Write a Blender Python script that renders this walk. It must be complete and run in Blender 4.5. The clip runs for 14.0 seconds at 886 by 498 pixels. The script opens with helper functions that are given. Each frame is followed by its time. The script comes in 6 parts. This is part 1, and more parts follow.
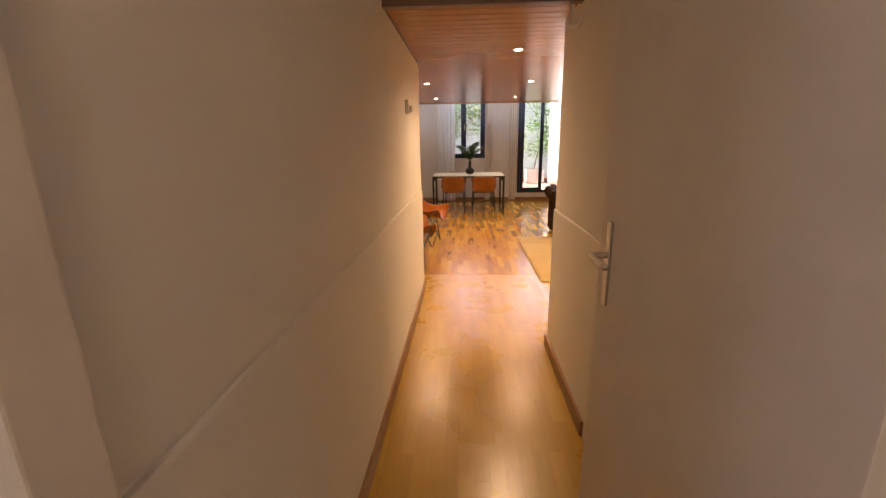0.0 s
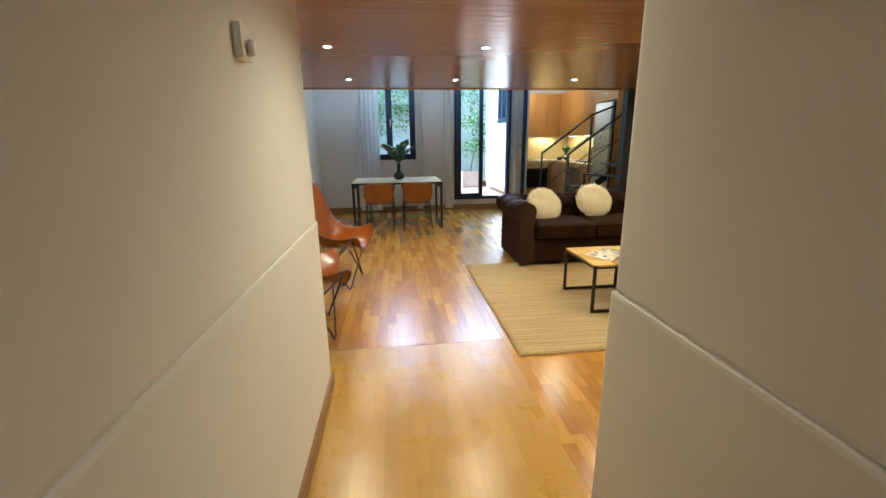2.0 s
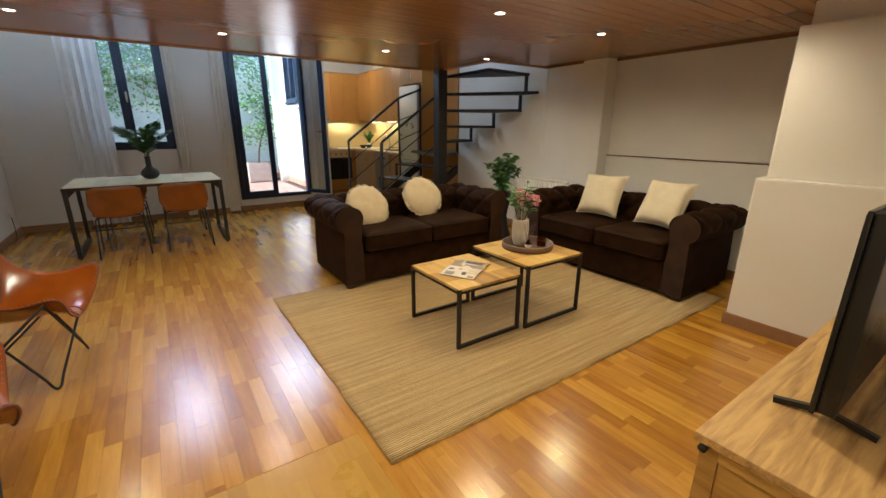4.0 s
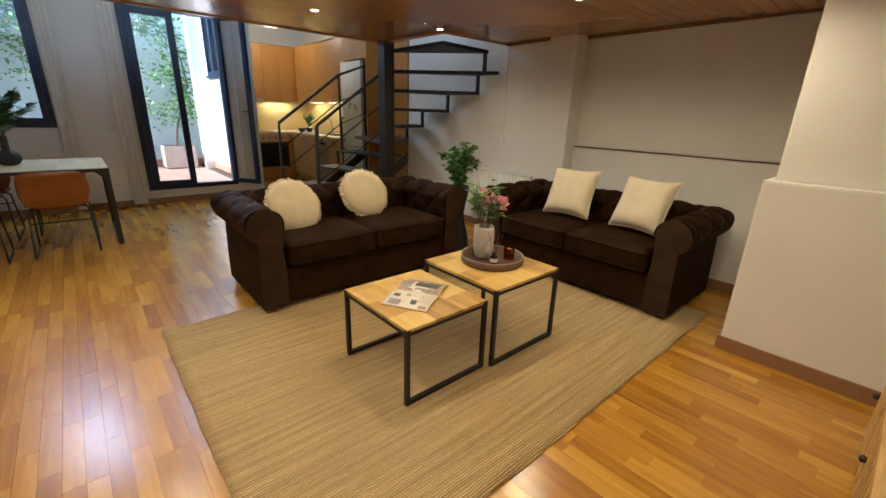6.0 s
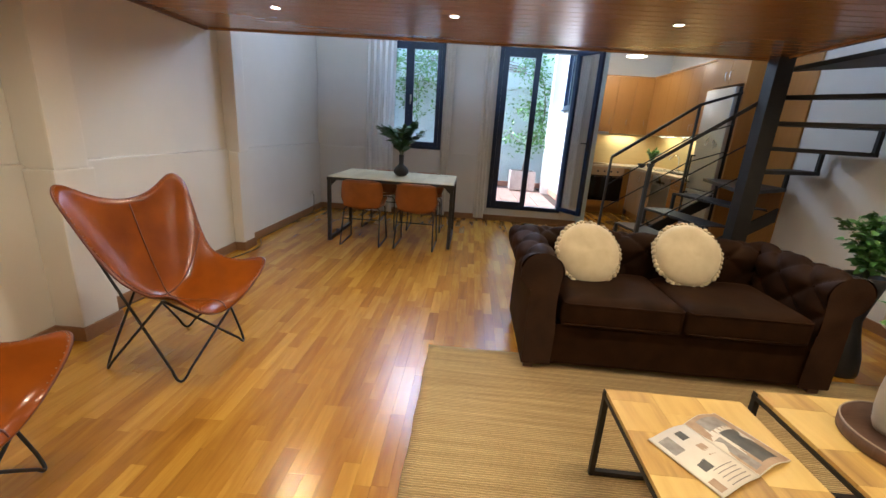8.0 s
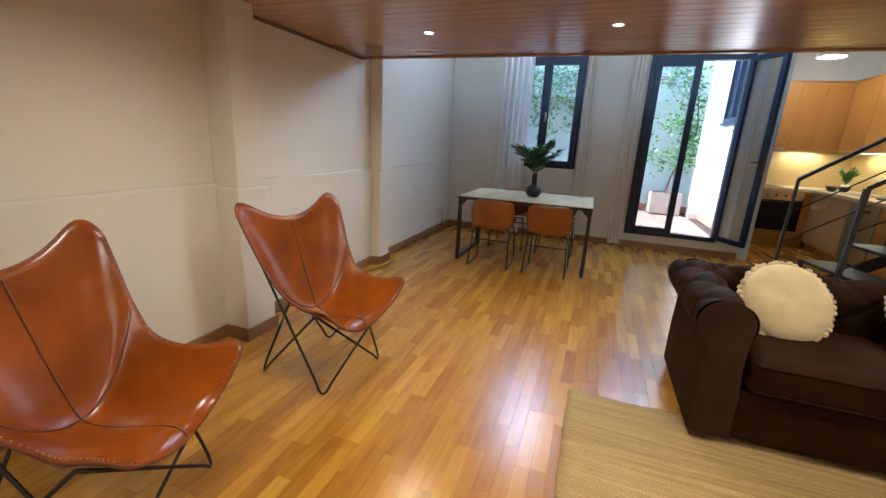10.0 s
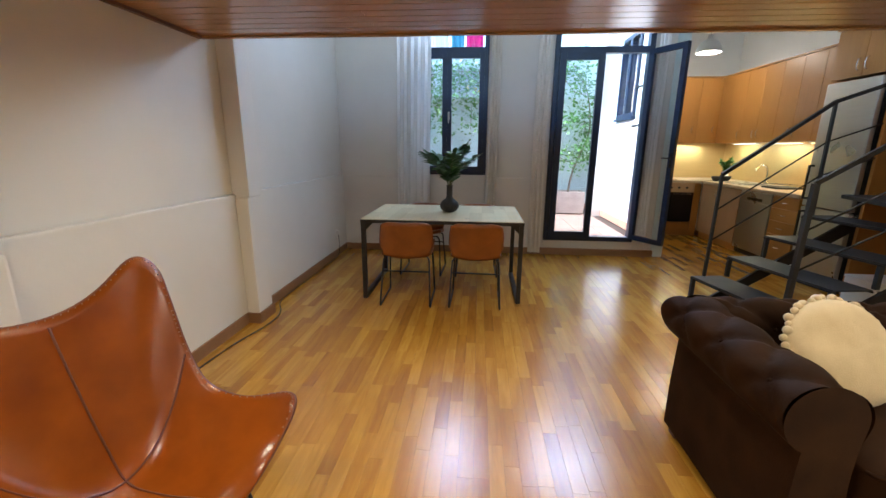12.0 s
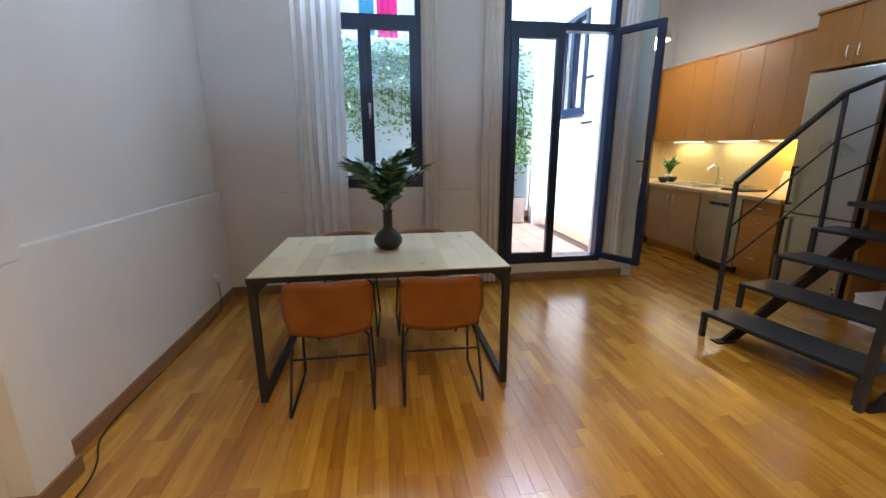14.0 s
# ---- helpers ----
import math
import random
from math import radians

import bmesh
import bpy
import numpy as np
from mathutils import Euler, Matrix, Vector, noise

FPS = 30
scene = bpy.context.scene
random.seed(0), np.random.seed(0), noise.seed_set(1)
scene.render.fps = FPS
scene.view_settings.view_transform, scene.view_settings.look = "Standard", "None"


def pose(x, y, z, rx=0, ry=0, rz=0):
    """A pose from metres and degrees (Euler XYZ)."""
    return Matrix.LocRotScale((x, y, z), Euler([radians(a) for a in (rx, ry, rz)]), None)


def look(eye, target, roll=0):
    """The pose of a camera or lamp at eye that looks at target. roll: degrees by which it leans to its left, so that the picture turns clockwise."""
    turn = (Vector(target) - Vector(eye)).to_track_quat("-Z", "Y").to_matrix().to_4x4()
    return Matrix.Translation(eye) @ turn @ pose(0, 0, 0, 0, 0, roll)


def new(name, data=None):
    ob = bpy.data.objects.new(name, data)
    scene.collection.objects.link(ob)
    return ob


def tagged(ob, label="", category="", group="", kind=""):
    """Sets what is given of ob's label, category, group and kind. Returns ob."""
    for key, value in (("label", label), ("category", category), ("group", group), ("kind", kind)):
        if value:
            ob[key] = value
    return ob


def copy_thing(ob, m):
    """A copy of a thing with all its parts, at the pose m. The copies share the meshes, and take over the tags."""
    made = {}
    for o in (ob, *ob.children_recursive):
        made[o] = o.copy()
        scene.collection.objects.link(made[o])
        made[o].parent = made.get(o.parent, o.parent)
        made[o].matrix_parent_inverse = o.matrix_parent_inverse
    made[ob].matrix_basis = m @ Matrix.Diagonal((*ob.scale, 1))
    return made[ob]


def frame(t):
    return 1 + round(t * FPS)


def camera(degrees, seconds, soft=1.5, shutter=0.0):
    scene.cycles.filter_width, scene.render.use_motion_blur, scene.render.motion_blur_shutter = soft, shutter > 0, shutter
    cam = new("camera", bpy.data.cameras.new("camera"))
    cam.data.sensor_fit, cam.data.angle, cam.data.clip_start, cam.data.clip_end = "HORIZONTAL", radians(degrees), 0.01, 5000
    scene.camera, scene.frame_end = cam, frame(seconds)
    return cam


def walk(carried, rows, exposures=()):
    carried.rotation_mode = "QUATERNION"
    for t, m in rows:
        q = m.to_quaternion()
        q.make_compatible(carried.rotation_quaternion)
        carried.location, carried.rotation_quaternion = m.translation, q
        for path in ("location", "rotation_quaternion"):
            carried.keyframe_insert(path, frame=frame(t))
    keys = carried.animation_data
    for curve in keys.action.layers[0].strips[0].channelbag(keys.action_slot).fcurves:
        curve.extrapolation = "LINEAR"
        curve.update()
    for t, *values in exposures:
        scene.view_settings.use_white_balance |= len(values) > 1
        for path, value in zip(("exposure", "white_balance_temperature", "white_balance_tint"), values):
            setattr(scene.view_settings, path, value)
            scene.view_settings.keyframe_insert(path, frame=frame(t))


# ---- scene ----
cam = camera(94.4, 14.0)
PATH = [
    (0, (0.659, 0.961, 1.383), (0.547, 2.895, 0.885), -0.8),
    (0.5, (0.628, 1.39, 1.358), (0.612, 3.331, 0.873), -0.9),
    (1, (0.616, 1.808, 1.356), (0.676, 3.742, 0.852), -0.9),
    (1.5, (0.643, 2.226, 1.359), (0.773, 4.158, 0.859), -0.8),
    (2, (0.656, 2.631, 1.358), (0.878, 4.554, 0.855), -0.7),
    (2.5, (0.687, 2.972, 1.364), (1.042, 4.871, 0.844), -0.3),
    (3, (0.768, 3.261, 1.361), (1.321, 5.107, 0.825), 0.1),
    (3.5, (0.797, 3.521, 1.357), (1.633, 5.251, 0.802), 0.4),
    (4, (0.806, 3.711, 1.345), (1.896, 5.29, 0.779), 0.2),
    (4.2, (0.804, 3.756, 1.347), (1.967, 5.281, 0.777), 0.3),
    (6.5, (1.364, 4.393, 1.323), (2.624, 5.813, 0.695), 1.9),
    (7, (1.461, 4.543, 1.336), (2.464, 6.164, 0.731), 2.6),
    (7.5, (1.569, 4.646, 1.328), (2.055, 6.499, 0.751), 3.8),
    (8, (1.591, 4.672, 1.342), (1.492, 6.59, 0.783), 3.8),
    (8.5, (1.562, 4.622, 1.362), (1.017, 6.468, 0.82), 3.5),
    (8.7, (1.51, 4.613, 1.357), (0.847, 6.422, 0.819), 3.6),
    (10.8, (1.297, 5.049, 1.348), (0.722, 6.9, 0.858), 0.9),
    (11, (1.24, 5.113, 1.355), (0.738, 6.984, 0.858), 1.1),
    (11.5, (1.135, 5.407, 1.365), (0.804, 7.32, 0.885), 0.7),
    (12, (1.021, 5.729, 1.373), (0.859, 7.664, 0.893), 0.5),
    (12.5, (0.915, 6.076, 1.392), (0.884, 8.017, 0.912), 0.3),
    (13, (0.857, 6.433, 1.387), (0.931, 8.377, 0.923), 0.1),
    (13.5, (0.807, 6.758, 1.397), (0.993, 8.689, 0.91), 0.1),
    (14, (0.72, 7.084, 1.42), (0.996, 9.004, 0.934), -0.2),
]

walk(cam, [(t, look(eye, target, roll)) for t, eye, target, roll in PATH], [(0, 2.72, 7600, 31), (0.4, 2.85, 6200, 12), (0.8, 3.0, 5000, -1), (1.5, 2.7, 5050, 0), (2.5, 2.35, 5250, 2), (3.2, 2.0, 5500, 6), (4.2, 2.1, 5650, 9), (6.5, 2.05, 5550, 10), (7.5, 2.2, 5450, 12), (11, 2.3, 5350, 9), (14, 2.3, 5650, 13)])

# ---- light ----
world = bpy.data.worlds.new("world")
scene.world = world
world.use_nodes = True
wn = world.node_tree
sky = wn.nodes.new("ShaderNodeTexSky")
sky.sky_type = "NISHITA"
sky.sun_disc = False
SUN_WAY = Vector((0.90, 0.03, -0.98)).normalized()   # the way the sunlight travels
sky.sun_elevation = math.asin(-SUN_WAY.z)
sky.sun_rotation = math.atan2(-SUN_WAY.x, -SUN_WAY.y)
wn.links.new(sky.outputs[0], wn.nodes["Background"].inputs[0])
wn.nodes["Background"].inputs[1].default_value = 0.15
sun = new("sun", bpy.data.lights.new("sun", "SUN"))
sun.data.energy, sun.data.angle, sun.data.color = 2.6, radians(0.5), (1.0, 0.96, 0.9)


def stand_in_daylight(name, eye, target, w, h, watts, color=(0.80, 0.90, 1.0)):
    """An area lamp added to stand in for daylight."""
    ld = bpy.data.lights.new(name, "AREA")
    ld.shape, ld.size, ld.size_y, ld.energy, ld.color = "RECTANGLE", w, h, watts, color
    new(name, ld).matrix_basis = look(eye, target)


# these two hang in the unseen upper panes, in place of sky light
stand_in_daylight("daylight_window", (0.755, 11.31, 3.52), (-0.4, 7.6, 1.3), 0.60, 0.80, 5.5)
stand_in_daylight("daylight_door", (2.475, 11.31, 3.52), (0.9, 7.0, 1.2), 1.0, 0.80, 8.0)
# added fill before a closed wall, brightens the side room and corridor
stand_in_daylight("side_room_fill", (-2.0, 0.4, 1.5), (0.3, 0.9, 1.2), 0.9, 1.2, 1.6)
sun.matrix_basis = look((0, 0, 8), Vector((0, 0, 8)) + SUN_WAY)
SPOT_WATTS = 11.0
SPOT_COLOR = (1.0, 0.77, 0.45)


# ---- helpers of this file ----
def link_mesh(name, bm, material, parent=None, label="", smooth=False, kind=""):
    """Links a bmesh as one mesh object, under a thing or a part."""
    me = bpy.data.meshes.new(name)
    bm.normal_update()
    bm.to_mesh(me)
    bm.free()
    if smooth:
        me.shade_smooth()
    for m in (material if isinstance(material, (list, tuple)) else [material]):
        me.materials.append(m)
    ob = new(name, me)
    if parent is not None:
        ob.parent = parent
    return tagged(ob, label, "", "", kind)


part = link_mesh


def thing(name, label, category, group="", at=(0, 0, 0), turn=0):
    """An empty at a thing's base, that parents its parts."""
    ob = new(name)
    ob.empty_display_size = 0.1
    ob.matrix_basis = pose(*at, 0, 0, turn)
    return tagged(ob, label, category, group)


def box(bm, x0, y0, z0, x1, y1, z1, bevel=0.0):
    """A box between two corners, with its edges bevelled if asked."""
    b = bmesh.new()
    vs = [b.verts.new((x, y, z)) for z in (z0, z1) for y in (y0, y1) for x in (x0, x1)]
    for f in ((0, 2, 3, 1), (4, 5, 7, 6), (0, 1, 5, 4), (2, 6, 7, 3), (0, 4, 6, 2), (1, 3, 7, 5)):
        b.faces.new([vs[i] for i in f])
    if bevel:
        bmesh.ops.bevel(b, geom=b.edges[:], offset=bevel, segments=2, affect="EDGES", profile=0.7)
    join(bm, b)
    return bm


def join(bm, b, m=None, mat=0):
    """Adds bmesh b to bm, moved by m."""
    if m is not None:
        b.transform(m)
    table = {}
    for v in b.verts:
        table[v] = bm.verts.new(v.co)
    for f in b.faces:
        try:
            g = bm.faces.new([table[v] for v in f.verts])
            g.material_index = f.material_index if mat == 0 else mat
            g.smooth = f.smooth
        except ValueError:
            pass
    b.free()


def boxed(x0, y0, z0, x1, y1, z1, bevel=0.0):
    return box(bmesh.new(), x0, y0, z0, x1, y1, z1, bevel)


def prism(pts, z0, z1, bevel=0.0):
    """A flat polygon with thickness."""
    b = bmesh.new()
    lo = [b.verts.new((x, y, z0)) for x, y in pts]
    hi = [b.verts.new((x, y, z1)) for x, y in pts]
    n = len(pts)
    b.faces.new(hi)
    b.faces.new(lo[::-1])
    for i in range(n):
        b.faces.new((lo[i], lo[(i + 1) % n], hi[(i + 1) % n], hi[i]))
    bmesh.ops.recalc_face_normals(b, faces=b.faces[:])
    if bevel:
        bmesh.ops.bevel(b, geom=b.edges[:], offset=bevel, segments=2, affect="EDGES")
    return b


def tube(bm, pts, r, sides=8, closed=False, radii=None, square=False):
    """A round rod along points (or a square bar)."""
    pts = [Vector(p) for p in pts]
    n = len(pts)
    rings = []
    side = None
    for i, p in enumerate(pts):
        a = pts[(i - 1) % n] if (closed or i > 0) else p
        c = pts[(i + 1) % n] if (closed or i < n - 1) else p
        d1, d2 = (p - a), (c - p)
        d = ((d1.normalized() if d1.length else Vector()) + (d2.normalized() if d2.length else Vector()))
        d = d.normalized() if d.length > 1e-6 else Vector((0, 0, 1))
        if side is None:
            side = d.cross(Vector((0, 0, 1)))
            if side.length < 0.1:
                side = d.cross(Vector((0, 1, 0)))
        side = (side - d * side.dot(d)).normalized()
        up = side.cross(d).normalized()
        rr = radii[i] if radii else r
        k = 4 if square else sides
        off = math.pi / 4 if square else 0.0
        mul = 1.414 if square else 1.0
        rings.append([bm.verts.new(p + (side * math.cos(off + 2 * math.pi * j / k) + up * math.sin(off + 2 * math.pi * j / k)) * rr * mul) for j in range(k)])
    k = len(rings[0])
    for i in range(n if closed else n - 1):
        a, b = rings[i], rings[(i + 1) % n]
        for j in range(k):
            f = bm.faces.new((a[j], a[(j + 1) % k], b[(j + 1) % k], b[j]))
            f.smooth = not square
    if not closed:
        bm.faces.new(rings[0][::-1])
        bm.faces.new(rings[-1])
    return bm


def curve(pts, n=8):
    """A smooth line through points (Catmull-Rom)."""
    pts = [Vector(p) for p in pts]
    out = []
    for i in range(len(pts) - 1):
        p0, p1, p2, p3 = pts[max(i - 1, 0)], pts[i], pts[i + 1], pts[min(i + 2, len(pts) - 1)]
        for k in range(n):
            t = k / n
            out.append(0.5 * ((2 * p1) + (p2 - p0) * t + (2 * p0 - 5 * p1 + 4 * p2 - p3) * t * t + (3 * p1 - p0 - 3 * p2 + p3) * t ** 3))
    return out + [pts[-1]]


def lathe(bm, profile, sides=24, at=(0, 0, 0), smooth=True, caps=True):
    """Turns a profile of (radius, height) about the upright."""
    rings = [[bm.verts.new((at[0] + r * math.cos(2 * math.pi * j / sides), at[1] + r * math.sin(2 * math.pi * j / sides), at[2] + z)) for j in range(sides)] for r, z in profile]
    for a, b in zip(rings, rings[1:]):
        for j in range(sides):
            f = bm.faces.new((a[j], a[(j + 1) % sides], b[(j + 1) % sides], b[j]))
            f.smooth = smooth
    if caps:
        bm.faces.new(rings[0][::-1])
        bm.faces.new(rings[-1])
    return bm


def grid(bm, rows, smooth=True, close_u=False):
    """A sheet through rows of points."""
    vs = [[bm.verts.new(p) for p in row] for row in rows]
    for a, b in zip(vs, vs[1:]):
        n = len(a)
        for j in range(n if close_u else n - 1):
            f = bm.faces.new((a[j], a[(j + 1) % n], b[(j + 1) % n], b[j]))
            f.smooth = smooth
    return vs


def thicken(bm, t):
    """Gives a sheet thickness t, to the back of its faces."""
    bm.normal_update()
    faces = bm.faces[:]
    edges = [e for e in bm.edges if e.is_boundary]
    table = {v: bm.verts.new(v.co - v.normal * t) for v in bm.verts[:]}
    for f in faces:
        g = bm.faces.new([table[v] for v in reversed(f.verts)])
        g.smooth = f.smooth
    for e in edges:
        f = e.link_faces[0]
        a, b = e.verts
        loop = [l for l in f.loops if l.edge == e][0]
        a, b = loop.vert, loop.link_loop_next.vert
        bm.faces.new((b, a, table[a], table[b]))
    return bm


# ---- materials ----
def material(name, color, rough=0.6, color2=None, scale=6.0, stretch=(1, 1, 1), bump=0.1, bump_scale=60.0, metal=0.0, coat=0.0, spec=0.5,
             mix=0.5, rough_var=0.08, dist=0.002, sheen=0.0, objectwise=0.0, detail=5.0):
    """A procedural surface: two tones in noise, fine relief, uneven gloss."""
    m = bpy.data.materials.new(name)
    m.use_nodes = True
    nt = m.node_tree
    N, L = nt.nodes, nt.links
    p = N["Principled BSDF"]
    tc = N.new("ShaderNodeNewGeometry")
    mp = N.new("ShaderNodeMapping")
    mp.inputs["Scale"].default_value = stretch
    L.new(tc.outputs["Position"], mp.inputs["Vector"])
    no = N.new("ShaderNodeTexNoise")
    no.inputs["Scale"].default_value = scale
    no.inputs["Detail"].default_value = detail
    L.new(mp.outputs[0], no.inputs["Vector"])
    cr = N.new("ShaderNodeMapRange")
    cr.inputs[1].default_value, cr.inputs[2].default_value = 0.5 - mix / 2, 0.5 + mix / 2
    L.new(no.outputs["Fac"], cr.inputs[0])
    mx = N.new("ShaderNodeMix")
    mx.data_type = "RGBA"
    c2 = color2 or tuple(c * 0.9 for c in color)
    mx.inputs[6].default_value, mx.inputs[7].default_value = (*color, 1), (*c2, 1)
    L.new(cr.outputs[0], mx.inputs[0])
    out = mx.outputs[2]
    if objectwise:
        oi = N.new("ShaderNodeObjectInfo")
        hs = N.new("ShaderNodeHueSaturation")
        mr = N.new("ShaderNodeMapRange")
        mr.inputs[3].default_value, mr.inputs[4].default_value = 1 - objectwise, 1 + objectwise
        L.new(oi.outputs["Random"], mr.inputs[0])
        L.new(mr.outputs[0], hs.inputs["Value"])
        L.new(out, hs.inputs["Color"])
        out = hs.outputs[0]
    L.new(out, p.inputs["Base Color"])
    p.inputs["Metallic"].default_value = metal
    p.inputs["Coat Weight"].default_value = coat
    p.inputs["Coat Roughness"].default_value = 0.15
    p.inputs["Specular IOR Level"].default_value = spec
    p.inputs["Sheen Weight"].default_value = sheen
    rr = N.new("ShaderNodeMapRange")
    rr.inputs[3].default_value, rr.inputs[4].default_value = max(rough - rough_var, 0.02), min(rough + rough_var, 1)
    n2 = N.new("ShaderNodeTexNoise")
    n2.inputs["Scale"].default_value = 3.1
    L.new(tc.outputs["Position"], n2.inputs["Vector"])
    L.new(n2.outputs["Fac"], rr.inputs[0])
    L.new(rr.outputs[0], p.inputs["Roughness"])
    if bump:
        n3 = N.new("ShaderNodeTexNoise")
        n3.inputs["Scale"].default_value = bump_scale
        n3.inputs["Detail"].default_value = 4
        L.new(mp.outputs[0], n3.inputs["Vector"])
        bp = N.new("ShaderNodeBump")
        bp.inputs["Strength"].default_value = bump
        bp.inputs["Distance"].default_value = dist
        L.new(n3.outputs["Fac"], bp.inputs["Height"])
        L.new(bp.outputs[0], p.inputs["Normal"])
    return m


def wood(name, light, mid, dark, rough=0.3, axis="y", coat=0.0, ring=1.0, vary=0.3, bump=0.15, grain=0.55, coat_rough=0.12):
    """Wood in pieces: each piece, loose or joined, has its own tone; the grain runs along the axis."""
    m = bpy.data.materials.new(name)
    m.use_nodes = True
    nt = m.node_tree
    N, L = nt.nodes, nt.links
    p = N["Principled BSDF"]
    geo = N.new("ShaderNodeNewGeometry")
    oi = N.new("ShaderNodeObjectInfo")
    add = N.new("ShaderNodeMath")
    add.operation = "MULTIPLY_ADD"
    add.inputs[1].default_value = 7.31
    L.new(oi.outputs["Random"], add.inputs[0])
    L.new(geo.outputs["Random Per Island"], add.inputs[2])
    fr = N.new("ShaderNodeMath")
    fr.operation = "FRACT"
    L.new(add.outputs[0], fr.inputs[0])
    sc = N.new("ShaderNodeVectorMath")
    sc.operation = "SCALE"
    sc.inputs[0].default_value = (13.0, 7.0, 5.0)
    L.new(fr.outputs[0], sc.inputs["Scale"])
    ad = N.new("ShaderNodeVectorMath")
    L.new(geo.outputs["Position"], ad.inputs[0])
    L.new(sc.outputs[0], ad.inputs[1])
    mp = N.new("ShaderNodeMapping")
    mp.inputs["Scale"].default_value = {"y": (14, 1.3, 14), "x": (1.3, 14, 14), "z": (14, 14, 1.3)}[axis]
    L.new(ad.outputs[0], mp.inputs["Vector"])
    no = N.new("ShaderNodeTexNoise")
    no.inputs["Scale"].default_value = 1.6 * ring
    no.inputs["Detail"].default_value = 7
    no.inputs["Distortion"].default_value = 0.7
    L.new(mp.outputs[0], no.inputs["Vector"])
    fine = N.new("ShaderNodeTexNoise")
    fine.inputs["Scale"].default_value = 9 * ring
    fine.inputs["Detail"].default_value = 4
    L.new(mp.outputs[0], fine.inputs["Vector"])
    ramp = N.new("ShaderNodeValToRGB")
    el = ramp.color_ramp.elements
    el[0].position, el[0].color = 0.0, (*light, 1)
    el[1].position, el[1].color = 1.0, (*dark, 1)
    e = el.new(0.5)
    e.color = (*mid, 1)
    # tone: the piece's own, and a little of the grain
    t1 = N.new("ShaderNodeMapRange")
    t1.inputs[3].default_value, t1.inputs[4].default_value = 0.5 - vary, 0.5 + vary
    L.new(fr.outputs[0], t1.inputs[0])
    t2 = N.new("ShaderNodeMath")
    t2.operation = "MULTIPLY_ADD"
    t2.inputs[1].default_value = grain
    L.new(no.outputs["Fac"], t2.inputs[0])
    sub = N.new("ShaderNodeMath")
    sub.operation = "SUBTRACT"
    sub.inputs[1].default_value = grain / 2
    L.new(t1.outputs[0], sub.inputs[0])
    L.new(sub.outputs[0], t2.inputs[2])
    t3 = N.new("ShaderNodeMath")
    t3.operation = "MULTIPLY_ADD"
    t3.inputs[1].default_value = 0.22
    L.new(fine.outputs["Fac"], t3.inputs[0])
    L.new(t2.outputs[0], t3.inputs[2])
    t4 = N.new("ShaderNodeMath")
    t4.operation = "SUBTRACT"
    t4.inputs[1].default_value = 0.11
    L.new(t3.outputs[0], t4.inputs[0])
    L.new(t4.outputs[0], ramp.inputs[0])
    L.new(ramp.outputs[0], p.inputs["Base Color"])
    rr = N.new("ShaderNodeMapRange")
    rr.inputs[3].default_value, rr.inputs[4].default_value = rough * 0.8, rough * 1.3
    big = N.new("ShaderNodeTexNoise")
    big.inputs["Scale"].default_value = 2.2
    big.inputs["Detail"].default_value = 5
    L.new(geo.outputs["Position"], big.inputs["Vector"])
    L.new(big.outputs["Fac"], rr.inputs[0])
    L.new(rr.outputs[0], p.inputs["Roughness"])
    p.inputs["Coat Weight"].default_value = coat
    p.inputs["Coat Roughness"].default_value = coat_rough
    bp = N.new("ShaderNodeBump")
    bp.inputs["Strength"].default_value = bump
    bp.inputs["Distance"].default_value = 0.0012
    L.new(fine.outputs["Fac"], bp.inputs["Height"])
    L.new(bp.outputs[0], p.inputs["Normal"])
    return m


def glow(name, color, strength):
    m = bpy.data.materials.new(name)
    m.use_nodes = True
    p = m.node_tree.nodes["Principled BSDF"]
    p.inputs["Base Color"].default_value = (0.8, 0.8, 0.8, 1)
    p.inputs["Emission Color"].default_value = (*color, 1)
    p.inputs["Emission Strength"].default_value = strength
    return m


def glass(name, tint=(1, 1, 1), rough=0.0, ior=1.45):
    m = bpy.data.materials.new(name)
    m.use_nodes = True
    p = m.node_tree.nodes["Principled BSDF"]
    p.inputs["Base Color"].default_value = (*tint, 1)
    p.inputs["Transmission Weight"].default_value = 1.0
    p.inputs["Roughness"].default_value = rough
    p.inputs["IOR"].default_value = ior
    return m


def cloth(name, color, trans=0.3):
    """Thin cloth that lets light through."""
    m = material(name, color, 0.9, bump=0.2, bump_scale=400)
    nt = m.node_tree
    p = nt.nodes["Principled BSDF"]
    tr = nt.nodes.new("ShaderNodeBsdfTranslucent")
    tr.inputs[0].default_value = (*color, 1)
    mx = nt.nodes.new("ShaderNodeMixShader")
    mx.inputs[0].default_value = trans
    nt.links.new(p.outputs[0], mx.inputs[1])
    nt.links.new(tr.outputs[0], mx.inputs[2])
    nt.links.new(mx.outputs[0], nt.nodes["Material Output"].inputs[0])
    return m


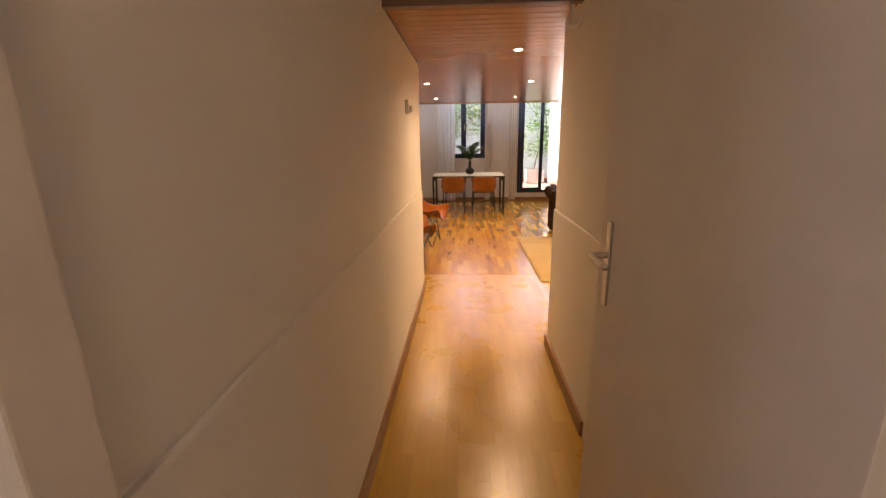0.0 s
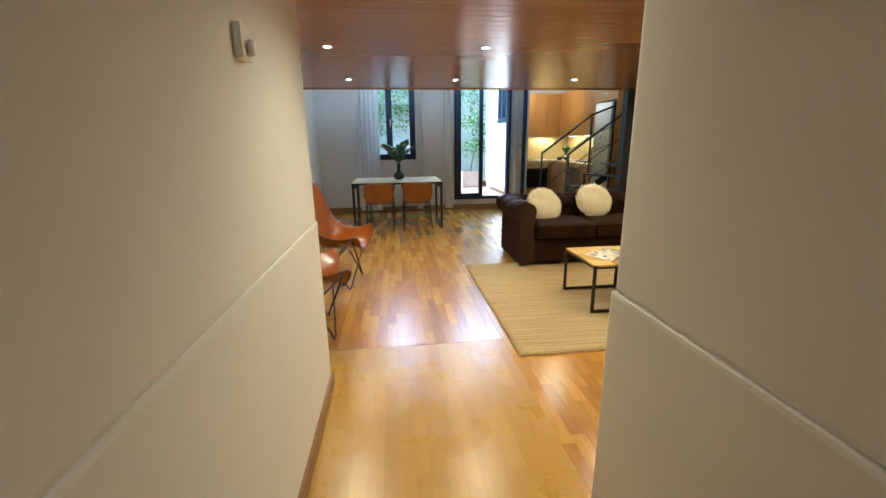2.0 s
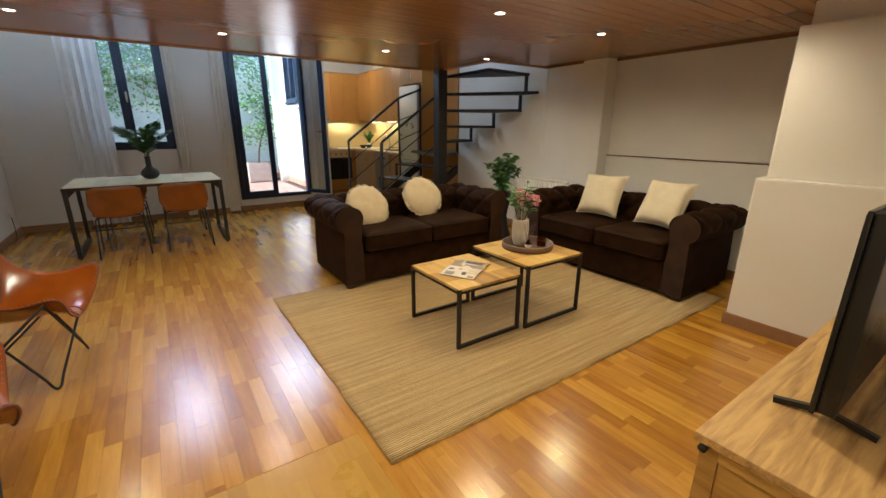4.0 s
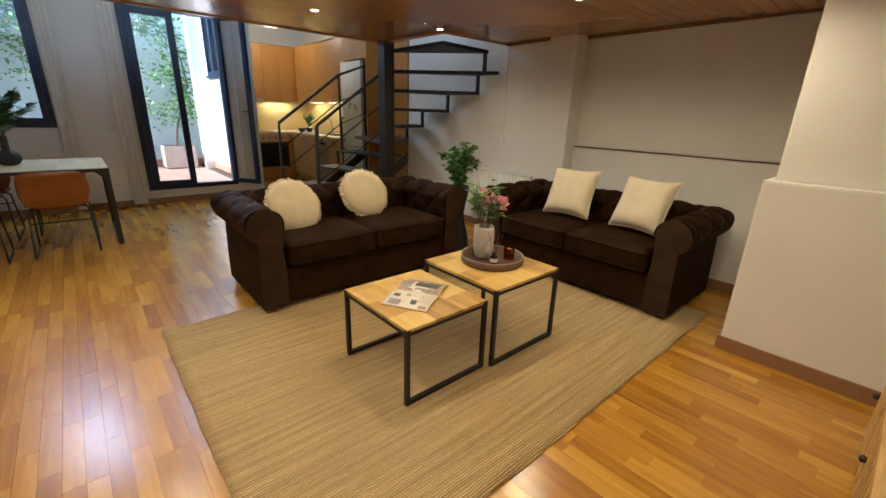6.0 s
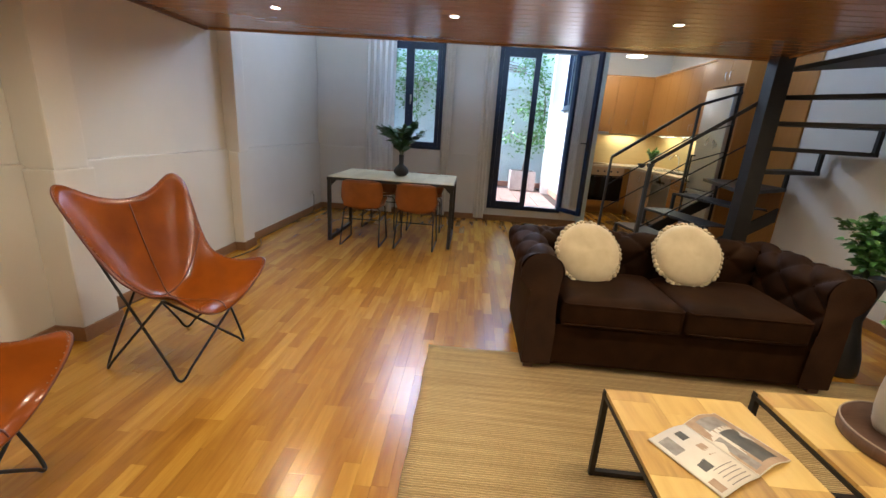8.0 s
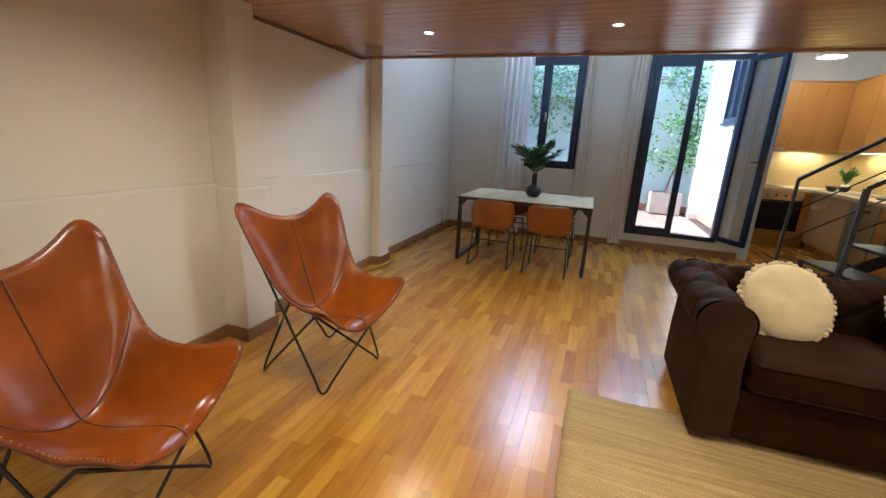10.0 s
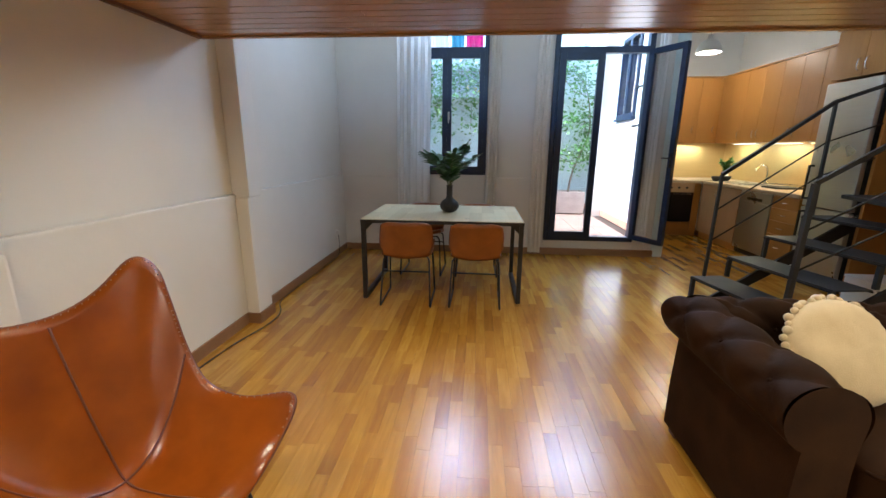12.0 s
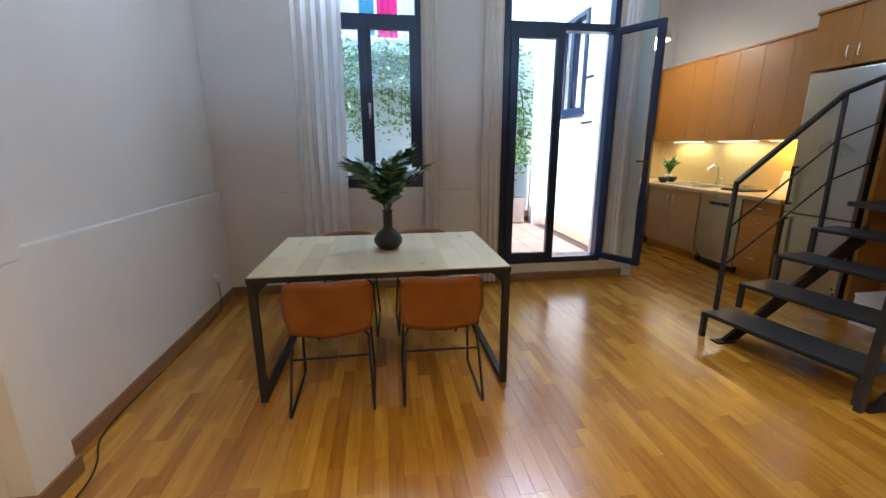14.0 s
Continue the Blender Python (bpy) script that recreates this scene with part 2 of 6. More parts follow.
PLASTER = material("white_plaster", (0.76, 0.745, 0.705), 0.7, (0.70, 0.685, 0.645), 1.6, bump=0.25, bump_scale=35, dist=0.002)
PLASTER_OUT = material("outdoor_plaster", (0.68, 0.78, 0.79), 0.9, (0.50, 0.62, 0.63), 1.3, bump=0.5, bump_scale=30, dist=0.004)
WHITE_OUT = material("outdoor_bright_white", (0.84, 0.85, 0.85), 0.85, (0.78, 0.79, 0.79), 1.3, bump=0.4, bump_scale=30, dist=0.003)
FLOOR_OAK = wood("floor_strips", (0.62, 0.36, 0.045), (0.40, 0.188, 0.017), (0.21, 0.080, 0.008), rough=0.22, coat=0.32, vary=0.23, bump=0.03, grain=0.8, coat_rough=0.2)
FLOOR_PALE = wood("floor_pale_strips", (0.53, 0.33, 0.040), (0.44, 0.25, 0.027), (0.32, 0.165, 0.015), rough=0.27, coat=0.05, vary=0.16, bump=0.04, coat_rough=0.25)
FLOOR_GAP = material("floor_gap", (0.07, 0.035, 0.015), 0.7)
CEIL_WOOD = wood("ceiling_boards", (0.48, 0.242, 0.088), (0.43, 0.210, 0.074), (0.36, 0.168, 0.056), rough=0.22, axis="x", coat=0.45, vary=0.12, ring=0.7, bump=0.0, grain=0.25, coat_rough=0.2)
SKIRT = wood("skirting_wood", (0.32, 0.18, 0.085), (0.26, 0.14, 0.065), (0.18, 0.09, 0.04), rough=0.45, axis="x", vary=0.1)
TRIM_WOOD = material("dark_trim", (0.17, 0.07, 0.03), 0.4, (0.12, 0.05, 0.02), 5, (1, 12, 12))
KITCHEN_WOOD = wood("kitchen_veneer", (0.48, 0.235, 0.045), (0.43, 0.198, 0.036), (0.34, 0.145, 0.025), rough=0.38, axis="z", vary=0.2, ring=0.8, bump=0.05)
KITCHEN_PALE = wood("kitchen_pale_veneer", (0.50, 0.33, 0.19), (0.45, 0.29, 0.16), (0.38, 0.23, 0.12), rough=0.4, axis="z", vary=0.2, ring=0.8, bump=0.05)
SPLASH = wood("splashback_veneer", (0.62, 0.45, 0.20), (0.56, 0.40, 0.17), (0.48, 0.32, 0.12), rough=0.35, axis="x", vary=0.05, ring=0.6, bump=0.03)
FRAME_BLUE = material("navy_frame_paint", (0.006, 0.022, 0.075), 0.35, (0.005, 0.015, 0.042), 8, bump=0.05)
STEEL_BLACK = material("black_steel", (0.011, 0.010, 0.009), 0.52, (0.02, 0.017, 0.015), 9, bump=0.15, bump_scale=80, metal=0.15)
STEEL_GREY = material("grey_steel", (0.055, 0.058, 0.062), 0.45, (0.035, 0.037, 0.04), 6, bump=0.2, bump_scale=60, metal=0.4)
INOX = material("brushed_inox", (0.58, 0.57, 0.54), 0.30, (0.52, 0.50, 0.47), 4, (1, 1, 60), bump=0.06, bump_scale=30, metal=0.95)
CHROME = material("chrome", (0.75, 0.75, 0.74), 0.16, bump=0, metal=1.0)
SOFA = material("brown_suede", (0.014, 0.0056, 0.0020), 0.65, (0.027, 0.0115, 0.0042), 7, bump=0.35, bump_scale=120, mix=0.35, spec=0.07)
LEATHER = material("tan_leather", (0.32, 0.080, 0.003), 0.22, (0.13, 0.027, 0.002), 4, bump=0.12, bump_scale=140, mix=0.6, coat=0.18, spec=0.42, dist=0.001)
LEATHER_EDGE = material("leather_edge", (0.13, 0.035, 0.012), 0.5)
STITCH = material("pale_stitching", (0.26, 0.15, 0.085), 0.8)
CHAIR_LEATHER = material("matt_tan_leather", (0.27, 0.085, 0.007), 0.45, (0.18, 0.052, 0.004), 9, bump=0.15, bump_scale=160, mix=0.6)
CREAM = material("cream_wool", (0.66, 0.56, 0.37), 0.95, (0.58, 0.48, 0.30), 18, bump=0.6, bump_scale=220, sheen=0.3, dist=0.003)
CREAM2 = material("cream_linen", (0.70, 0.62, 0.45), 0.95, (0.63, 0.55, 0.38), 14, bump=0.6, bump_scale=300, sheen=0.2)
TABLE_WHITE = wood("limed_wood", (0.68, 0.62, 0.43), (0.60, 0.54, 0.36), (0.47, 0.41, 0.26), rough=0.4, axis="y", vary=0.35)
MANGO = wood("mango_wood", (0.68, 0.48, 0.15), (0.56, 0.355, 0.095), (0.28, 0.15, 0.036), rough=0.35, grain=1.1, axis="y", vary=0.4, ring=0.8)
MANGO_X = wood("mango_wood_board", (0.70, 0.50, 0.20), (0.56, 0.36, 0.13), (0.22, 0.115, 0.04), rough=0.45, grain=1.3, axis="x", vary=0.2, ring=1.7)
TRAY = material("tray_wood", (0.13, 0.07, 0.042), 0.5, (0.09, 0.045, 0.027), 12, (1, 8, 1), bump=0.2)
CERAMIC = material("stone_ceramic", (0.58, 0.54, 0.47), 0.45, (0.44, 0.40, 0.34), 14, bump=0.3)
MATT_BLACK = material("matt_black_ceramic", (0.012, 0.012, 0.013), 0.5, (0.02, 0.02, 0.021), 9, bump=0.1)
LEAF = material("leaf_green", (0.035, 0.10, 0.022), 0.42, (0.055, 0.15, 0.035), 14, bump=0.1, objectwise=0.2)
LEAF_MID = material("leaf_mid", (0.055, 0.15, 0.030), 0.42, (0.085, 0.20, 0.045), 14, bump=0.1, objectwise=0.25)
LEAF_LIGHT = material("leaf_light", (0.09, 0.22, 0.045), 0.45, (0.12, 0.28, 0.07), 11, bump=0.1, objectwise=0.2)
STEM = material("stem", (0.10, 0.11, 0.04), 0.6)
BARK = material("bark", (0.22, 0.16, 0.11), 0.9, (0.12, 0.08, 0.05), 20, bump=0.6)
PETAL = material("pink_petal", (0.72, 0.28, 0.33), 0.6, (0.80, 0.45, 0.48), 30, bump=0.1)
YELLOW = material("yellow_petal", (0.85, 0.65, 0.05), 0.6)
AMBER = glass("amber_glass", (0.55, 0.10, 0.01), 0.05)
AMBER_DARK = glass("dark_amber_glass", (0.12, 0.02, 0.01), 0.05)
PANE = glass("window_glass", (0.97, 0.99, 0.985), 0.0, 1.45)
PAPER = material("magazine_paper", (0.72, 0.68, 0.60), 0.45, (0.62, 0.55, 0.46), 12, bump=0.05)
PRINT_A = material("print_brown", (0.30, 0.19, 0.12), 0.45, (0.45, 0.33, 0.22), 30)
PRINT_B = material("print_dark", (0.05, 0.055, 0.06), 0.45, (0.12, 0.11, 0.10), 30)
PRINT_C = material("print_grey", (0.35, 0.33, 0.31), 0.45, (0.18, 0.15, 0.13), 40)
TILE = material("terracotta_tile", (0.34, 0.22, 0.17), 0.75, (0.27, 0.17, 0.13), 6, bump=0.3, objectwise=0.08)
TERRACOTTA = material("terracotta", (0.60, 0.30, 0.20), 0.85, (0.50, 0.24, 0.16), 8, bump=0.4)
PLANTER_STONE = material("planter_stone", (0.56, 0.47, 0.42), 0.9, (0.42, 0.34, 0.30), 7, bump=0.4)
WAX = material("orange_wax", (0.80, 0.36, 0.09), 0.4)
TRAY_RIM = material("tray_rim", (0.34, 0.26, 0.20), 0.5)
SOIL = material("soil", (0.06, 0.04, 0.028), 0.95, bump=0.8)
BLACK_PLASTIC = material("black_plastic", (0.010, 0.010, 0.011), 0.3, bump=0.04)
SCREEN = material("dark_screen", (0.006, 0.006, 0.007), 0.08, bump=0)
WHITE_PAINT = material("white_paint", (0.80, 0.79, 0.76), 0.4, bump=0.05)
DOOR_PAINT = material("door_paint", (0.74, 0.70, 0.655), 0.5, bump=0.12, bump_scale=30)
WORKTOP = material("worktop", (0.60, 0.50, 0.36), 0.3, (0.50, 0.38, 0.24), 30, bump=0.05)
CURTAIN = cloth("sheer_curtain", (0.93, 0.93, 0.92), 0.5)
CURTAIN_LINED = cloth("lined_curtain", (0.84, 0.81, 0.74), 0.12)
DRYING_PINK = cloth("pink_cloth", (0.85, 0.02, 0.22), 0.3)
DRYING_BLUE = cloth("blue_cloth", (0.10, 0.35, 0.50), 0.3)
LAMP_GLOW = glow("spot_glow", (1.0, 0.86, 0.62), 12.0)
STRIP_GLOW = glow("strip_glow", (1.0, 0.90, 0.60), 1.4)
STRIP_WARM = glow("strip_glow_warm", (1.0, 0.62, 0.16), 2.6)
PEND_GLOW = glow("pendant_glow", (1.0, 0.9, 0.72), 3.0)


def jute():
    """Woven jute: ribs along x with knots, uneven rows and broad streaks of tone."""
    m = material("woven_jute", (0.67, 0.49, 0.225), 0.95, (0.44, 0.30, 0.125), 1.0, (1.6, 42, 1), bump=0, mix=0.42, detail=7)
    nt = m.node_tree
    N, L = nt.nodes, nt.links
    p = N["Principled BSDF"]
    geo = N.new("ShaderNodeNewGeometry")
    wv = N.new("ShaderNodeTexWave")
    wv.bands_direction = "Y"
    wv.inputs["Scale"].default_value = 27
    wv.inputs["Distortion"].default_value = 2.6
    wv.inputs["Detail"].default_value = 2
    L.new(geo.outputs["Position"], wv.inputs["Vector"])
    mp = N.new("ShaderNodeMapping")
    mp.inputs["Scale"].default_value = (38, 90, 1)
    L.new(geo.outputs["Position"], mp.inputs["Vector"])
    kn = N.new("ShaderNodeTexNoise")
    kn.inputs["Scale"].default_value = 1.0
    kn.inputs["Detail"].default_value = 4
    L.new(mp.outputs[0], kn.inputs["Vector"])
    mu = N.new("ShaderNodeMath")
    mu.operation = "MULTIPLY"
    L.new(wv.outputs["Fac"], mu.inputs[0])
    L.new(kn.outputs["Fac"], mu.inputs[1])
    bp = N.new("ShaderNodeBump")
    bp.inputs["Strength"].default_value = 1.0
    bp.inputs["Distance"].default_value = 0.012
    L.new(mu.outputs[0], bp.inputs["Height"])
    L.new(bp.outputs[0], p.inputs["Normal"])
    # darkens the colour where the rib relief is low, lightens it where high
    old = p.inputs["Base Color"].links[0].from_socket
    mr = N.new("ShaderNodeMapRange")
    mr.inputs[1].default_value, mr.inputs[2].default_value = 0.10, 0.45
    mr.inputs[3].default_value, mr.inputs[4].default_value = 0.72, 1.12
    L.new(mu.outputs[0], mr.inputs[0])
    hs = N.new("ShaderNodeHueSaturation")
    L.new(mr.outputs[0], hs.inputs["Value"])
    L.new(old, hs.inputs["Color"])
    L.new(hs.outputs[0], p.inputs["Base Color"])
    return m


JUTE = jute()

# ---- structure ----
CX0, CX1 = 0.25, 1.22          # corridor walls
CYL, CYR = 4.80, 3.70          # where they end
WX = -0.78                     # the room's west wall
NY = 11.18                     # window wall
EX, EXN = 5.06, 4.93           # east wall, south and north of the pillar
CZ = 2.06                      # underside of the loft
TOP = 4.3                      # high ceiling
LEDGE = 0.97
LOFT_Y = 8.49


def wall(name, x0, y0, z0, x1, y1, z1, mat=PLASTER, label="", bevel=0.0):
    ob = link_mesh(name, boxed(x0, y0, z0, x1, y1, z1, bevel), mat)
    return tagged(ob, label or "off-white painted plaster wall", "wall", "", "structure")


def wall_faces(name, quads, label):
    b = bmesh.new()
    for q in quads:
        box(b, q[0], q[1], q[2] - (0.02 if q[2] == 0 else 0), *q[3:], 0.013)
    return tagged(link_mesh(name, b, PLASTER), label, "wall", "", "structure")


# corridor walls: thicker below the ledge
wall_faces("wall_corridor_west", [(WX - 0.2, 1.32, 0, CX0, CYL, LEDGE), (WX - 0.2, 1.32, LEDGE, CX0 - 0.006, CYL - 0.012, 2.75), (WX - 0.2, 0.35, 2.02, CX0, 1.32, 2.75), (WX - 0.2, -0.8, 0, CX0, 0.35, 2.75)], "off-white corridor wall with a shallow ledge at waist height")
wall_faces("wall_corridor_east", [(CX1 - 0.022, -0.8, 0, CX1 + 0.3, 1.777, 2.75), (CX1, 1.777, 0, CX1 + 0.3, CYR - 0.09, LEDGE), (CX1 + 0.007, 1.777, LEDGE, CX1 + 0.3, CYR - 0.10, 2.75), (CX1 + 0.3, 3.4, 0, 4.02, CYR, LEDGE), (CX1 + 0.3, 3.4, LEDGE, 4.02, CYR - 0.03, 2.75)], "off-white wall with a shallow ledge at waist height")
wall("wall_corridor_end", -1.4, -0.95, 0, 1.6, -0.8, 2.75)
wall("wall_side_room", -2.2, -0.8, 0, -2.05, 1.6, 2.75, label="pale wall of the side room")
wall("wall_side_room_end", -2.05, 1.5, 0, WX - 0.2, 1.6, 2.75, label="pale wall of the side room")
wall("wall_side_room_south", -2.05, -0.95, 0, -1.4, -0.8, 2.75, label="pale wall of the side room")
# buttress in the south-east corner
wall_faces("wall_buttress", [(4.02, 3.4, 0, EX, 4.78, 1.04), (4.065, 3.4, 1.04, EX, 4.735, 1.93), (4.12, 3.4, 1.93, EX, 4.70, 2.3)], "off-white plastered chimney breast with a ledge")
# west wall with two flat pillars
wall_faces("wall_west", [(WX - 0.2, CYL - 0.2, 0, WX, NY, 1.02), (WX - 0.2, CYL - 0.2, 1.02, WX - 0.03, NY, TOP)], "off-white plaster wall with a shallow ledge at waist height")
wall_faces("wall_pillar_a", [(WX, 6.72, 0, -0.60, 6.97, 1.0), (WX - 0.03, 6.74, 1.0, -0.615, 6.95, CZ)], "off-white flat pillar against the wall")
wall_faces("wall_pillar_b", [(WX, 8.64, 0, -0.68, 8.85, 1.0), (WX - 0.03, 8.655, 1.0, -0.675, 8.838, TOP)], "off-white flat pillar against the wall")
# east wall
wall_faces("wall_east", [(EX, 3.4, 0, EX + 0.2, 6.9, 1.06), (EX + 0.03, 3.4, 1.06, EX + 0.2, 6.9, TOP), (EXN, 6.9, 0, EX + 0.2, 9.86, TOP), (5.25, 9.86, 0, 5.45, 13.4, TOP)], "off-white plaster wall with a thin shadow line")
wall("wall_pillar_c", 4.90, 6.60, 0, EX + 0.03, 6.9, CZ, label="off-white flat pillar against the wall")
# kitchen walls
wall("wall_kitchen_north", 3.1, 13.4, 0, 5.45, 13.6, TOP, label="off-white kitchen wall")
# the window wall with its two openings
WIN = (0.09, 1.11, 1.03, 4.0)
DOOR = (1.90, 3.05, 0.19, 4.0)
wall_faces("wall_north", [
    (WX - 0.2, NY, 0, WIN[0], NY + 0.25, TOP), (WIN[0], NY, 0, WIN[1], NY + 0.25, WIN[2]), (WIN[0], NY, WIN[3], WIN[1], NY + 0.25, TOP),
    (WIN[1], NY, 0, DOOR[0], NY + 0.25, TOP), (DOOR[0], NY, 0, DOOR[1], NY + 0.25, DOOR[2]), (DOOR[0], NY, DOOR[3], DOOR[1], NY + 0.25, TOP),
    (DOOR[1], NY, 0, 3.30, NY + 0.25, TOP), (WX, NY - 0.025, 0, 0.05, NY, 1.0), (1.14, NY - 0.025, 0, 1.86, NY, 1.0)], "off-white plaster wall with a window and a patio door")
# the wall between kitchen and patio, with a window
KW = (12.3, 13.1, 1.85, 3.05)
wall_faces("wall_patio_east", [(3.30, NY, 0, 3.45, KW[0], TOP + 0.8), (3.30, KW[1], 0, 3.45, 15.4, TOP + 0.8), (3.30, KW[0], 0, 3.45, KW[1], KW[2]), (3.30, KW[0], KW[3], 3.45, KW[1], TOP + 0.8)], "white wall between kitchen and patio")
bpy.data.objects["wall_patio_east"].data.materials[0] = PLASTER_OUT
# slab slightly proud of the wall and whiter than the part above
wall("wall_patio_lower", 3.28, NY + 0.25, 0.17, 3.2995, 14.2, 1.80, WHITE_OUT, "bright white lower part of the patio wall", 0.004)
# ceilings
b = bmesh.new()
n_boards = 0
y = 3.25
while y < LOFT_Y - 0.01:
    y1 = min(y + 0.098, LOFT_Y)
    spans = [(WX - 0.03, EX + 0.03)]
    if y < CYL - 0.03:
        spans = [(CX0 - 0.03, EX + 0.03)] if y >= 3.6 else [(CX0 - 0.03, CX1 + 0.03)]
    if y1 > 7.50:
        spans = [(WX - 0.03, 4.02)]
    for x0, x1 in spans:
        x = x0
        while x < x1 - 0.01:
            e = min(x1, x + 2.4 if n_boards % 2 == 0 or x > x0 else x + 1.2)
            box(b, x, y + 0.003, CZ, e - 0.001, y1 - 0.003, CZ + 0.012)
            x = e
        n_boards += 1
    y += 0.098
box(b, WX - 0.03, 3.62, CZ + 0.014, 4.02, LOFT_Y, CZ + 0.2)
box(b, 4.02, 3.62, CZ + 0.014, EX, 7.50, CZ + 0.2)
box(b, CX0, 3.25, CZ + 0.014, CX1, 3.62, CZ + 0.2)
loft = link_mesh("ceiling", b, CEIL_WOOD)
tagged(loft, "varnished reddish wooden board ceiling under the loft", "ceiling", "", "structure")
tagged(link_mesh("ceiling_high", box(boxed(WX - 0.2, LOFT_Y - 5.0, TOP, 5.45, NY + 0.25, TOP + 0.1), 3.30, NY + 0.25, TOP, 5.45, 13.6, TOP + 0.1), PLASTER), "white ceiling of the high part", "ceiling", "", "structure")
tagged(link_mesh("ceiling_corridor", box(boxed(WX - 0.2, -0.95, 2.6, 1.6, 3.25, 2.75), -2.2, -0.95, 2.6, WX - 0.2, 1.6, 2.75), PLASTER), "white corridor ceiling", "ceiling", "", "structure")
wall("wall_over_corridor", CX0 - 0.03, 3.25, CZ + 0.2, CX1 + 0.03, 3.37, 2.75, label="white plaster strip over the corridor")
wall("wall_corridor_fascia", CX0 - 0.03, 3.205, CZ + 0.05, CX1 + 0.03, 3.25, 2.6, label="white plaster strip over the corridor")
# loft edge boards and thin trims
b = bmesh.new()
box(b, WX - 0.03, LOFT_Y, CZ - 0.012, 4.02, LOFT_Y + 0.03, CZ + 0.21)
box(b, 4.02, 7.47, CZ - 0.012, EXN, 7.50, CZ + 0.21)
box(b, 4.02, 7.50, CZ - 0.012, 4.05, LOFT_Y, CZ + 0.21)
tagged(link_mesh("trim_loft_edge", b, CEIL_WOOD), "reddish wooden edge board of the loft", "trim", "", "structure")
b = bmesh.new()
box(b, WX - 0.03, CYL - 0.03, CZ - 0.018, WX - 0.005, LOFT_Y, CZ)
box(b, EX + 0.005, 4.7, CZ - 0.018, EX + 0.03, 6.6, CZ)
box(b, EXN - 0.022, 6.9, CZ - 0.018, EXN, 7.47, CZ)
box(b, CX0 - 0.03, 3.25, CZ - 0.018, CX0 - 0.005, CYL - 0.03, CZ)
box(b, CX0 - 0.03, 3.20, CZ - 0.02, CX1 + 0.03, 3.25, CZ + 0.05)
tagged(link_mesh("trim_ceiling", b, TRIM_WOOD), "dark wooden edge trim under the ceiling", "trim", "", "structure")

# dark strip that draws the shadow gap along the east ledge
tagged(link_mesh("ledge_shadow_strip", boxed(EX - 0.006, 4.78, 1.052, EX + 0.03, 6.60, 1.060), TRIM_WOOD), "dark strip drawn for the shadow gap along the east ledge", "trim", "", "structure")

# skirting boards
b = bmesh.new()
SK = 0.085
for q in ((CX0, 1.34, CX0 + 0.014, CYL), (CX1 - 0.014, 2.69, CX1, CYR - 0.09), (CX1 - 0.014, CYR - 0.09, CX1 + 0.3, CYR - 0.076), (CX1 + 0.3, CYR, 4.02, CYR + 0.014), (4.006, CYR + 0.014, 4.02, 4.78), (4.006, 4.78, EX, 4.794),
          (WX + 0.014, CYL, CX0 + 0.014, CYL + 0.014), (WX, CYL, WX + 0.014, 6.706), (WX, 6.706, -0.586, 6.72), (-0.60, 6.72, -0.586, 6.97), (WX, 6.97, -0.586, 6.984), (WX, 6.984, WX + 0.014, 8.626),
          (WX, 8.626, -0.666, 8.64), (-0.68, 8.64, -0.666, 8.85), (WX, 8.85, -0.666, 8.864), (WX, 8.864, WX + 0.014, NY - 0.025), (WX + 0.014, NY - 0.04, 3.30, NY - 0.0251),
          (3.30, NY - 0.04, 3.314, NY), (EX - 0.014, 4.794, EX, 6.586), (4.886, 6.586, EX, 6.60), (4.886, 6.60, 4.90, 6.9), (EXN - 0.014, 6.914, EXN, 9.2)):
    box(b, q[0], q[1], 0, q[2], q[3], SK, 0.002)
box(b, 1.86, NY - 0.025, 0, 3.30, NY, SK)
tagged(link_mesh("baseboard", b, SKIRT), "brown wooden skirting board", "baseboard", "", "structure")

# ground and outside
tagged(link_mesh("ground", boxed(-60, -60, -0.30, 60, 60, -0.06), SOIL), "bare ground around the building", "ground", "", "structure")
tagged(link_mesh("floor", boxed(-2.2, -0.95, -0.06, 5.45, 13.6, -0.010), FLOOR_GAP), "parquet floor of short wooden strips", "floor", "", "structure")
wall("wall_patio_north", -3.2, 14.2, -0.06, 3.30, 14.4, 3.05, PLASTER_OUT, "white painted patio wall")
wall("wall_patio_west", -1.9, NY + 0.25, -0.06, -1.7, 14.2, 3.6, PLASTER_OUT, "white painted patio wall")
wall("wall_roof_edge", -3, 3.0, TOP + 0.1, 5.6, NY + 0.25, TOP + 0.5, PLASTER_OUT, "white outer wall of the building above the ceiling")
b = bmesh.new()
box(b, -1.7, NY + 0.25, 0.0, 3.30, 14.2, 0.176)
tagged(link_mesh("pavement", b, SOIL), "raised patio floor of pinkish tiles", "patio", "", "structure")

# ---- windows ----
def bar_frame(bm, x0, z0, x1, z1, w, d, y=0.0):
    """Four bars around an opening, in the plane x-z."""
    box(bm, x0, y, z0, x0 + w, y + d, z1, 0.003)
    box(bm, x1 - w, y, z0, x1, y + d, z1, 0.003)
    box(bm, x0 + w, y, z0, x1 - w, y + d, z0 + w, 0.003)
    box(bm, x0 + w, y, z1 - w, x1 - w, y + d, z1, 0.003)


def pane(name, x0, z0, x1, z1, y, parent):
    ob = part(name, boxed(x0, y, z0, x1, y + 0.006, z1), PANE, parent, "clear glass")
    ob.visible_shadow = False
    return ob


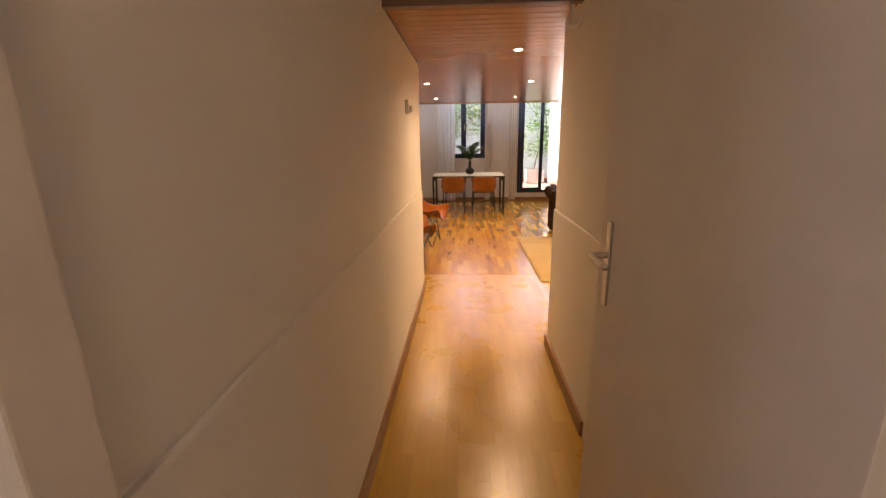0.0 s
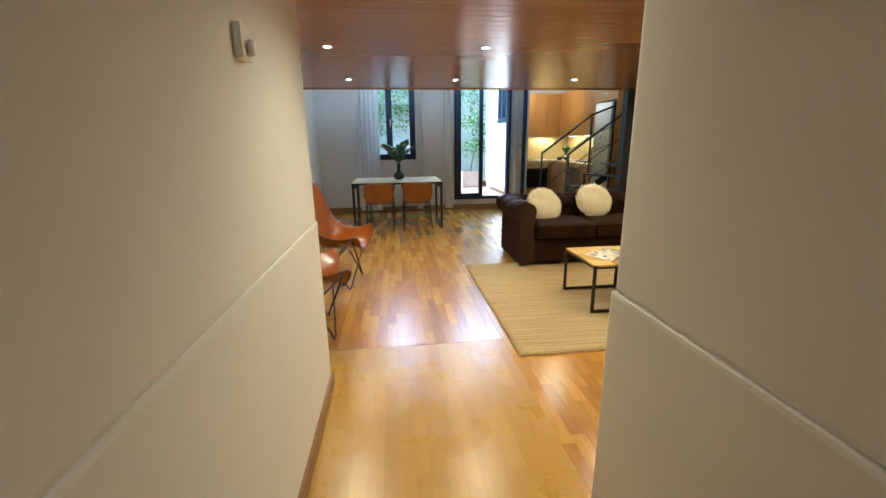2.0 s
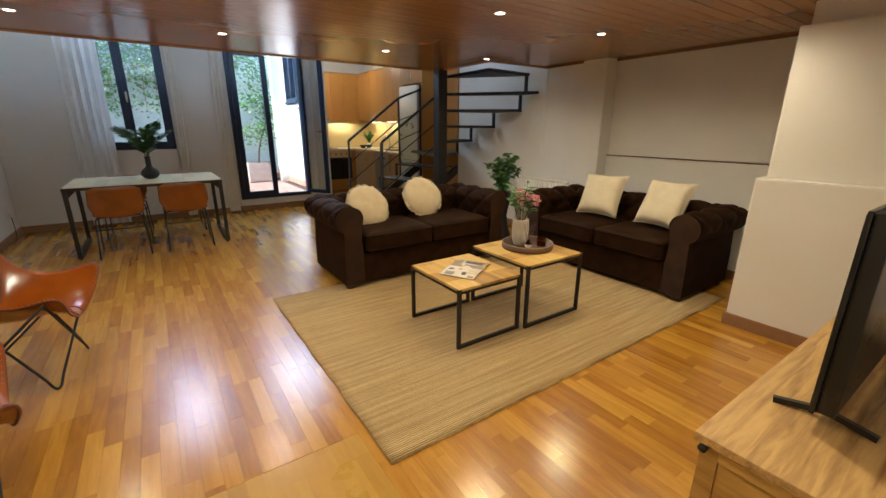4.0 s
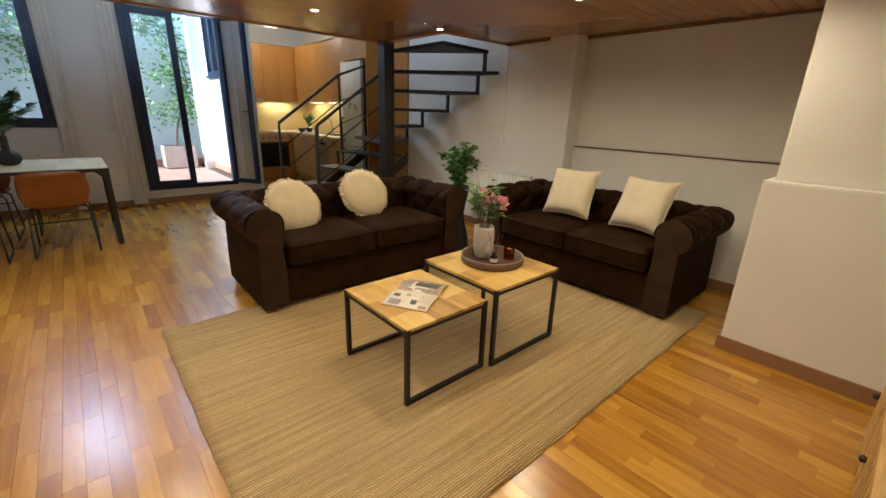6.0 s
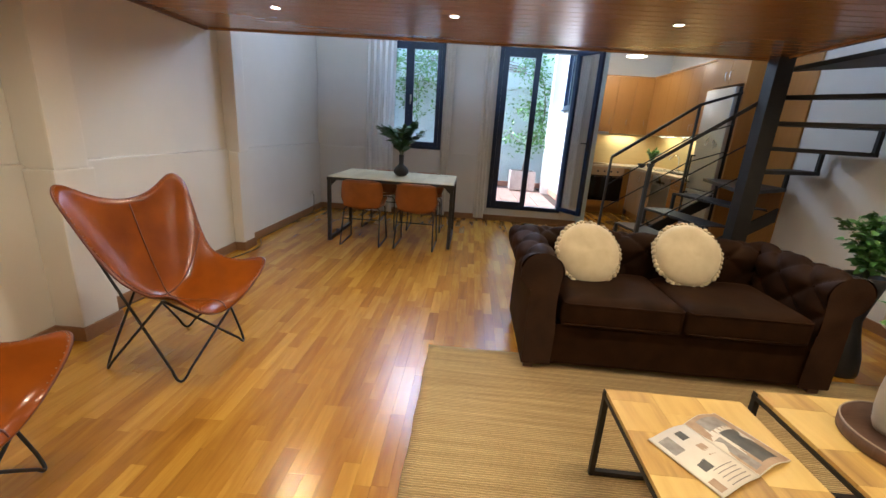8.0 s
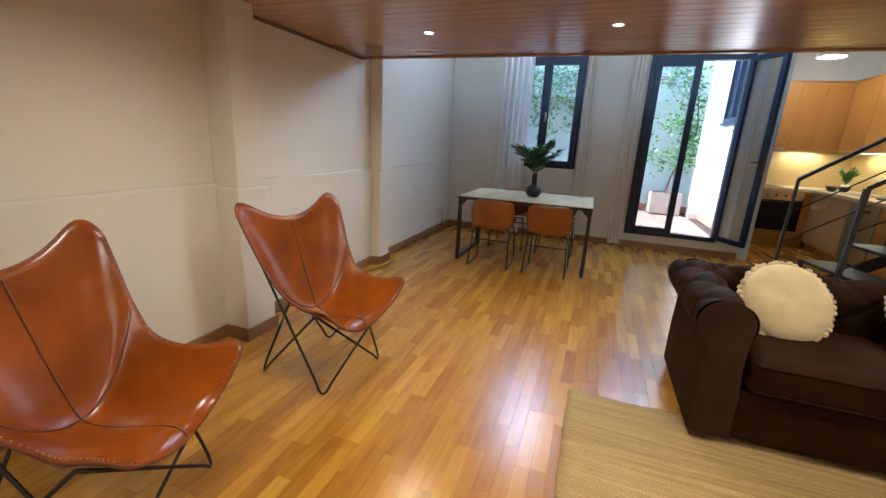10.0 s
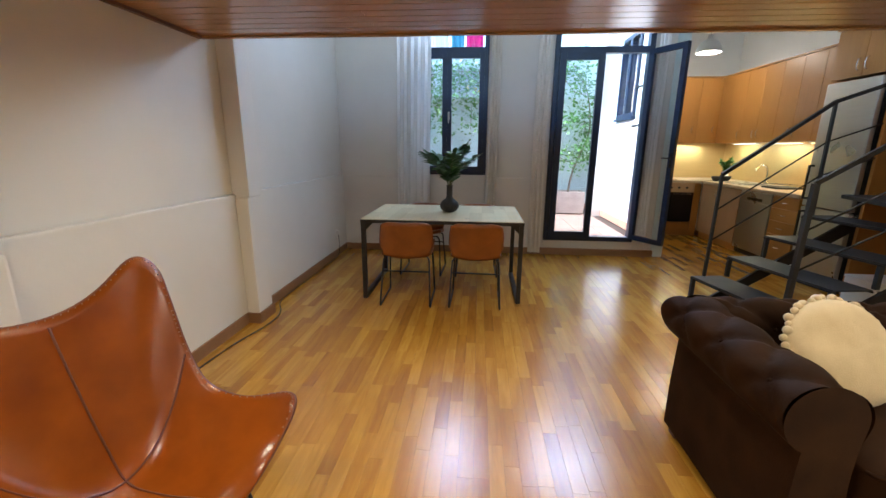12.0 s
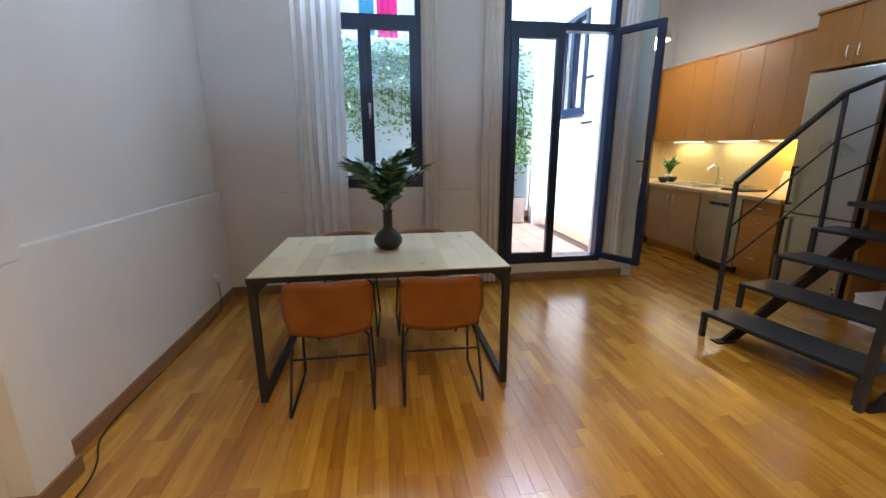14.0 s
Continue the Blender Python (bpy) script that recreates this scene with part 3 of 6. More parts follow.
def north_window():
    w = thing("window_1", "tall dark-blue framed window with an upper light", "window", at=(WIN[0], NY, WIN[2]))
    w["kind"] = "structure"
    W, H = WIN[1] - WIN[0], WIN[3] - WIN[2]
    ZT = 1.50
    b = bmesh.new()
    bar_frame(b, 0, 0, W, H, 0.05, 0.09, -0.01)
    box(b, 0.05, -0.01, ZT - 0.035, W - 0.05, 0.08, ZT + 0.035, 0.003)
    part("window_frame", b, FRAME_BLUE, w, "dark blue painted frame")
    b = bmesh.new()
    M = W / 2
    bar_frame(b, 0.05, 0.05, M, ZT - 0.035, 0.058, 0.06, -0.03)
    part("window_sash", b, FRAME_BLUE, w, "dark blue narrow sash")
    pane("pane", 0.105, 0.105, M - 0.055, ZT - 0.09, 0.0, w)
    b = bmesh.new()
    bar_frame(b, M, 0.05, W - 0.05, ZT - 0.035, 0.058, 0.06, -0.035)
    part("window_sash", b, FRAME_BLUE, w, "dark blue narrow sash")
    pane("pane", M + 0.055, 0.105, W - 0.105, ZT - 0.09, 0.0, w)
    pane("pane", 0.05, ZT + 0.035, W - 0.05, H - 0.05, 0.03, w)
    b = bmesh.new()
    box(b, M + 0.012, -0.05, 0.68, M + 0.037, -0.035, 0.78, 0.003)
    tube(b, [(M + 0.024, -0.05, 0.75), (M + 0.024, -0.075, 0.75), (M + 0.024, -0.078, 0.64)], 0.007)
    part("handle", b, INOX, w, "small grey window handle")


def patio_door():
    w = thing("door_1", "dark-blue framed glazed patio door, one leaf standing open", "door", at=(DOOR[0], NY, DOOR[2]))
    w["kind"] = "structure"
    W, H = DOOR[1] - DOOR[0], DOOR[3] - DOOR[2]
    ZT = 2.33
    b = bmesh.new()
    bar_frame(b, 0, 0, W, H, 0.06, 0.10, -0.015)
    box(b, 0.06, -0.015, ZT - 0.035, W - 0.06, 0.085, ZT + 0.035, 0.003)
    part("door_frame", b, FRAME_BLUE, w, "dark blue painted frame")
    # closed leaf
    b = bmesh.new()
    bar_frame(b, 0.06, 0.045, 0.59, ZT - 0.035, 0.078, 0.06, -0.035)
    part("door_leaf", b, FRAME_BLUE, w, "dark blue glazed leaf")
    pane("pane", 0.136, 0.12, 0.514, ZT - 0.11, 0.0, w)
    pane("pane", 0.06, ZT + 0.035, W - 0.06, H - 0.06, 0.03, w)
    # open leaf, hinged at the right
    leaf = part("door_leaf", _leaf_frame(), FRAME_BLUE, w, "dark blue glazed leaf, standing open")
    leaf.matrix_basis = pose(W - 0.065, -0.03, 0.045, 0, 0, -58)
    gl = part("pane", boxed(0.055, 0.022, 0.06, 0.405, 0.028, 2.22), PANE, leaf, "clear glass")
    gl.visible_shadow = False
    hd = part("door_handle", tube(box(bmesh.new(), 0.435, -0.008, 0.93, 0.46, 0.0, 1.10, 0.002), [(0.447, -0.008, 1.04), (0.447, -0.05, 1.04), (0.37, -0.055, 1.04)], 0.008), STEEL_BLACK, leaf, "black lever handle")


def _leaf_frame():
    b = bmesh.new()
    bar_frame(b, 0.0, 0.0, 0.47, 2.28, 0.06, 0.05, 0.0)
    return b


north_window()
patio_door()
# window in the side wall of the patio
w = thing("window_2", "dark-blue framed kitchen window seen across the patio", "window", at=(3.30, KW[0], KW[2]))
w["kind"] = "structure"
b = bmesh.new()
Wd, Hd = KW[1] - KW[0], KW[3] - KW[2]
for q in ((0, 0, 0.06, Hd), (Wd - 0.06, 0, Wd, Hd), (0.06, 0, Wd - 0.06, 0.06), (0.06, Hd - 0.06, Wd - 0.06, Hd), (Wd / 2 - 0.04, 0.06, Wd / 2 + 0.04, Hd - 0.06)):
    box(b, -0.03, q[0], q[1], 0.06, q[2], q[3], 0.003)
part("window_frame", b, FRAME_BLUE, w, "dark blue painted frame")
for y0, y1 in ((0.06, Wd / 2 - 0.04), (Wd / 2 + 0.04, Wd - 0.06)):
    gl = part("pane", boxed(0.02, y0, 0.06, 0.026, y1, Hd - 0.06), PANE, w, "clear glass")
    gl.visible_shadow = False
part("window_sill", boxed(-0.06, -0.03, -0.04, 0.06, Wd + 0.03, -0.001, 0.004), FRAME_BLUE, w, "dark sill")


up = copy_thing(w, pose(3.30, KW[0], 3.45))
up["kind"] = "structure"
tagged(up, "dark-blue framed upper window above the patio")


# ---- curtains ----
def curtain(name, x0, x1, z0, z1, y, label, folds=7, depth=0.03, seed=1, tied=0.0, turn=0.0, mat=None):
    """A gathered curtain; with a turn it swings about its first edge."""
    ct, st = math.cos(radians(turn)), math.sin(radians(turn))
    rnd = random.Random(seed)
    ph = rnd.random() * 6
    rows = []
    nz, nx = 40, folds * 10
    for i in range(nz + 1):
        v = i / nz
        z = z1 + (z0 - z1) * v
        row = []
        for j in range(nx + 1):
            u = j / nx
            wob = 0.012 * math.sin(5 * v + ph) + 0.006 * noise.noise(Vector((u * 4, v * 3, seed)))
            amp = depth * (0.6 + 0.5 * v) * (0.8 + 0.4 * noise.noise(Vector((u * 3, 0, seed * 3))))
            x = x0 + (x1 - x0) * u + wob + 0.01 * math.sin(u * folds * 4 * math.pi + v * 3)
            if tied:
                x += tied * max(0.0, 1 - v / 0.32) ** 1.5 * (1 - u) * -1
            dx, dy = x - x0, amp * math.sin(u * folds * 2 * math.pi + 0.8 * math.sin(v * 2 + ph))
            row.append((x0 + dx * ct - dy * st, y + dx * st + dy * ct, z))
        rows.append(row)
    b = bmesh.new()
    grid(b, rows)
    return tagged(link_mesh(name, b, mat or CURTAIN, smooth=True), label, "curtain")


curtain("curtain", -0.02, 0.40, 0.03, 4.12, NY - 0.13, "sheer white curtain gathered beside the window", 5, 0.022, 1)
curtain("curtain", 1.13, 1.24, 0.03, 4.12, NY - 0.07, "cream lined curtain gathered tightly beside the window", 3, 0.014, 2, mat=CURTAIN_LINED)
curtain("curtain", 1.70, 1.85, 0.03, 4.12, NY - 0.07, "cream lined curtain gathered beside the patio door", 3, 0.016, 3, mat=CURTAIN_LINED)
curtain("curtain", 3.07, 3.19, 0.20, 4.12, NY - 0.075, "sheer white curtain behind the open patio door", 3, 0.016, 4, 0.30, -48)
curtain("curtain", 3.49, 4.27, 1.80, 3.05, 12.31, "sheer white curtain inside the kitchen window", 6, 0.015, 5, 0.0, 90)
rod = bmesh.new()
tube(rod, [(-0.05, NY - 0.10, 4.14), (3.28, NY - 0.10, 4.14)], 0.012)
tagged(link_mesh("curtain_rod", rod, STEEL_BLACK), "thin dark curtain rod fixed to the window wall", "curtain rod")
for x in (-0.03, 1.5, 3.26):
    br = bmesh.new()
    tube(br, [(x, NY - 0.10, 4.14), (x, NY + 0.001, 4.14)], 0.008)
    tagged(link_mesh("bracket", br, STEEL_BLACK, bpy.data.objects["curtain_rod"]), "thin dark bracket")

# lamp added out of view to brighten the near corridor walls
cl = thing("corridor_lamp", "added opal ceiling lamp, out of view, that brightens the corridor", "ceiling lamp", at=(0.72, -0.35, 2.6))
part("shade", lathe(bmesh.new(), [(0.12, 0.0), (0.13, -0.03), (0.10, -0.07), (0.001, -0.085)], 28, caps=False), glow("fill_lamp_glow", (1.0, 0.85, 0.66), 1.2), cl, "glowing opal shade", smooth=True)
part("lamp_base", lathe(bmesh.new(), [(0.135, 0.0), (0.135, -0.012), (0.12, -0.012)], 28, caps=False), WHITE_PAINT, cl, "white metal base")
ld = bpy.data.lights.new("corridor_fill_light", "POINT")
ld.energy, ld.color, ld.shadow_soft_size = 2.3, (1.0, 0.84, 0.66), 0.1
new("corridor_fill_light", ld).matrix_basis = pose(0.72, -0.35, 2.42)
# ---- spotlights in the loft ceiling ----
# the last two are unseen, added to brighten the south-east floor and buttress
SPOTS = [(0.20, 6.05), (1.40, 6.02), (2.80, 5.96), (3.86, 5.95), (0.19, 7.71), (1.41, 7.69), (2.82, 7.62), (3.93, 7.42), (1.05, 4.35), (2.45, 4.36), (3.60, 4.90)]


def spot_fitting(x, y):
    s = thing("ceiling_spot", "small round recessed spotlight, lit, in the board ceiling", "spotlight", "ceiling spotlights", (x, y, CZ))
    b = bmesh.new()
    lathe(b, [(0.025, 0.0), (0.026, -0.003), (0.036, -0.003), (0.037, 0.0)], 24, caps=False)
    part("rim", b, WHITE_PAINT, s, "pale metal rim")
    b = bmesh.new()
    lathe(b, [(0.001, -0.0015), (0.025, -0.0015), (0.025, 0.0005)], 20, caps=False)
    part("bulb", b, LAMP_GLOW, s, "glowing bulb face")
    return s


for i, (x, y) in enumerate(SPOTS):
    spot_fitting(x, y)
    ld = bpy.data.lights.new("spot_light", "SPOT")
    ld.energy, ld.color, ld.spot_size, ld.spot_blend, ld.shadow_soft_size = SPOT_WATTS * (0.62 if y > 7 else 0.8 if x > 3 else 1.0), SPOT_COLOR, radians(158), 0.88, 0.02
    lo = new("spot_light", ld)
    lo.matrix_basis = pose(x, y, CZ - 0.012)

# ---- rug ----
def rug():
    b = bmesh.new()
    nx, ny = 60, 40
    rows = []
    for j in range(ny + 1):
        v = j / ny
        row = []
        for i in range(nx + 1):
            u = i / nx
            e = 0.006 * noise.noise(Vector((u * 9, v * 9, 3)))
            x = 1.42 + 3.06 * u + (0.012 * noise.noise(Vector((v * 11, 1, 1))) if i in (0, nx) else 0)
            y = 4.965 + 2.06 * v + (0.010 * noise.noise(Vector((u * 14, 2, 1))) if j in (0, ny) else 0)
            row.append((x, y, 0.012 + e * 0.3))
        rows.append(row)
    grid(b, rows)
    thicken(b, 0.011)
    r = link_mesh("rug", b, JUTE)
    return tagged(r, "natural woven jute rug lying on the parquet", "rug")


rug()


# ---- sofas ----
def sofa(name, at, turn, W, D, label):
    """A two-seat tufted sofa; its front faces -y, its left front corner lies at the origin."""
    s = thing(name, label, "sofa", "sofas of the seating group", at, turn)
    AW, H = 0.185, 0.72
    BD = 0.20
    # lower frame
    b = bmesh.new()
    box(b, 0.012, 0.02, 0.045, W - 0.012, D - 0.012, 0.30, 0.02)
    part("base", b, SOFA, s)
    # feet
    for x, y in ((0.05, 0.06), (W - 0.05, 0.06), (0.05, D - 0.06), (W - 0.05, D - 0.06)):
        f = bmesh.new()
        box(f, x - 0.03, y - 0.03, 0.0, x + 0.03, y + 0.03, 0.05, 0.005)
        part("foot", f, TRAY, s, "short dark wooden foot")

    # roll profile: distance outwards from the inner face, height
    def profile(v):
        # up the inner face, over the roll, and down the outside
        r, cx = 0.115, 0.13
        if v < 0.36:
            return (0.015 + 0.012 * math.sin(v / 0.36 * math.pi), 0.28 + (H - r - 0.28) * v / 0.36)
        if v < 0.80:
            w_ = math.pi * 1.36 * (v - 0.36) / 0.44
            return (cx - r * math.cos(w_), H - r + r * math.sin(w_))
        w_ = math.pi * 1.36
        x0, z0 = cx - r * math.cos(w_), H - r + r * math.sin(w_)
        t = (v - 0.80) / 0.20
        return (x0 + (AW - x0) * min(t * 2, 1), z0 + (0.045 - z0) * t)

    def relief(sd, v, length):
        if v > 0.74 or v < 0.03:
            return 0.0
        p = 0.135
        q = 0.125
        a = sd / p * 0.5 + v / q * 0.5
        c = sd / p * 0.5 - v / q * 0.5
        fa, fc = abs(math.sin(math.pi * a)), abs(math.sin(math.pi * c))
        edge = min(1.0, (0.74 - v) / 0.08, (v - 0.03) / 0.05)
        return edge * (0.030 * min(fa, fc) ** 0.5 - 0.020 - 0.012 * math.exp(-(fa * fa + fc * fc) * 9))

    def roll(name_, frame_fn, length, mitre0, mitre1):
        """frame_fn(s): origin and outward direction along the run; mitres slant the ends with the profile's outward distance."""
        b = bmesh.new()
        nv = 96
        ns = int(length / 0.016)
        rows = []
        for i in range(ns + 1):
            row = []
            for j in range(nv + 1):
                v = j / nv
                d, z = profile(v)
                lo, hi = mitre0 * d, length - mitre1 * d
                sd = lo + (hi - lo) * i / ns
                d2, z2 = profile(min(v + 0.004, 1))
                d1, z1 = profile(max(v - 0.004, 0))
                tx, tz = d2 - d1, z2 - z1
                tl = math.hypot(tx, tz) or 1
                nx_, nz_ = -tz / tl, tx / tl
                h = relief(sd, v, length)
                o, along, outw = frame_fn
                pnt = Vector(o) + Vector(along) * sd + Vector(outw) * (d + nx_ * h)
                row.append((pnt.x, pnt.y, z + nz_ * h))
            rows.append(row)
        grid(b, rows)
        return b

    # left arm runs from the front to the back; its inner face at x = AW
    ib = D - BD
    bL = roll("arm", ((AW, 0.0, 0), (0, 1, 0), (-1, 0, 0)), ib, 0, -1)
    bB = roll("back", ((AW, ib, 0), (1, 0, 0), (0, 1, 0)), W - 2 * AW, -1, -1)
    bR = roll("arm", ((W - AW, 0.0, 0), (0, 1, 0), (1, 0, 0)), ib, 0, -1)
    bmesh.ops.reverse_faces(bL, faces=bL.faces[:])
    # front panels of the arms, with their scroll
    for bm_, sx, ox in ((bL, -1, AW), (bR, 1, W - AW)):
        q = bmesh.new()
        pts = [profile(j / 60) for j in range(61)]
        vs = [q.verts.new((ox + sx * d, -0.001, z)) for d, z in pts] + [q.verts.new((ox + sx * 0.015, -0.001, 0.045))]
        f = q.faces.new(vs if sx < 0 else vs[::-1])
        bmesh.ops.inset_individual(q, faces=[f], thickness=0.014, depth=0.010)
        bmesh.ops.recalc_face_normals(q, faces=q.faces[:])
        join(bm_, q)
    part("arm", bL, SOFA, s, "tufted rolled arm", smooth=True)
    part("arm", bR, SOFA, s, "tufted rolled arm", smooth=True)
    bmesh.ops.reverse_faces(bB, faces=bB.faces[:])
    part("backrest", bB, SOFA, s, "deep-buttoned rolled backrest", smooth=True)
    # buttons
    me = None
    p, q = 0.135, 0.125
    for run, length in (("b", W - 2 * AW), ("l", ib), ("r", ib)):
        for k in range(1, 6):
            vv = k * q
            if vv > 0.70:
                continue
            i0 = k % 2
            sd = p * i0
            while sd < length - 0.02:
                if sd > 0.03:
                    d, z = profile(vv)
                    d2, z2 = profile(vv + 0.004)
                    tx, tz = d2 - d, z2 - z
                    tl = math.hypot(tx, tz)
                    h = -0.026
                    dd, zz = d - tz / tl * h, z + tx / tl * h
                    if run == "b":
                        loc = (AW + sd, ib + dd, zz)
                    elif run == "l":
                        loc = (AW - dd, sd, zz)
                    else:
                        loc = (W - AW + dd, sd, zz)
                    if me is None:
                        bb = bmesh.new()
                        bmesh.ops.create_icosphere(bb, subdivisions=1, radius=0.011)
                        ob = part("button", bb, SOFA, s, smooth=True)
                        me = ob.data
                    else:
                        ob = new("button", me)
                        ob.parent = s
                    ob.location = loc
                sd += 2 * p
    # seat cushions
    cw = (W - 2 * AW) / 2
    for k in range(2):
        b = soft_box(cw * 2 / 2 - 0.008, ib - 0.01, 0.16, 0.035, 0.018)
        ob = part("seat_cushion", b, SOFA, s, "plump box seat cushion", smooth=True)
        ob.location = (AW + cw * (k + 0.5), (ib - 0.03) / 2 - 0.01, 0.385)
        b = bmesh.new()
        hw, hd = cw / 2 - 0.012, (ib - 0.01) / 2 - 0.004
        for zz in (-0.062, 0.062):
            tube(b, [(-hw, -hd + 0.02, zz), (-hw + 0.02, -hd - 0.004, zz), (hw - 0.02, -hd - 0.004, zz), (hw, -hd + 0.02, zz)], 0.006, 6)
        pp = part("piping", b, SOFA, ob, smooth=True)
    return s


def soft_box(w, d, h, r, puff):
    """A stuffed box about the origin."""
    b = bmesh.new()
    n = 14
    def side(u):
        return math.copysign(abs(u) ** 0.55, u)
    bmesh.ops.create_cube(b, size=2.0)
    bmesh.ops.subdivide_edges(b, edges=b.edges[:], cuts=n, use_grid_fill=True)
    for v in b.verts:
        x, y, z = v.co
        ex = (1 - abs(x) ** 6)
        ey = (1 - abs(y) ** 6)
        lx, ly, lz = w / 2, d / 2, h / 2
        # round the box
        p = Vector((x * lx, y * ly, z * lz))
        c = Vector((max(-lx + r, min(lx - r, p.x)), max(-ly + r, min(ly - r, p.y)), max(-lz + r, min(lz - r, p.z))))
        dv = p - c
        if dv.length > 1e-6:
            p = c + dv.normalized() * r if abs(dv.length) > 0 else p
        p.z += math.copysign(puff * ex * ey * (1 if abs(z) > 0.99 else 0), z) if abs(z) > 0.99 else 0
        p.z += 0.004 * noise.noise(Vector((p.x * 6, p.y * 6, z)))
        v.co = p
    for f in b.faces:
        f.smooth = True
    return b


s1 = sofa("sofa", (1.98, 6.84, 0.012), 0, 1.74, 0.78, "dark brown suede tufted two-seat sofa on the jute rug")
s2 = sofa("sofa", (4.07, 6.82, 0.0), -90, 1.70, 0.80, "dark brown suede tufted two-seat sofa by the wall ledge")


def round_cushion(at, tilt, turn, seed):
    c = thing("round_cushion", "round cream cushion with bobble edge leaning on the sofa back", "cushion", "cushions on the sofas", at, 0)
    c.matrix_basis = pose(*at, tilt, 0, turn)
    R = 0.202
    b = bmesh.new()
    rows = []
    for i in range(25):
        a = math.pi * i / 24
        rr, zz = R * math.sin(a) ** 0.6, 0.075 * math.cos(a)
        rows.append([(rr * math.cos(2 * math.pi * j / 40), rr * math.sin(2 * math.pi * j / 40), zz + 0.012 * noise.noise(Vector((rr * 9 * math.cos(2 * math.pi * j / 40), rr * 9 * math.sin(2 * math.pi * j / 40), seed)))) for j in range(40)])
    grid(b, rows, close_u=True)
    part("cover", b, CREAM, c, "cream woven cover", smooth=True)
    b = bmesh.new()
    for j in range(44):
        a = 2 * math.pi * j / 44
        q = bmesh.new()
        bmesh.ops.create_icosphere(q, subdivisions=2, radius=0.0155 * (1 + 0.16 * math.sin(j * 3.7 + seed)))
        for v in q.verts:
            v.co *= 1 + 0.12 * noise.noise(v.co * 60 + Vector((j, 0, 0)))
        join(b, q, Matrix.Translation(((R + 0.004 + 0.004 * math.sin(j * 1.3)) * math.cos(a), (R + 0.004 + 0.004 * math.sin(j * 1.3)) * math.sin(a), 0.007 * math.sin(j * 2.1))))
    for f in b.faces:
        f.smooth = True
    part("bobble_edge", b, CREAM, c, "edge of small wool bobbles")
    return c


def square_cushion(at, m, seed):
    c = thing("square_cushion", "square cream linen cushion with soft corners, leaning on the sofa back", "cushion", "cushions on the sofas", at)
    c.matrix_basis = Matrix.Translation(at) @ m
    b = bmesh.new()
    n = 22
    for sgn in (1, -1):
        rows = []
        for i in range(n + 1):
            u = -1 + 2 * i / n
            row = []
            for j in range(n + 1):
                v = -1 + 2 * j / n
                pin = 1 - 0.10 * (1 - u * u) * abs(v) ** 3 + 0.03 * noise.noise(Vector((u * 2, seed, 1)))
                pin2 = 1 - 0.10 * (1 - v * v) * abs(u) ** 3
                t = 0.085 * ((1 - u ** 4) * (1 - v ** 4)) ** 0.55
                t *= 1 + 0.14 * noise.noise(Vector((u * 1.6, v * 1.6, seed)))
                row.append((0.215 * u * pin2, 0.215 * v * pin, sgn * t))
            rows.append(row if sgn > 0 else row[::-1])
        grid(b, rows)
    bmesh.ops.remove_doubles(b, verts=b.verts[:], dist=0.0006)
    part("cover", b, CREAM2, c, "cream linen cover", smooth=True)
    b = bmesh.new()
    pts = []
    for k in range(4):
        for i in range(10):
            u = -1 + 2 * i / 10
            w_ = 1 - 0.10 * (1 - u * u)
            pts.append([(0.217 * u, -0.217 * w_, 0), (0.217 * w_, 0.217 * u, 0), (-0.217 * u, 0.217 * w_, 0), (-0.217 * w_, -0.217 * u, 0)][k])
    tube(b, pts, 0.005, 6, closed=True)
    part("piping", b, CREAM2, c, "stitched edge")
    return c


round_cushion((2.39, 7.25, 0.640), 58, 8, 1)
round_cushion((3.03, 7.31, 0.662), 60, -4, 2)
square_cushion((4.50, 6.22, 0.70), Euler((radians(66), 0, radians(-84)), "XYZ").to_matrix().to_4x4(), 1)
square_cushion((4.50, 5.58, 0.70), Euler((radians(64), 0, radians(-98)), "XYZ").to_matrix().to_4x4(), 5)


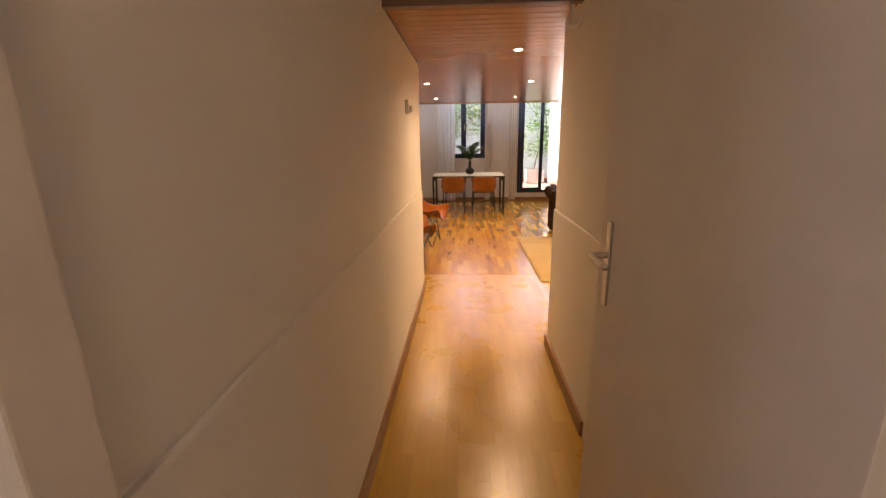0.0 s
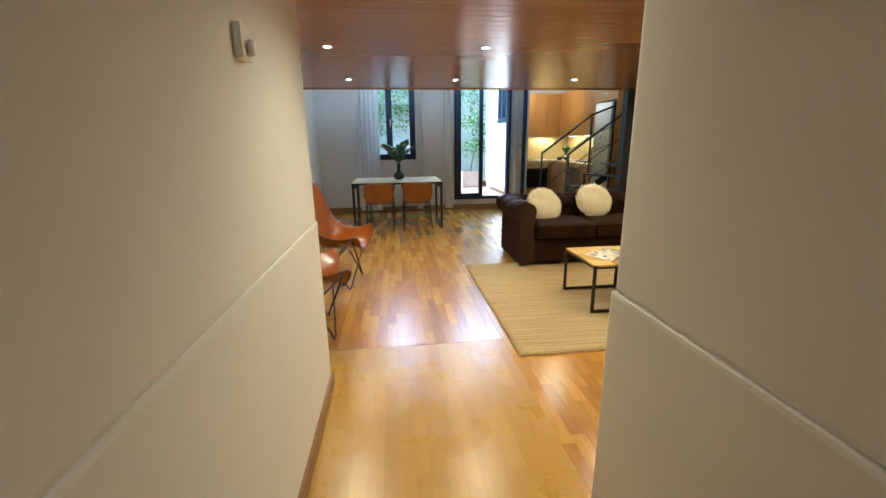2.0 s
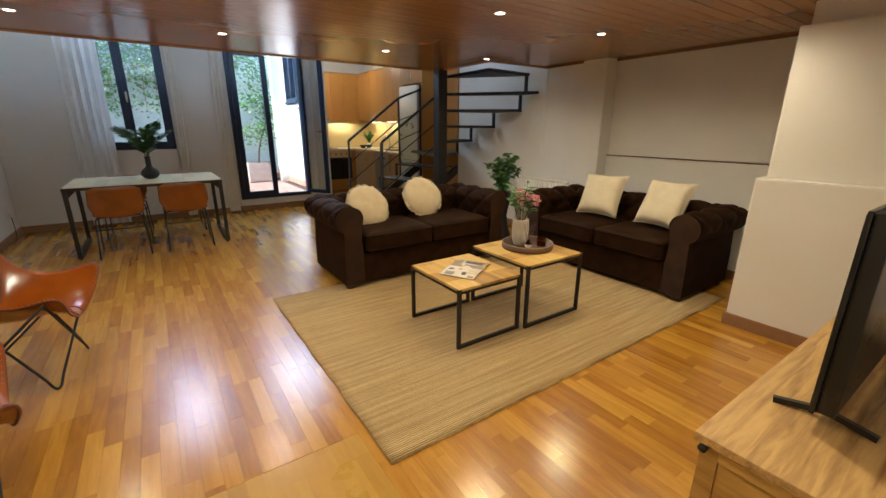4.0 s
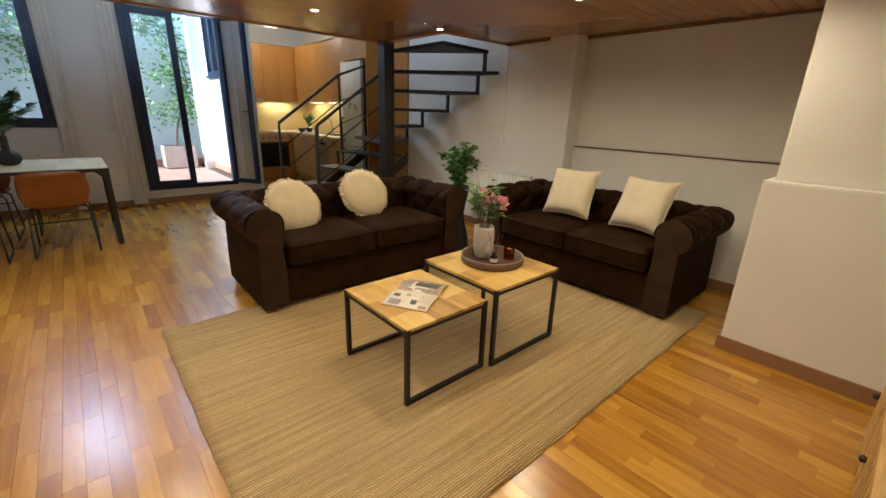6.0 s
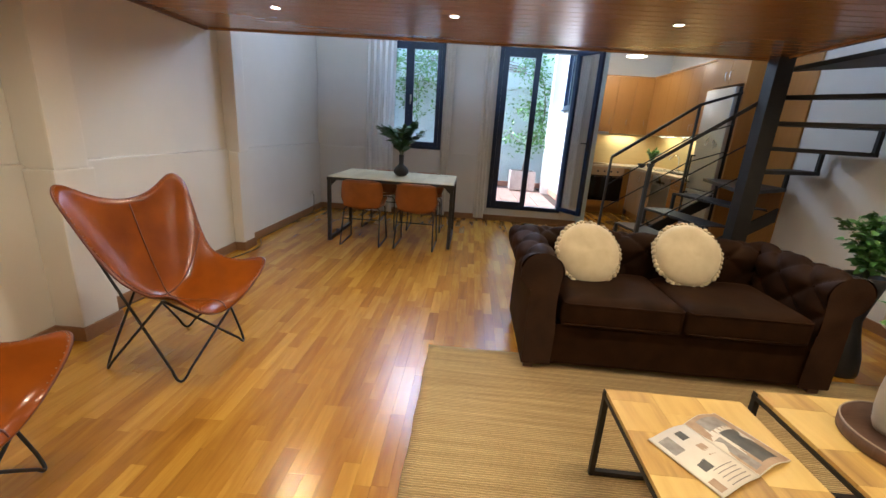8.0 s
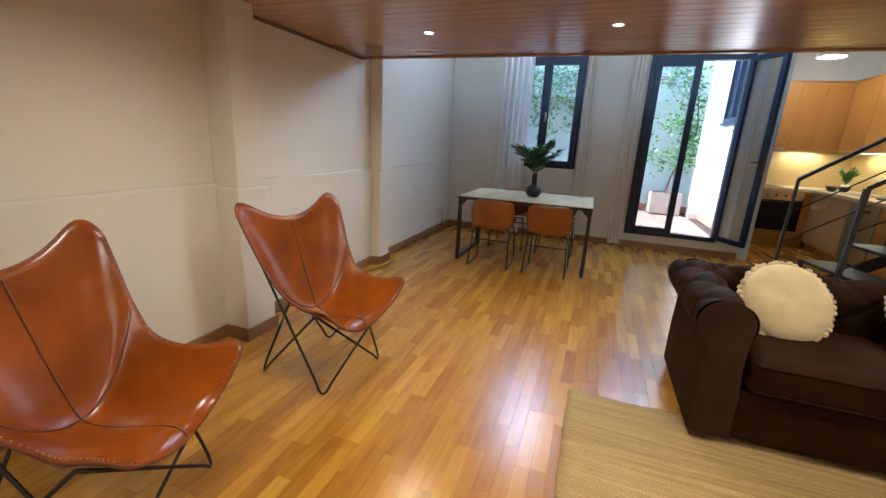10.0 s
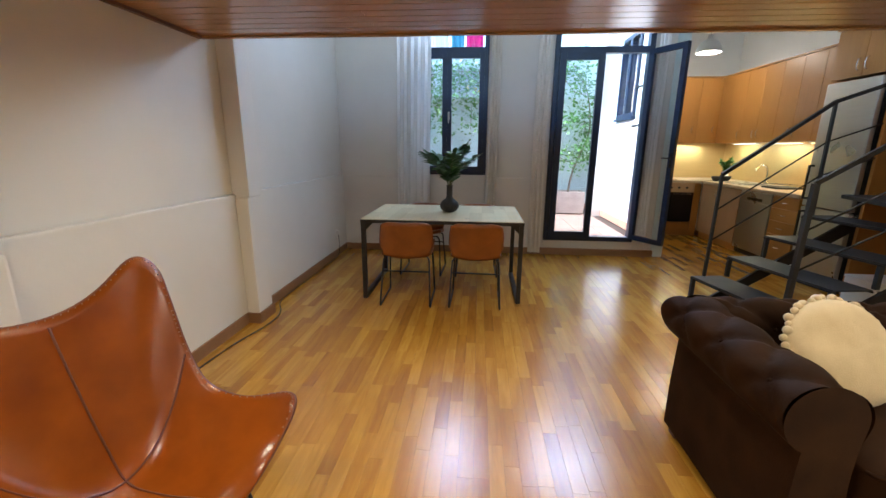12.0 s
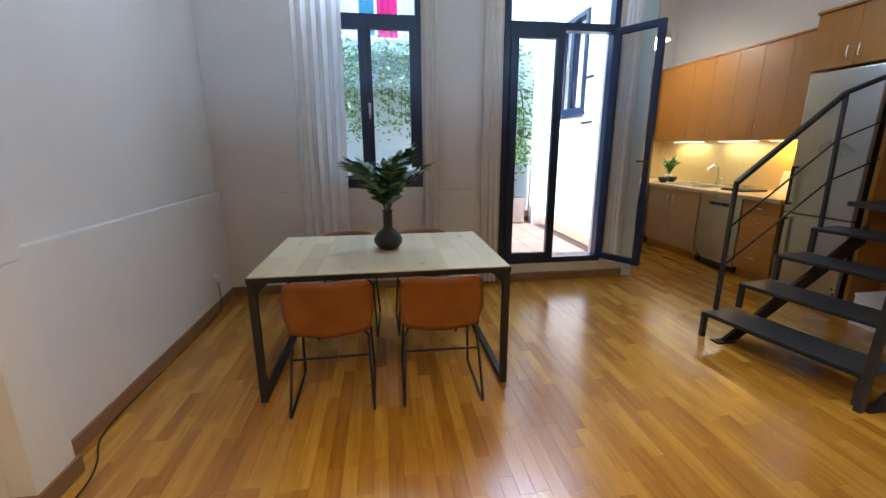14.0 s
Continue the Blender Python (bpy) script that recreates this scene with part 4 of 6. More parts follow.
# ---- coffee tables ----
def coffee_table(x0, y0, x1, y1, z, label, seed):
    t = thing("coffee_table", label, "coffee table", "pair of coffee tables", (x0, y0, 0.016))
    W, D, H = x1 - x0, y1 - y0, z - 0.016
    r = 0.0105
    rnd = random.Random(seed)
    core = part("tabletop", boxed(0.006, 0.006, H - 0.024, W - 0.006, D - 0.006, H - 0.0015), MANGO, t, "patchwork mango wood top")
    nx = 3
    xs = [0.004 + (W - 0.008) * i / nx for i in range(nx + 1)]
    for i in range(nx):
        y = 0.004
        while y < D - 0.006:
            e = min(D - 0.004, y + rnd.uniform(0.12, 0.24))
            if D - e < 0.06:
                e = D - 0.004
            part("board", boxed(xs[i] + 0.0004, y + 0.0004, H - 0.0145, xs[i + 1] - 0.0004, e - 0.0004, H, 0.0006), MANGO, core)
            y = e
    for sx in (0, 1):
        b = bmesh.new()
        x = r if sx == 0 else W - r
        tube(b, [(x, r, 0.0), (x, r, H - 0.003)], r, square=True)
        part("leg", b, STEEL_BLACK, t, "black steel leg")
        b = bmesh.new()
        tube(b, [(x, D - r, 0.0), (x, D - r, H - 0.003)], r, square=True)
        part("leg", b, STEEL_BLACK, t, "black steel leg")
    for y in (r, D - r):
        part("lower_bar", tube(bmesh.new(), [(2 * r, y, r), (W - 2 * r, y, r)], r, square=True), STEEL_BLACK, t, "black steel bar")
    b = bmesh.new()
    box(b, -0.001, -0.001, H - 0.030, W + 0.001, 0.0035, H - 0.0148)
    box(b, -0.001, D - 0.0035, H - 0.030, W + 0.001, D + 0.001, H - 0.0148)
    box(b, -0.001, 0.0035, H - 0.030, 0.0035, D - 0.0035, H - 0.0148)
    box(b, W - 0.0035, 0.0035, H - 0.030, W + 0.001, D - 0.0035, H - 0.0148)
    part("top_band", b, STEEL_BLACK, t, "thin black steel band")
    return t


coffee_table(2.18, 5.53, 2.70, 6.10, 0.415, "lower coffee table with patchwork mango wood top and black legs", 3)
coffee_table(2.73, 5.50, 3.29, 6.10, 0.47, "taller coffee table with patchwork mango wood top and black legs", 7)


# ---- things on the coffee tables ----
def tray_group():
    cx, cy, z = 3.05, 5.83, 0.47
    t = thing("round_tray", "round dark wooden tray with a raised rim, on the coffee table", "tray", at=(cx, cy, z))
    b = bmesh.new()
    lathe(b, [(0.0, 0.0), (0.185, 0.0), (0.19, 0.004), (0.192, 0.042), (0.185, 0.044), (0.182, 0.012), (0.0, 0.011)], 48, caps=False)
    part("tray_body", b, TRAY, t, "dark wooden tray", smooth=True)
    part("rim", tube(bmesh.new(), [(0.1885 * math.cos(k * math.pi / 24), 0.1885 * math.sin(k * math.pi / 24), 0.0445) for k in range(48)], 0.0032, 6, closed=True), TRAY_RIM, t, "thin pale rim", smooth=True)
    # vase
    v = thing("vase", "grey-brown stoneware vase holding leaves and pink flowers", "vase", at=(cx - 0.01, cy + 0.07, z + 0.012))
    b = bmesh.new()
    prof = [(0.046, 0.0), (0.055, 0.02), (0.061, 0.07), (0.064, 0.13), (0.062, 0.175), (0.059, 0.20), (0.055, 0.20), (0.056, 0.17), (0.056, 0.13)]
    lathe(b, prof, 28)
    for vv in b.verts:
        a = math.atan2(vv.co.y, vv.co.x)
        k = 1 + 0.04 * math.cos(6 * a) * math.sin(max(0, min(1, vv.co.z / 0.15)) * math.pi)
        vv.co.x *= k
        vv.co.y *= k
    part("vase_body", b, CERAMIC, v, "fluted stoneware body", smooth=True)
    part("figure_relief", lathe(bmesh.new(), [(0.006, 0), (0.026, 0.02), (0.028, 0.05), (0.012, 0.09), (0.002, 0.11)], 12, at=(-0.02, -0.072, 0.02)), CERAMIC, v, "raised leaf-shaped relief")
    bouquet(v)
    # diffuser bottle
    d = thing("diffuser_bottle", "small dark brown glass bottle with thin reeds, on the tray", "bottle", at=(cx - 0.046, cy - 0.055, z + 0.012))
    b = bmesh.new()
    lathe(b, [(0.020, 0), (0.024, 0.004), (0.024, 0.042), (0.012, 0.05), (0.011, 0.062), (0.013, 0.064)], 20)
    part("bottle", b, AMBER_DARK, d, "dark glass bottle", smooth=True)
    part("bottle_label", lathe(bmesh.new(), [(0.0246, 0.012), (0.0246, 0.034)], 20, caps=False), PAPER, d, "pale plain label")
    for k in range(6):
        a = k * 1.05
        part("reed", tube(bmesh.new(), [(0, 0, 0.01), (0.045 * math.cos(a), 0.045 * math.sin(a), 0.19)], 0.0013, 5), TRAY, d, "thin dark reed")
    c = thing("candle_jar", "amber glass candle jar on the tray", "candle", at=(cx + 0.09, cy - 0.058, z + 0.012))
    b = bmesh.new()
    lathe(b, [(0.030, 0), (0.034, 0.003), (0.034, 0.075), (0.031, 0.075), (0.031, 0.006), (0.0, 0.006)], 24, caps=False)
    part("jar", b, AMBER, c, "amber glass jar", smooth=True)
    part("wax", lathe(bmesh.new(), [(0.030, 0.007), (0.030, 0.060)], 20), WAX, c, "orange wax")


def leaf_blade(bm, base, way, length, width, droop=0.3, roll_=0.0, seg=4):
    """A pointed leaf from base along way."""
    way = Vector(way).normalized()
    side = way.cross(Vector((0, 0, 1)))
    if side.length < 0.05:
        side = Vector((1, 0, 0))
    side.normalize()
    side = Matrix.Rotation(roll_, 3, way) @ side
    up = side.cross(way)
    rows = []
    p = Vector(base)
    d = way.copy()
    for i in range(seg + 1):
        t = i / seg
        w = width * (math.sin(math.pi * min(0.04 + 0.96 * t, 1)) ** 0.8) * (1 if i < seg else 0) * 0.5 + 0.0008
        rows.append([p + side * w + up * w * 0.25, p, p - side * w + up * w * 0.25])
        d = (d + Vector((0, 0, -droop / seg))).normalized()
        p = p + d * length / seg
    grid(bm, rows)


def bouquet(v):
    rnd = random.Random(5)
    for k in range(13):
        a = k * 2.4
        top = Vector((0.075 * math.cos(a), 0.075 * math.sin(a), 0.29 + 0.14 * rnd.random()))
        st = part("stem", tube(bmesh.new(), curve([(0, 0, 0.05), (0.02 * math.cos(a), 0.02 * math.sin(a), 0.17), top], 4), 0.002, 5), STEM, v, "thin green stem")
        b = bmesh.new()
        for j in range(7):
            aa = rnd.random() * 6.28
            leaf_blade(b, top + Vector((0, 0, -0.05 + 0.015 * j)), (math.cos(aa), math.sin(aa), 0.5), rnd.uniform(0.05, 0.085), 0.03, 0.5, rnd.uniform(-0.5, 0.5))
        part("leaf_spray", b, LEAF_LIGHT, v, "fresh green leaves", smooth=True)
    for k in range(12):
        a = -2.4 + k * 0.45
        c = Vector((0.03 + 0.06 * math.cos(a), 0.065 * math.sin(a) - 0.03, 0.335 + 0.08 * rnd.random()))
        b = bmesh.new()
        for j in range(26):
            dv = Vector((rnd.gauss(0, 1), rnd.gauss(0, 1), rnd.gauss(0.3, 1))).normalized()
            leaf_blade(b, c + dv * 0.016, dv, 0.024, 0.015, 0.2, rnd.random() * 3, 3)
        part("blossom", b, PETAL, v, "small pink blossom", smooth=True)


tray_group()


def magazine():
    m = thing("magazine", "open glossy magazine with photographs, lying on the coffee table", "magazine", at=(2.45, 5.81, 0.4155), turn=30)
    def leafpage(sign, lift):
        rows = []
        for i in range(17):
            u = i / 16
            x = sign * 0.155 * u
            z = 0.003 + lift * math.sin(math.pi * min(u * 1.1, 1)) ** 1.2 * (1 - 0.4 * u) + 0.004 * (1 - u)
            rows.append([(x, -0.105, z), (x, 0.0, z + 0.001), (x, 0.105, z)])
        return rows
    for sign, lift in ((-1, 0.010), (1, 0.022)):
        b = bmesh.new()
        rows = leafpage(sign, lift)
        grid(b, rows if sign < 0 else rows[::-1])
        bmesh.ops.reverse_faces(b, faces=b.faces[:])
        thicken(b, 0.0025)
        part("page", b, PAPER, m, "glossy printed page")
    def patch(x0, x1, y0, y1, mat, sign, lift, label):
        rows = []
        for i in range(9):
            x = x0 + (x1 - x0) * i / 8
            u = abs(x) / 0.155
            z = 0.0064 + lift * math.sin(math.pi * min(u * 1.1, 1)) ** 1.2 * (1 - 0.4 * u) + 0.004 * (1 - u)
            rows.append([(x, y0, z), (x, y1, z)])
        b = bmesh.new()
        grid(b, rows[::-1])
        part("photograph", b, mat, m, label)
    patch(0.004, 0.152, -0.103, 0.103, PRINT_A, 1, 0.0218, "brown full-page photograph")
    for x0, x1, y0, y1, mt in ((0.045, 0.125, -0.085, 0.03, PRINT_B), (0.03, 0.13, 0.045, 0.09, PRINT_C), (0.012, 0.035, -0.09, 0.02, PRINT_C)):
        patch(x0, x1, y0, y1, mt, 1, 0.0225, "part of a printed photograph")
    for x0, x1, y0, y1, mt in ((-0.14, -0.10, 0.03, 0.085, PRINT_C), (-0.075, -0.045, 0.055, 0.085, PRINT_B), (-0.12, -0.085, -0.04, -0.005, PRINT_B), (-0.06, -0.03, -0.01, 0.03, PRINT_A), (-0.145, -0.12, -0.095, -0.06, PRINT_A)):
        patch(x0, x1, y0, y1, mt, -1, 0.010, "small printed photograph")
    for k in range(5):
        patch(-0.10, -0.02, -0.095 + k * 0.012, -0.0925 + k * 0.012, PRINT_C, -1, 0.010, "bar of small print")

    m.scale = (1.14, 1.14, 1.0)


magazine()


# ---- butterfly chairs ----
def butterfly_chair():
    """Front towards +x."""
    c = thing("butterfly_chair", "butterfly chair, glossy tan leather sling on black steel rods", "armchair", "pair of butterfly chairs")
    tips = {"bl": Vector((-0.275, 0.31, 0.98)), "br": Vector((-0.275, -0.31, 0.98)), "fr": Vector((0.255, -0.32, 0.55)), "fl": Vector((0.255, 0.32, 0.55))}
    feet = {"bl": Vector((-0.29, 0.26, 0.0)), "br": Vector((-0.29, -0.26, 0.0)), "fr": Vector((0.17, -0.24, 0.0)), "fl": Vector((0.17, 0.24, 0.0))}
    order = ["bl", "br", "fr", "fl"]
    for i, k in enumerate(order):
        a, b_ = order[(i - 1) % 4], order[(i + 1) % 4]
        f = feet[k] + Vector((0, 0, 0.007))
        ta, tb = tips[a].copy(), tips[b_].copy()
        for q in (ta, tb):
            q.x += -0.035 if q.x < 0 else -0.01
            q.y *= 1.06
            q.z -= 0.035
        da, db = (ta - f), (tb - f)
        ua, ub = da.normalized(), db.normalized()
        R = 0.075
        bend = []
        for j in range(9):
            t = j / 8
            bend.append((f + ua * R) * (1 - t) ** 2 + (f - (ua + ub) * 0.012) * 2 * t * (1 - t) + (f + ub * R) * t * t)
        low = min(q.z for q in bend)
        pts = [ta] + [Vector((q.x, q.y, q.z - (low - 0.0068) * max(0, 1 - (q.z - low) / 0.06))) for q in bend] + [tb]
        part("rod_leg", tube(bmesh.new(), pts, 0.0065, 8), STEEL_BLACK, c, "bent black steel rod", smooth=True)
    # rod caps under the pockets join the pairs
    # sling: a sheet stretched between the four tips
    n = 36

    def sling(u, v):
        # u: -1 back .. 1 front, v: -1 .. 1 across
        s, t = (u + 1) / 2, (v + 1) / 2
        bl, br, fr, fl = tips["bl"], tips["br"], tips["fr"], tips["fl"]
        # centre line down the back and along the seat
        cl = curve_at([(-0.30, 0.875), (-0.235, 0.66), (-0.165, 0.47), (-0.105, 0.355), (0.02, 0.345), (0.155, 0.365), (0.25, 0.365), (0.295, 0.33)], s)
        w = abs(v)
        # the side lines reach from tip to tip, sagging to the middle
        sl = curve_at([(-0.335, 1.06), (-0.275, 0.93), (-0.215, 0.80), (-0.145, 0.655), (-0.055, 0.545), (0.075, 0.505), (0.20, 0.52), (0.325, 0.60)], s)
        half = curve_at([(0.365, 0), (0.355, 0), (0.335, 0), (0.31, 0), (0.29, 0), (0.295, 0), (0.33, 0), (0.37, 0)], s)[0]
        k = w ** 2.0
        x = cl[0] + (sl[0] - cl[0]) * k
        z = cl[1] + (sl[1] - cl[1]) * (w ** 2.0)
        # front and back hems curve inwards between the tips
        x += (-0.03 * (1 - w * w)) * max(0, (s - 0.72) / 0.28) ** 1.5
        return Vector((x, v * half, z))

    def curve_at(cps, s):
        m = len(cps) - 1
        f = min(s * m, m - 1e-6)
        i = int(f)
        t = f - i
        p0, p1, p2, p3 = cps[max(i - 1, 0)], cps[i], cps[i + 1], cps[min(i + 2, m)]
        return tuple(0.5 * ((2 * p1[k]) + (p2[k] - p0[k]) * t + (2 * p0[k] - 5 * p1[k] + 4 * p2[k] - p3[k]) * t * t + (3 * p1[k] - p0[k] - 3 * p2[k] + p3[k]) * t ** 3) for k in range(2))

    def rounded(u, v):
        # round the four corners of the sheet
        r = 0.36
        uu, vv = u, v
        if abs(u) > 1 - r and abs(v) > 1 - r:
            a, b2 = (abs(u) - (1 - r)) / r, (abs(v) - (1 - r)) / r
            m = max(a, b2)
            l = math.hypot(a, b2)
            if l > 1e-9:
                k = m / l
                a, b2 = a * k, b2 * k
            uu, vv = math.copysign(1 - r + a * r, u), math.copysign(1 - r + b2 * r, v)
        return uu, vv

    rows = []
    edge = []
    for i in range(n + 1):
        row = []
        for j in range(n + 1):
            u, v = rounded(-1 + 2 * i / n, -1 + 2 * j / n)
            p = sling(u, v)
            p.z += 0.004 * noise.noise(Vector((u * 2.5, v * 2.5, 4.2)))
            row.append(p)
        rows.append(row)
    b = bmesh.new()
    grid(b, rows)
    thicken(b, 0.006)
    sl_ob = part("sling", b, LEATHER, c, "glossy tan leather sling", smooth=True)
    # the four panels meet in lapped seams
    lift = Vector((0.006, 0, 0.006))
    part("seam", tube(bmesh.new(), [rows[i][n // 2] + lift for i in range(1, n)], 0.0035, 5), LEATHER_EDGE, sl_ob, "dark lapped seam")
    part("seam", tube(bmesh.new(), [rows[15][j] + lift for j in range(1, n)], 0.0035, 5), LEATHER_EDGE, sl_ob, "dark lapped seam")
    ring = [rows[0][j] for j in range(n)] + [rows[i][n] for i in range(n)] + [rows[n][j] for j in range(n, 0, -1)] + [rows[i][0] for i in range(n, 0, -1)]
    b = bmesh.new()
    tube(b, ring, 0.0055, 6, closed=True)
    part("edge_cord", b, LEATHER_EDGE, c, "dark leather edge binding")
    # lacing: short pale stitches beside the edge
    b = bmesh.new()
    cen = Vector((0, 0, 0.5))
    m = len(ring)
    dense = []
    for i in range(m):
        a_, b_ = ring[i], ring[(i + 1) % m]
        k = max(1, int((b_ - a_).length / 0.016))
        for q in range(k):
            dense.append(a_ + (b_ - a_) * q / k)
    m = len(dense)
    for i in range(0, m):
        p = dense[i]
        d = (dense[(i + 2) % m] - dense[i - 2]).normalized()
        iu = (cen - p)
        iu = (iu - d * iu.dot(d)).normalized()
        q = p + iu * 0.009 + Vector((0, 0, 0.0075))
        box(b, q.x - 0.002, q.y - 0.002, q.z - 0.003, q.x + 0.002, q.y + 0.002, q.z + 0.0005)
    part("lacing", b, STITCH, c, "pale stitching along the edge", kind="stuff")
    # seams of the leather panels
    b = bmesh.new()
    for pts in ([sling(-1 + 2 * i / 30, 0.0) for i in range(0, 17)], [sling(0.10 + 0.06 * (v * v), v) for v in [-0.95 + 1.9 * i / 20 for i in range(21)]]):
        tube(b, [p + Vector((0, 0, 0.0005)) for p in pts], 0.0022, 5)
    part("seam", b, LEATHER_EDGE, c, "sewn leather seam")
    return c


bc = butterfly_chair()
bc.matrix_basis = pose(0.07, 6.68, 0, 0, 0, -10)
bc2 = copy_thing(bc, pose(-0.03, 5.57, 0, 0, 0, 15))


# ---- dining table and chairs ----
def dining_table():
    x0, y0, x1, y1 = -0.02, 9.27, 1.43, 10.28
    t = thing("dining_table", "dining table, limed wood top on a black steel frame", "dining table", at=(x0, y0, 0))
    W, D, H = x1 - x0, y1 - y0, 0.75
    core = part("tabletop", boxed(0.004, 0.004, H - 0.032, W - 0.004, D - 0.004, H - 0.002), TABLE_WHITE, t, "limed wooden top")
    rnd = random.Random(8)
    ny = 12
    for k in range(ny):
        xa, xb = 0.004 + (W - 0.008) * k / ny, 0.004 + (W - 0.008) * (k + 1) / ny
        y = 0.004
        while y < D - 0.006:
            e = min(D - 0.004, y + rnd.uniform(0.3, 0.75))
            if D - e < 0.12:
                e = D - 0.004
            part("board", boxed(xa + 0.0003, y + 0.0003, H - 0.014, xb - 0.0003, e - 0.0003, H, 0.0006), TABLE_WHITE, core)
            y = e
    for x, y in ((0.53, 0.10), (0.93, 0.13), (0.12, 0.78), (1.28, 0.85)):
        for q in range(3):
            part("stamp_bar", boxed(x + q * 0.014, y, H + 0.0002, x + q * 0.014 + 0.009, y + 0.016, H + 0.0006), PRINT_C, core, "small grey stamped mark")
    b = bmesh.new()
    for q in ((0, 0, W, 0.005), (0, D - 0.005, W, D), (0, 0.005, 0.005, D - 0.005), (W - 0.005, 0.005, W, D - 0.005)):
        box(b, q[0] - 0.001, q[1] - 0.001, H - 0.036, q[2] + 0.001, q[3] + 0.001, H - 0.006)
    part("edge_band", b, STEEL_BLACK, t, "black steel edge band")
    r = 0.019
    for x in (r + 0.002, W - r - 0.002):
        for y in (r + 0.002, D - 0.13):
            part("leg", tube(bmesh.new(), [(x, y, 0.0), (x, y, H - 0.036)], r, square=True), STEEL_BLACK, t, "black square steel leg")
            b = prism([(0, 0), (0.07, 0), (0, 0.07)], -0.002, 0.002)
            sgn = 1 if x < W / 2 else -1
            b.transform(Matrix.Translation((x + sgn * r, y, H - 0.038)) @ Matrix(((sgn, 0, 0, 0), (0, 0, 1, 0), (0, -1, 0, 0), (0, 0, 0, 1))))
            part("gusset", b, STEEL_BLACK, t, "small black corner plate")
        part("floor_bar", tube(bmesh.new(), [(x, 2 * r, r), (x, D - 0.13 - r, r)], r, square=True), STEEL_BLACK, t, "black steel floor bar")
    return t


dining_table()


def dining_chair():
    """Front towards +y, seat centre over the origin."""
    c = thing("dining_chair", "tan leather dining chair on thin black sled legs at the table", "chair", "chairs round the table")
    # shell: back rising and curling round
    b = bmesh.new()
    rows = []
    for i in range(19):
        t = i / 18
        row = []
        for j in range(21):
            v = -1 + 2 * j / 20
            # path from the front of the seat to the top of the back
            if t < 0.5:
                s = t / 0.5
                y, z = 0.23 - 0.40 * s, 0.455 - 0.03 * math.sin(math.pi * s) + 0.01 * (1 - s) - 0.035 * s * s
                y += 0.0
                half = 0.225
                lift = 0.035 * v * v
                pull = 0.0
            else:
                s = (t - 0.5) / 0.5
                y, z = -0.17 - 0.075 * s, 0.415 + 0.05 * s * s + 0.28 * s
                half = 0.225 + 0.015 * math.sin(math.pi * s)
                lift = 0.035 * v * v * (1 - s)
                pull = 0.085 * v * v * min(1, s * 1.5)
            k = 0.0
            if t > 0.86:
                k = (t - 0.86) / 0.14
            low = max(0.0, 1 - abs(t - 0.55) / 0.12)
            half *= 1 - 0.10 * low
            zz = z + lift - 0.03 * k * abs(v) ** 6
            row.append((v * half, y + pull, zz))
        rows.append(row)
    grid(b, rows)
    thicken(b, 0.022)
    bmesh.ops.recalc_face_normals(b, faces=b.faces[:])
    part("shell", b, CHAIR_LEATHER, c, "tan leather seat shell", smooth=True)
    for sx in (-1, 1):
        x = sx * 0.205
        pts = [(x * 0.85, 0.13, 0.43), (x, 0.17, 0.40), (x * 1.08, 0.22, 0.03), (x * 1.08, 0.215, 0.006), (x * 1.08, 0.19, 0.006), (x * 1.08, -0.22, 0.006), (x * 1.08, -0.25, 0.006), (x * 1.08, -0.255, 0.03), (x, -0.14, 0.40), (x * 0.85, -0.10, 0.43)]
        part("sled_leg", tube(bmesh.new(), pts, 0.008, 8), STEEL_BLACK, c, "black steel sled leg")
    part("stretcher", tube(bmesh.new(), [(-0.212, -0.172, 0.30), (0.212, -0.172, 0.30)], 0.007, 8), STEEL_BLACK, c, "black steel stretcher")
    part("stretcher", tube(bmesh.new(), [(-0.175, 0.12, 0.425), (0.175, 0.12, 0.425)], 0.007, 8), STEEL_BLACK, c, "black steel stretcher")
    part("stretcher", tube(bmesh.new(), [(-0.175, -0.10, 0.42), (0.175, -0.10, 0.42)], 0.007, 8), STEEL_BLACK, c, "black steel stretcher")
    return c


dc = dining_chair()
dc.matrix_basis = pose(0.40, 9.36, 0, 0, 0, 1)
copy_thing(dc, pose(1.02, 9.36, 0, 0, 0, -1))
copy_thing(dc, pose(0.42, 10.24, 0, 0, 0, 178))
copy_thing(dc, pose(1.02, 10.24, 0, 0, 0, 181))


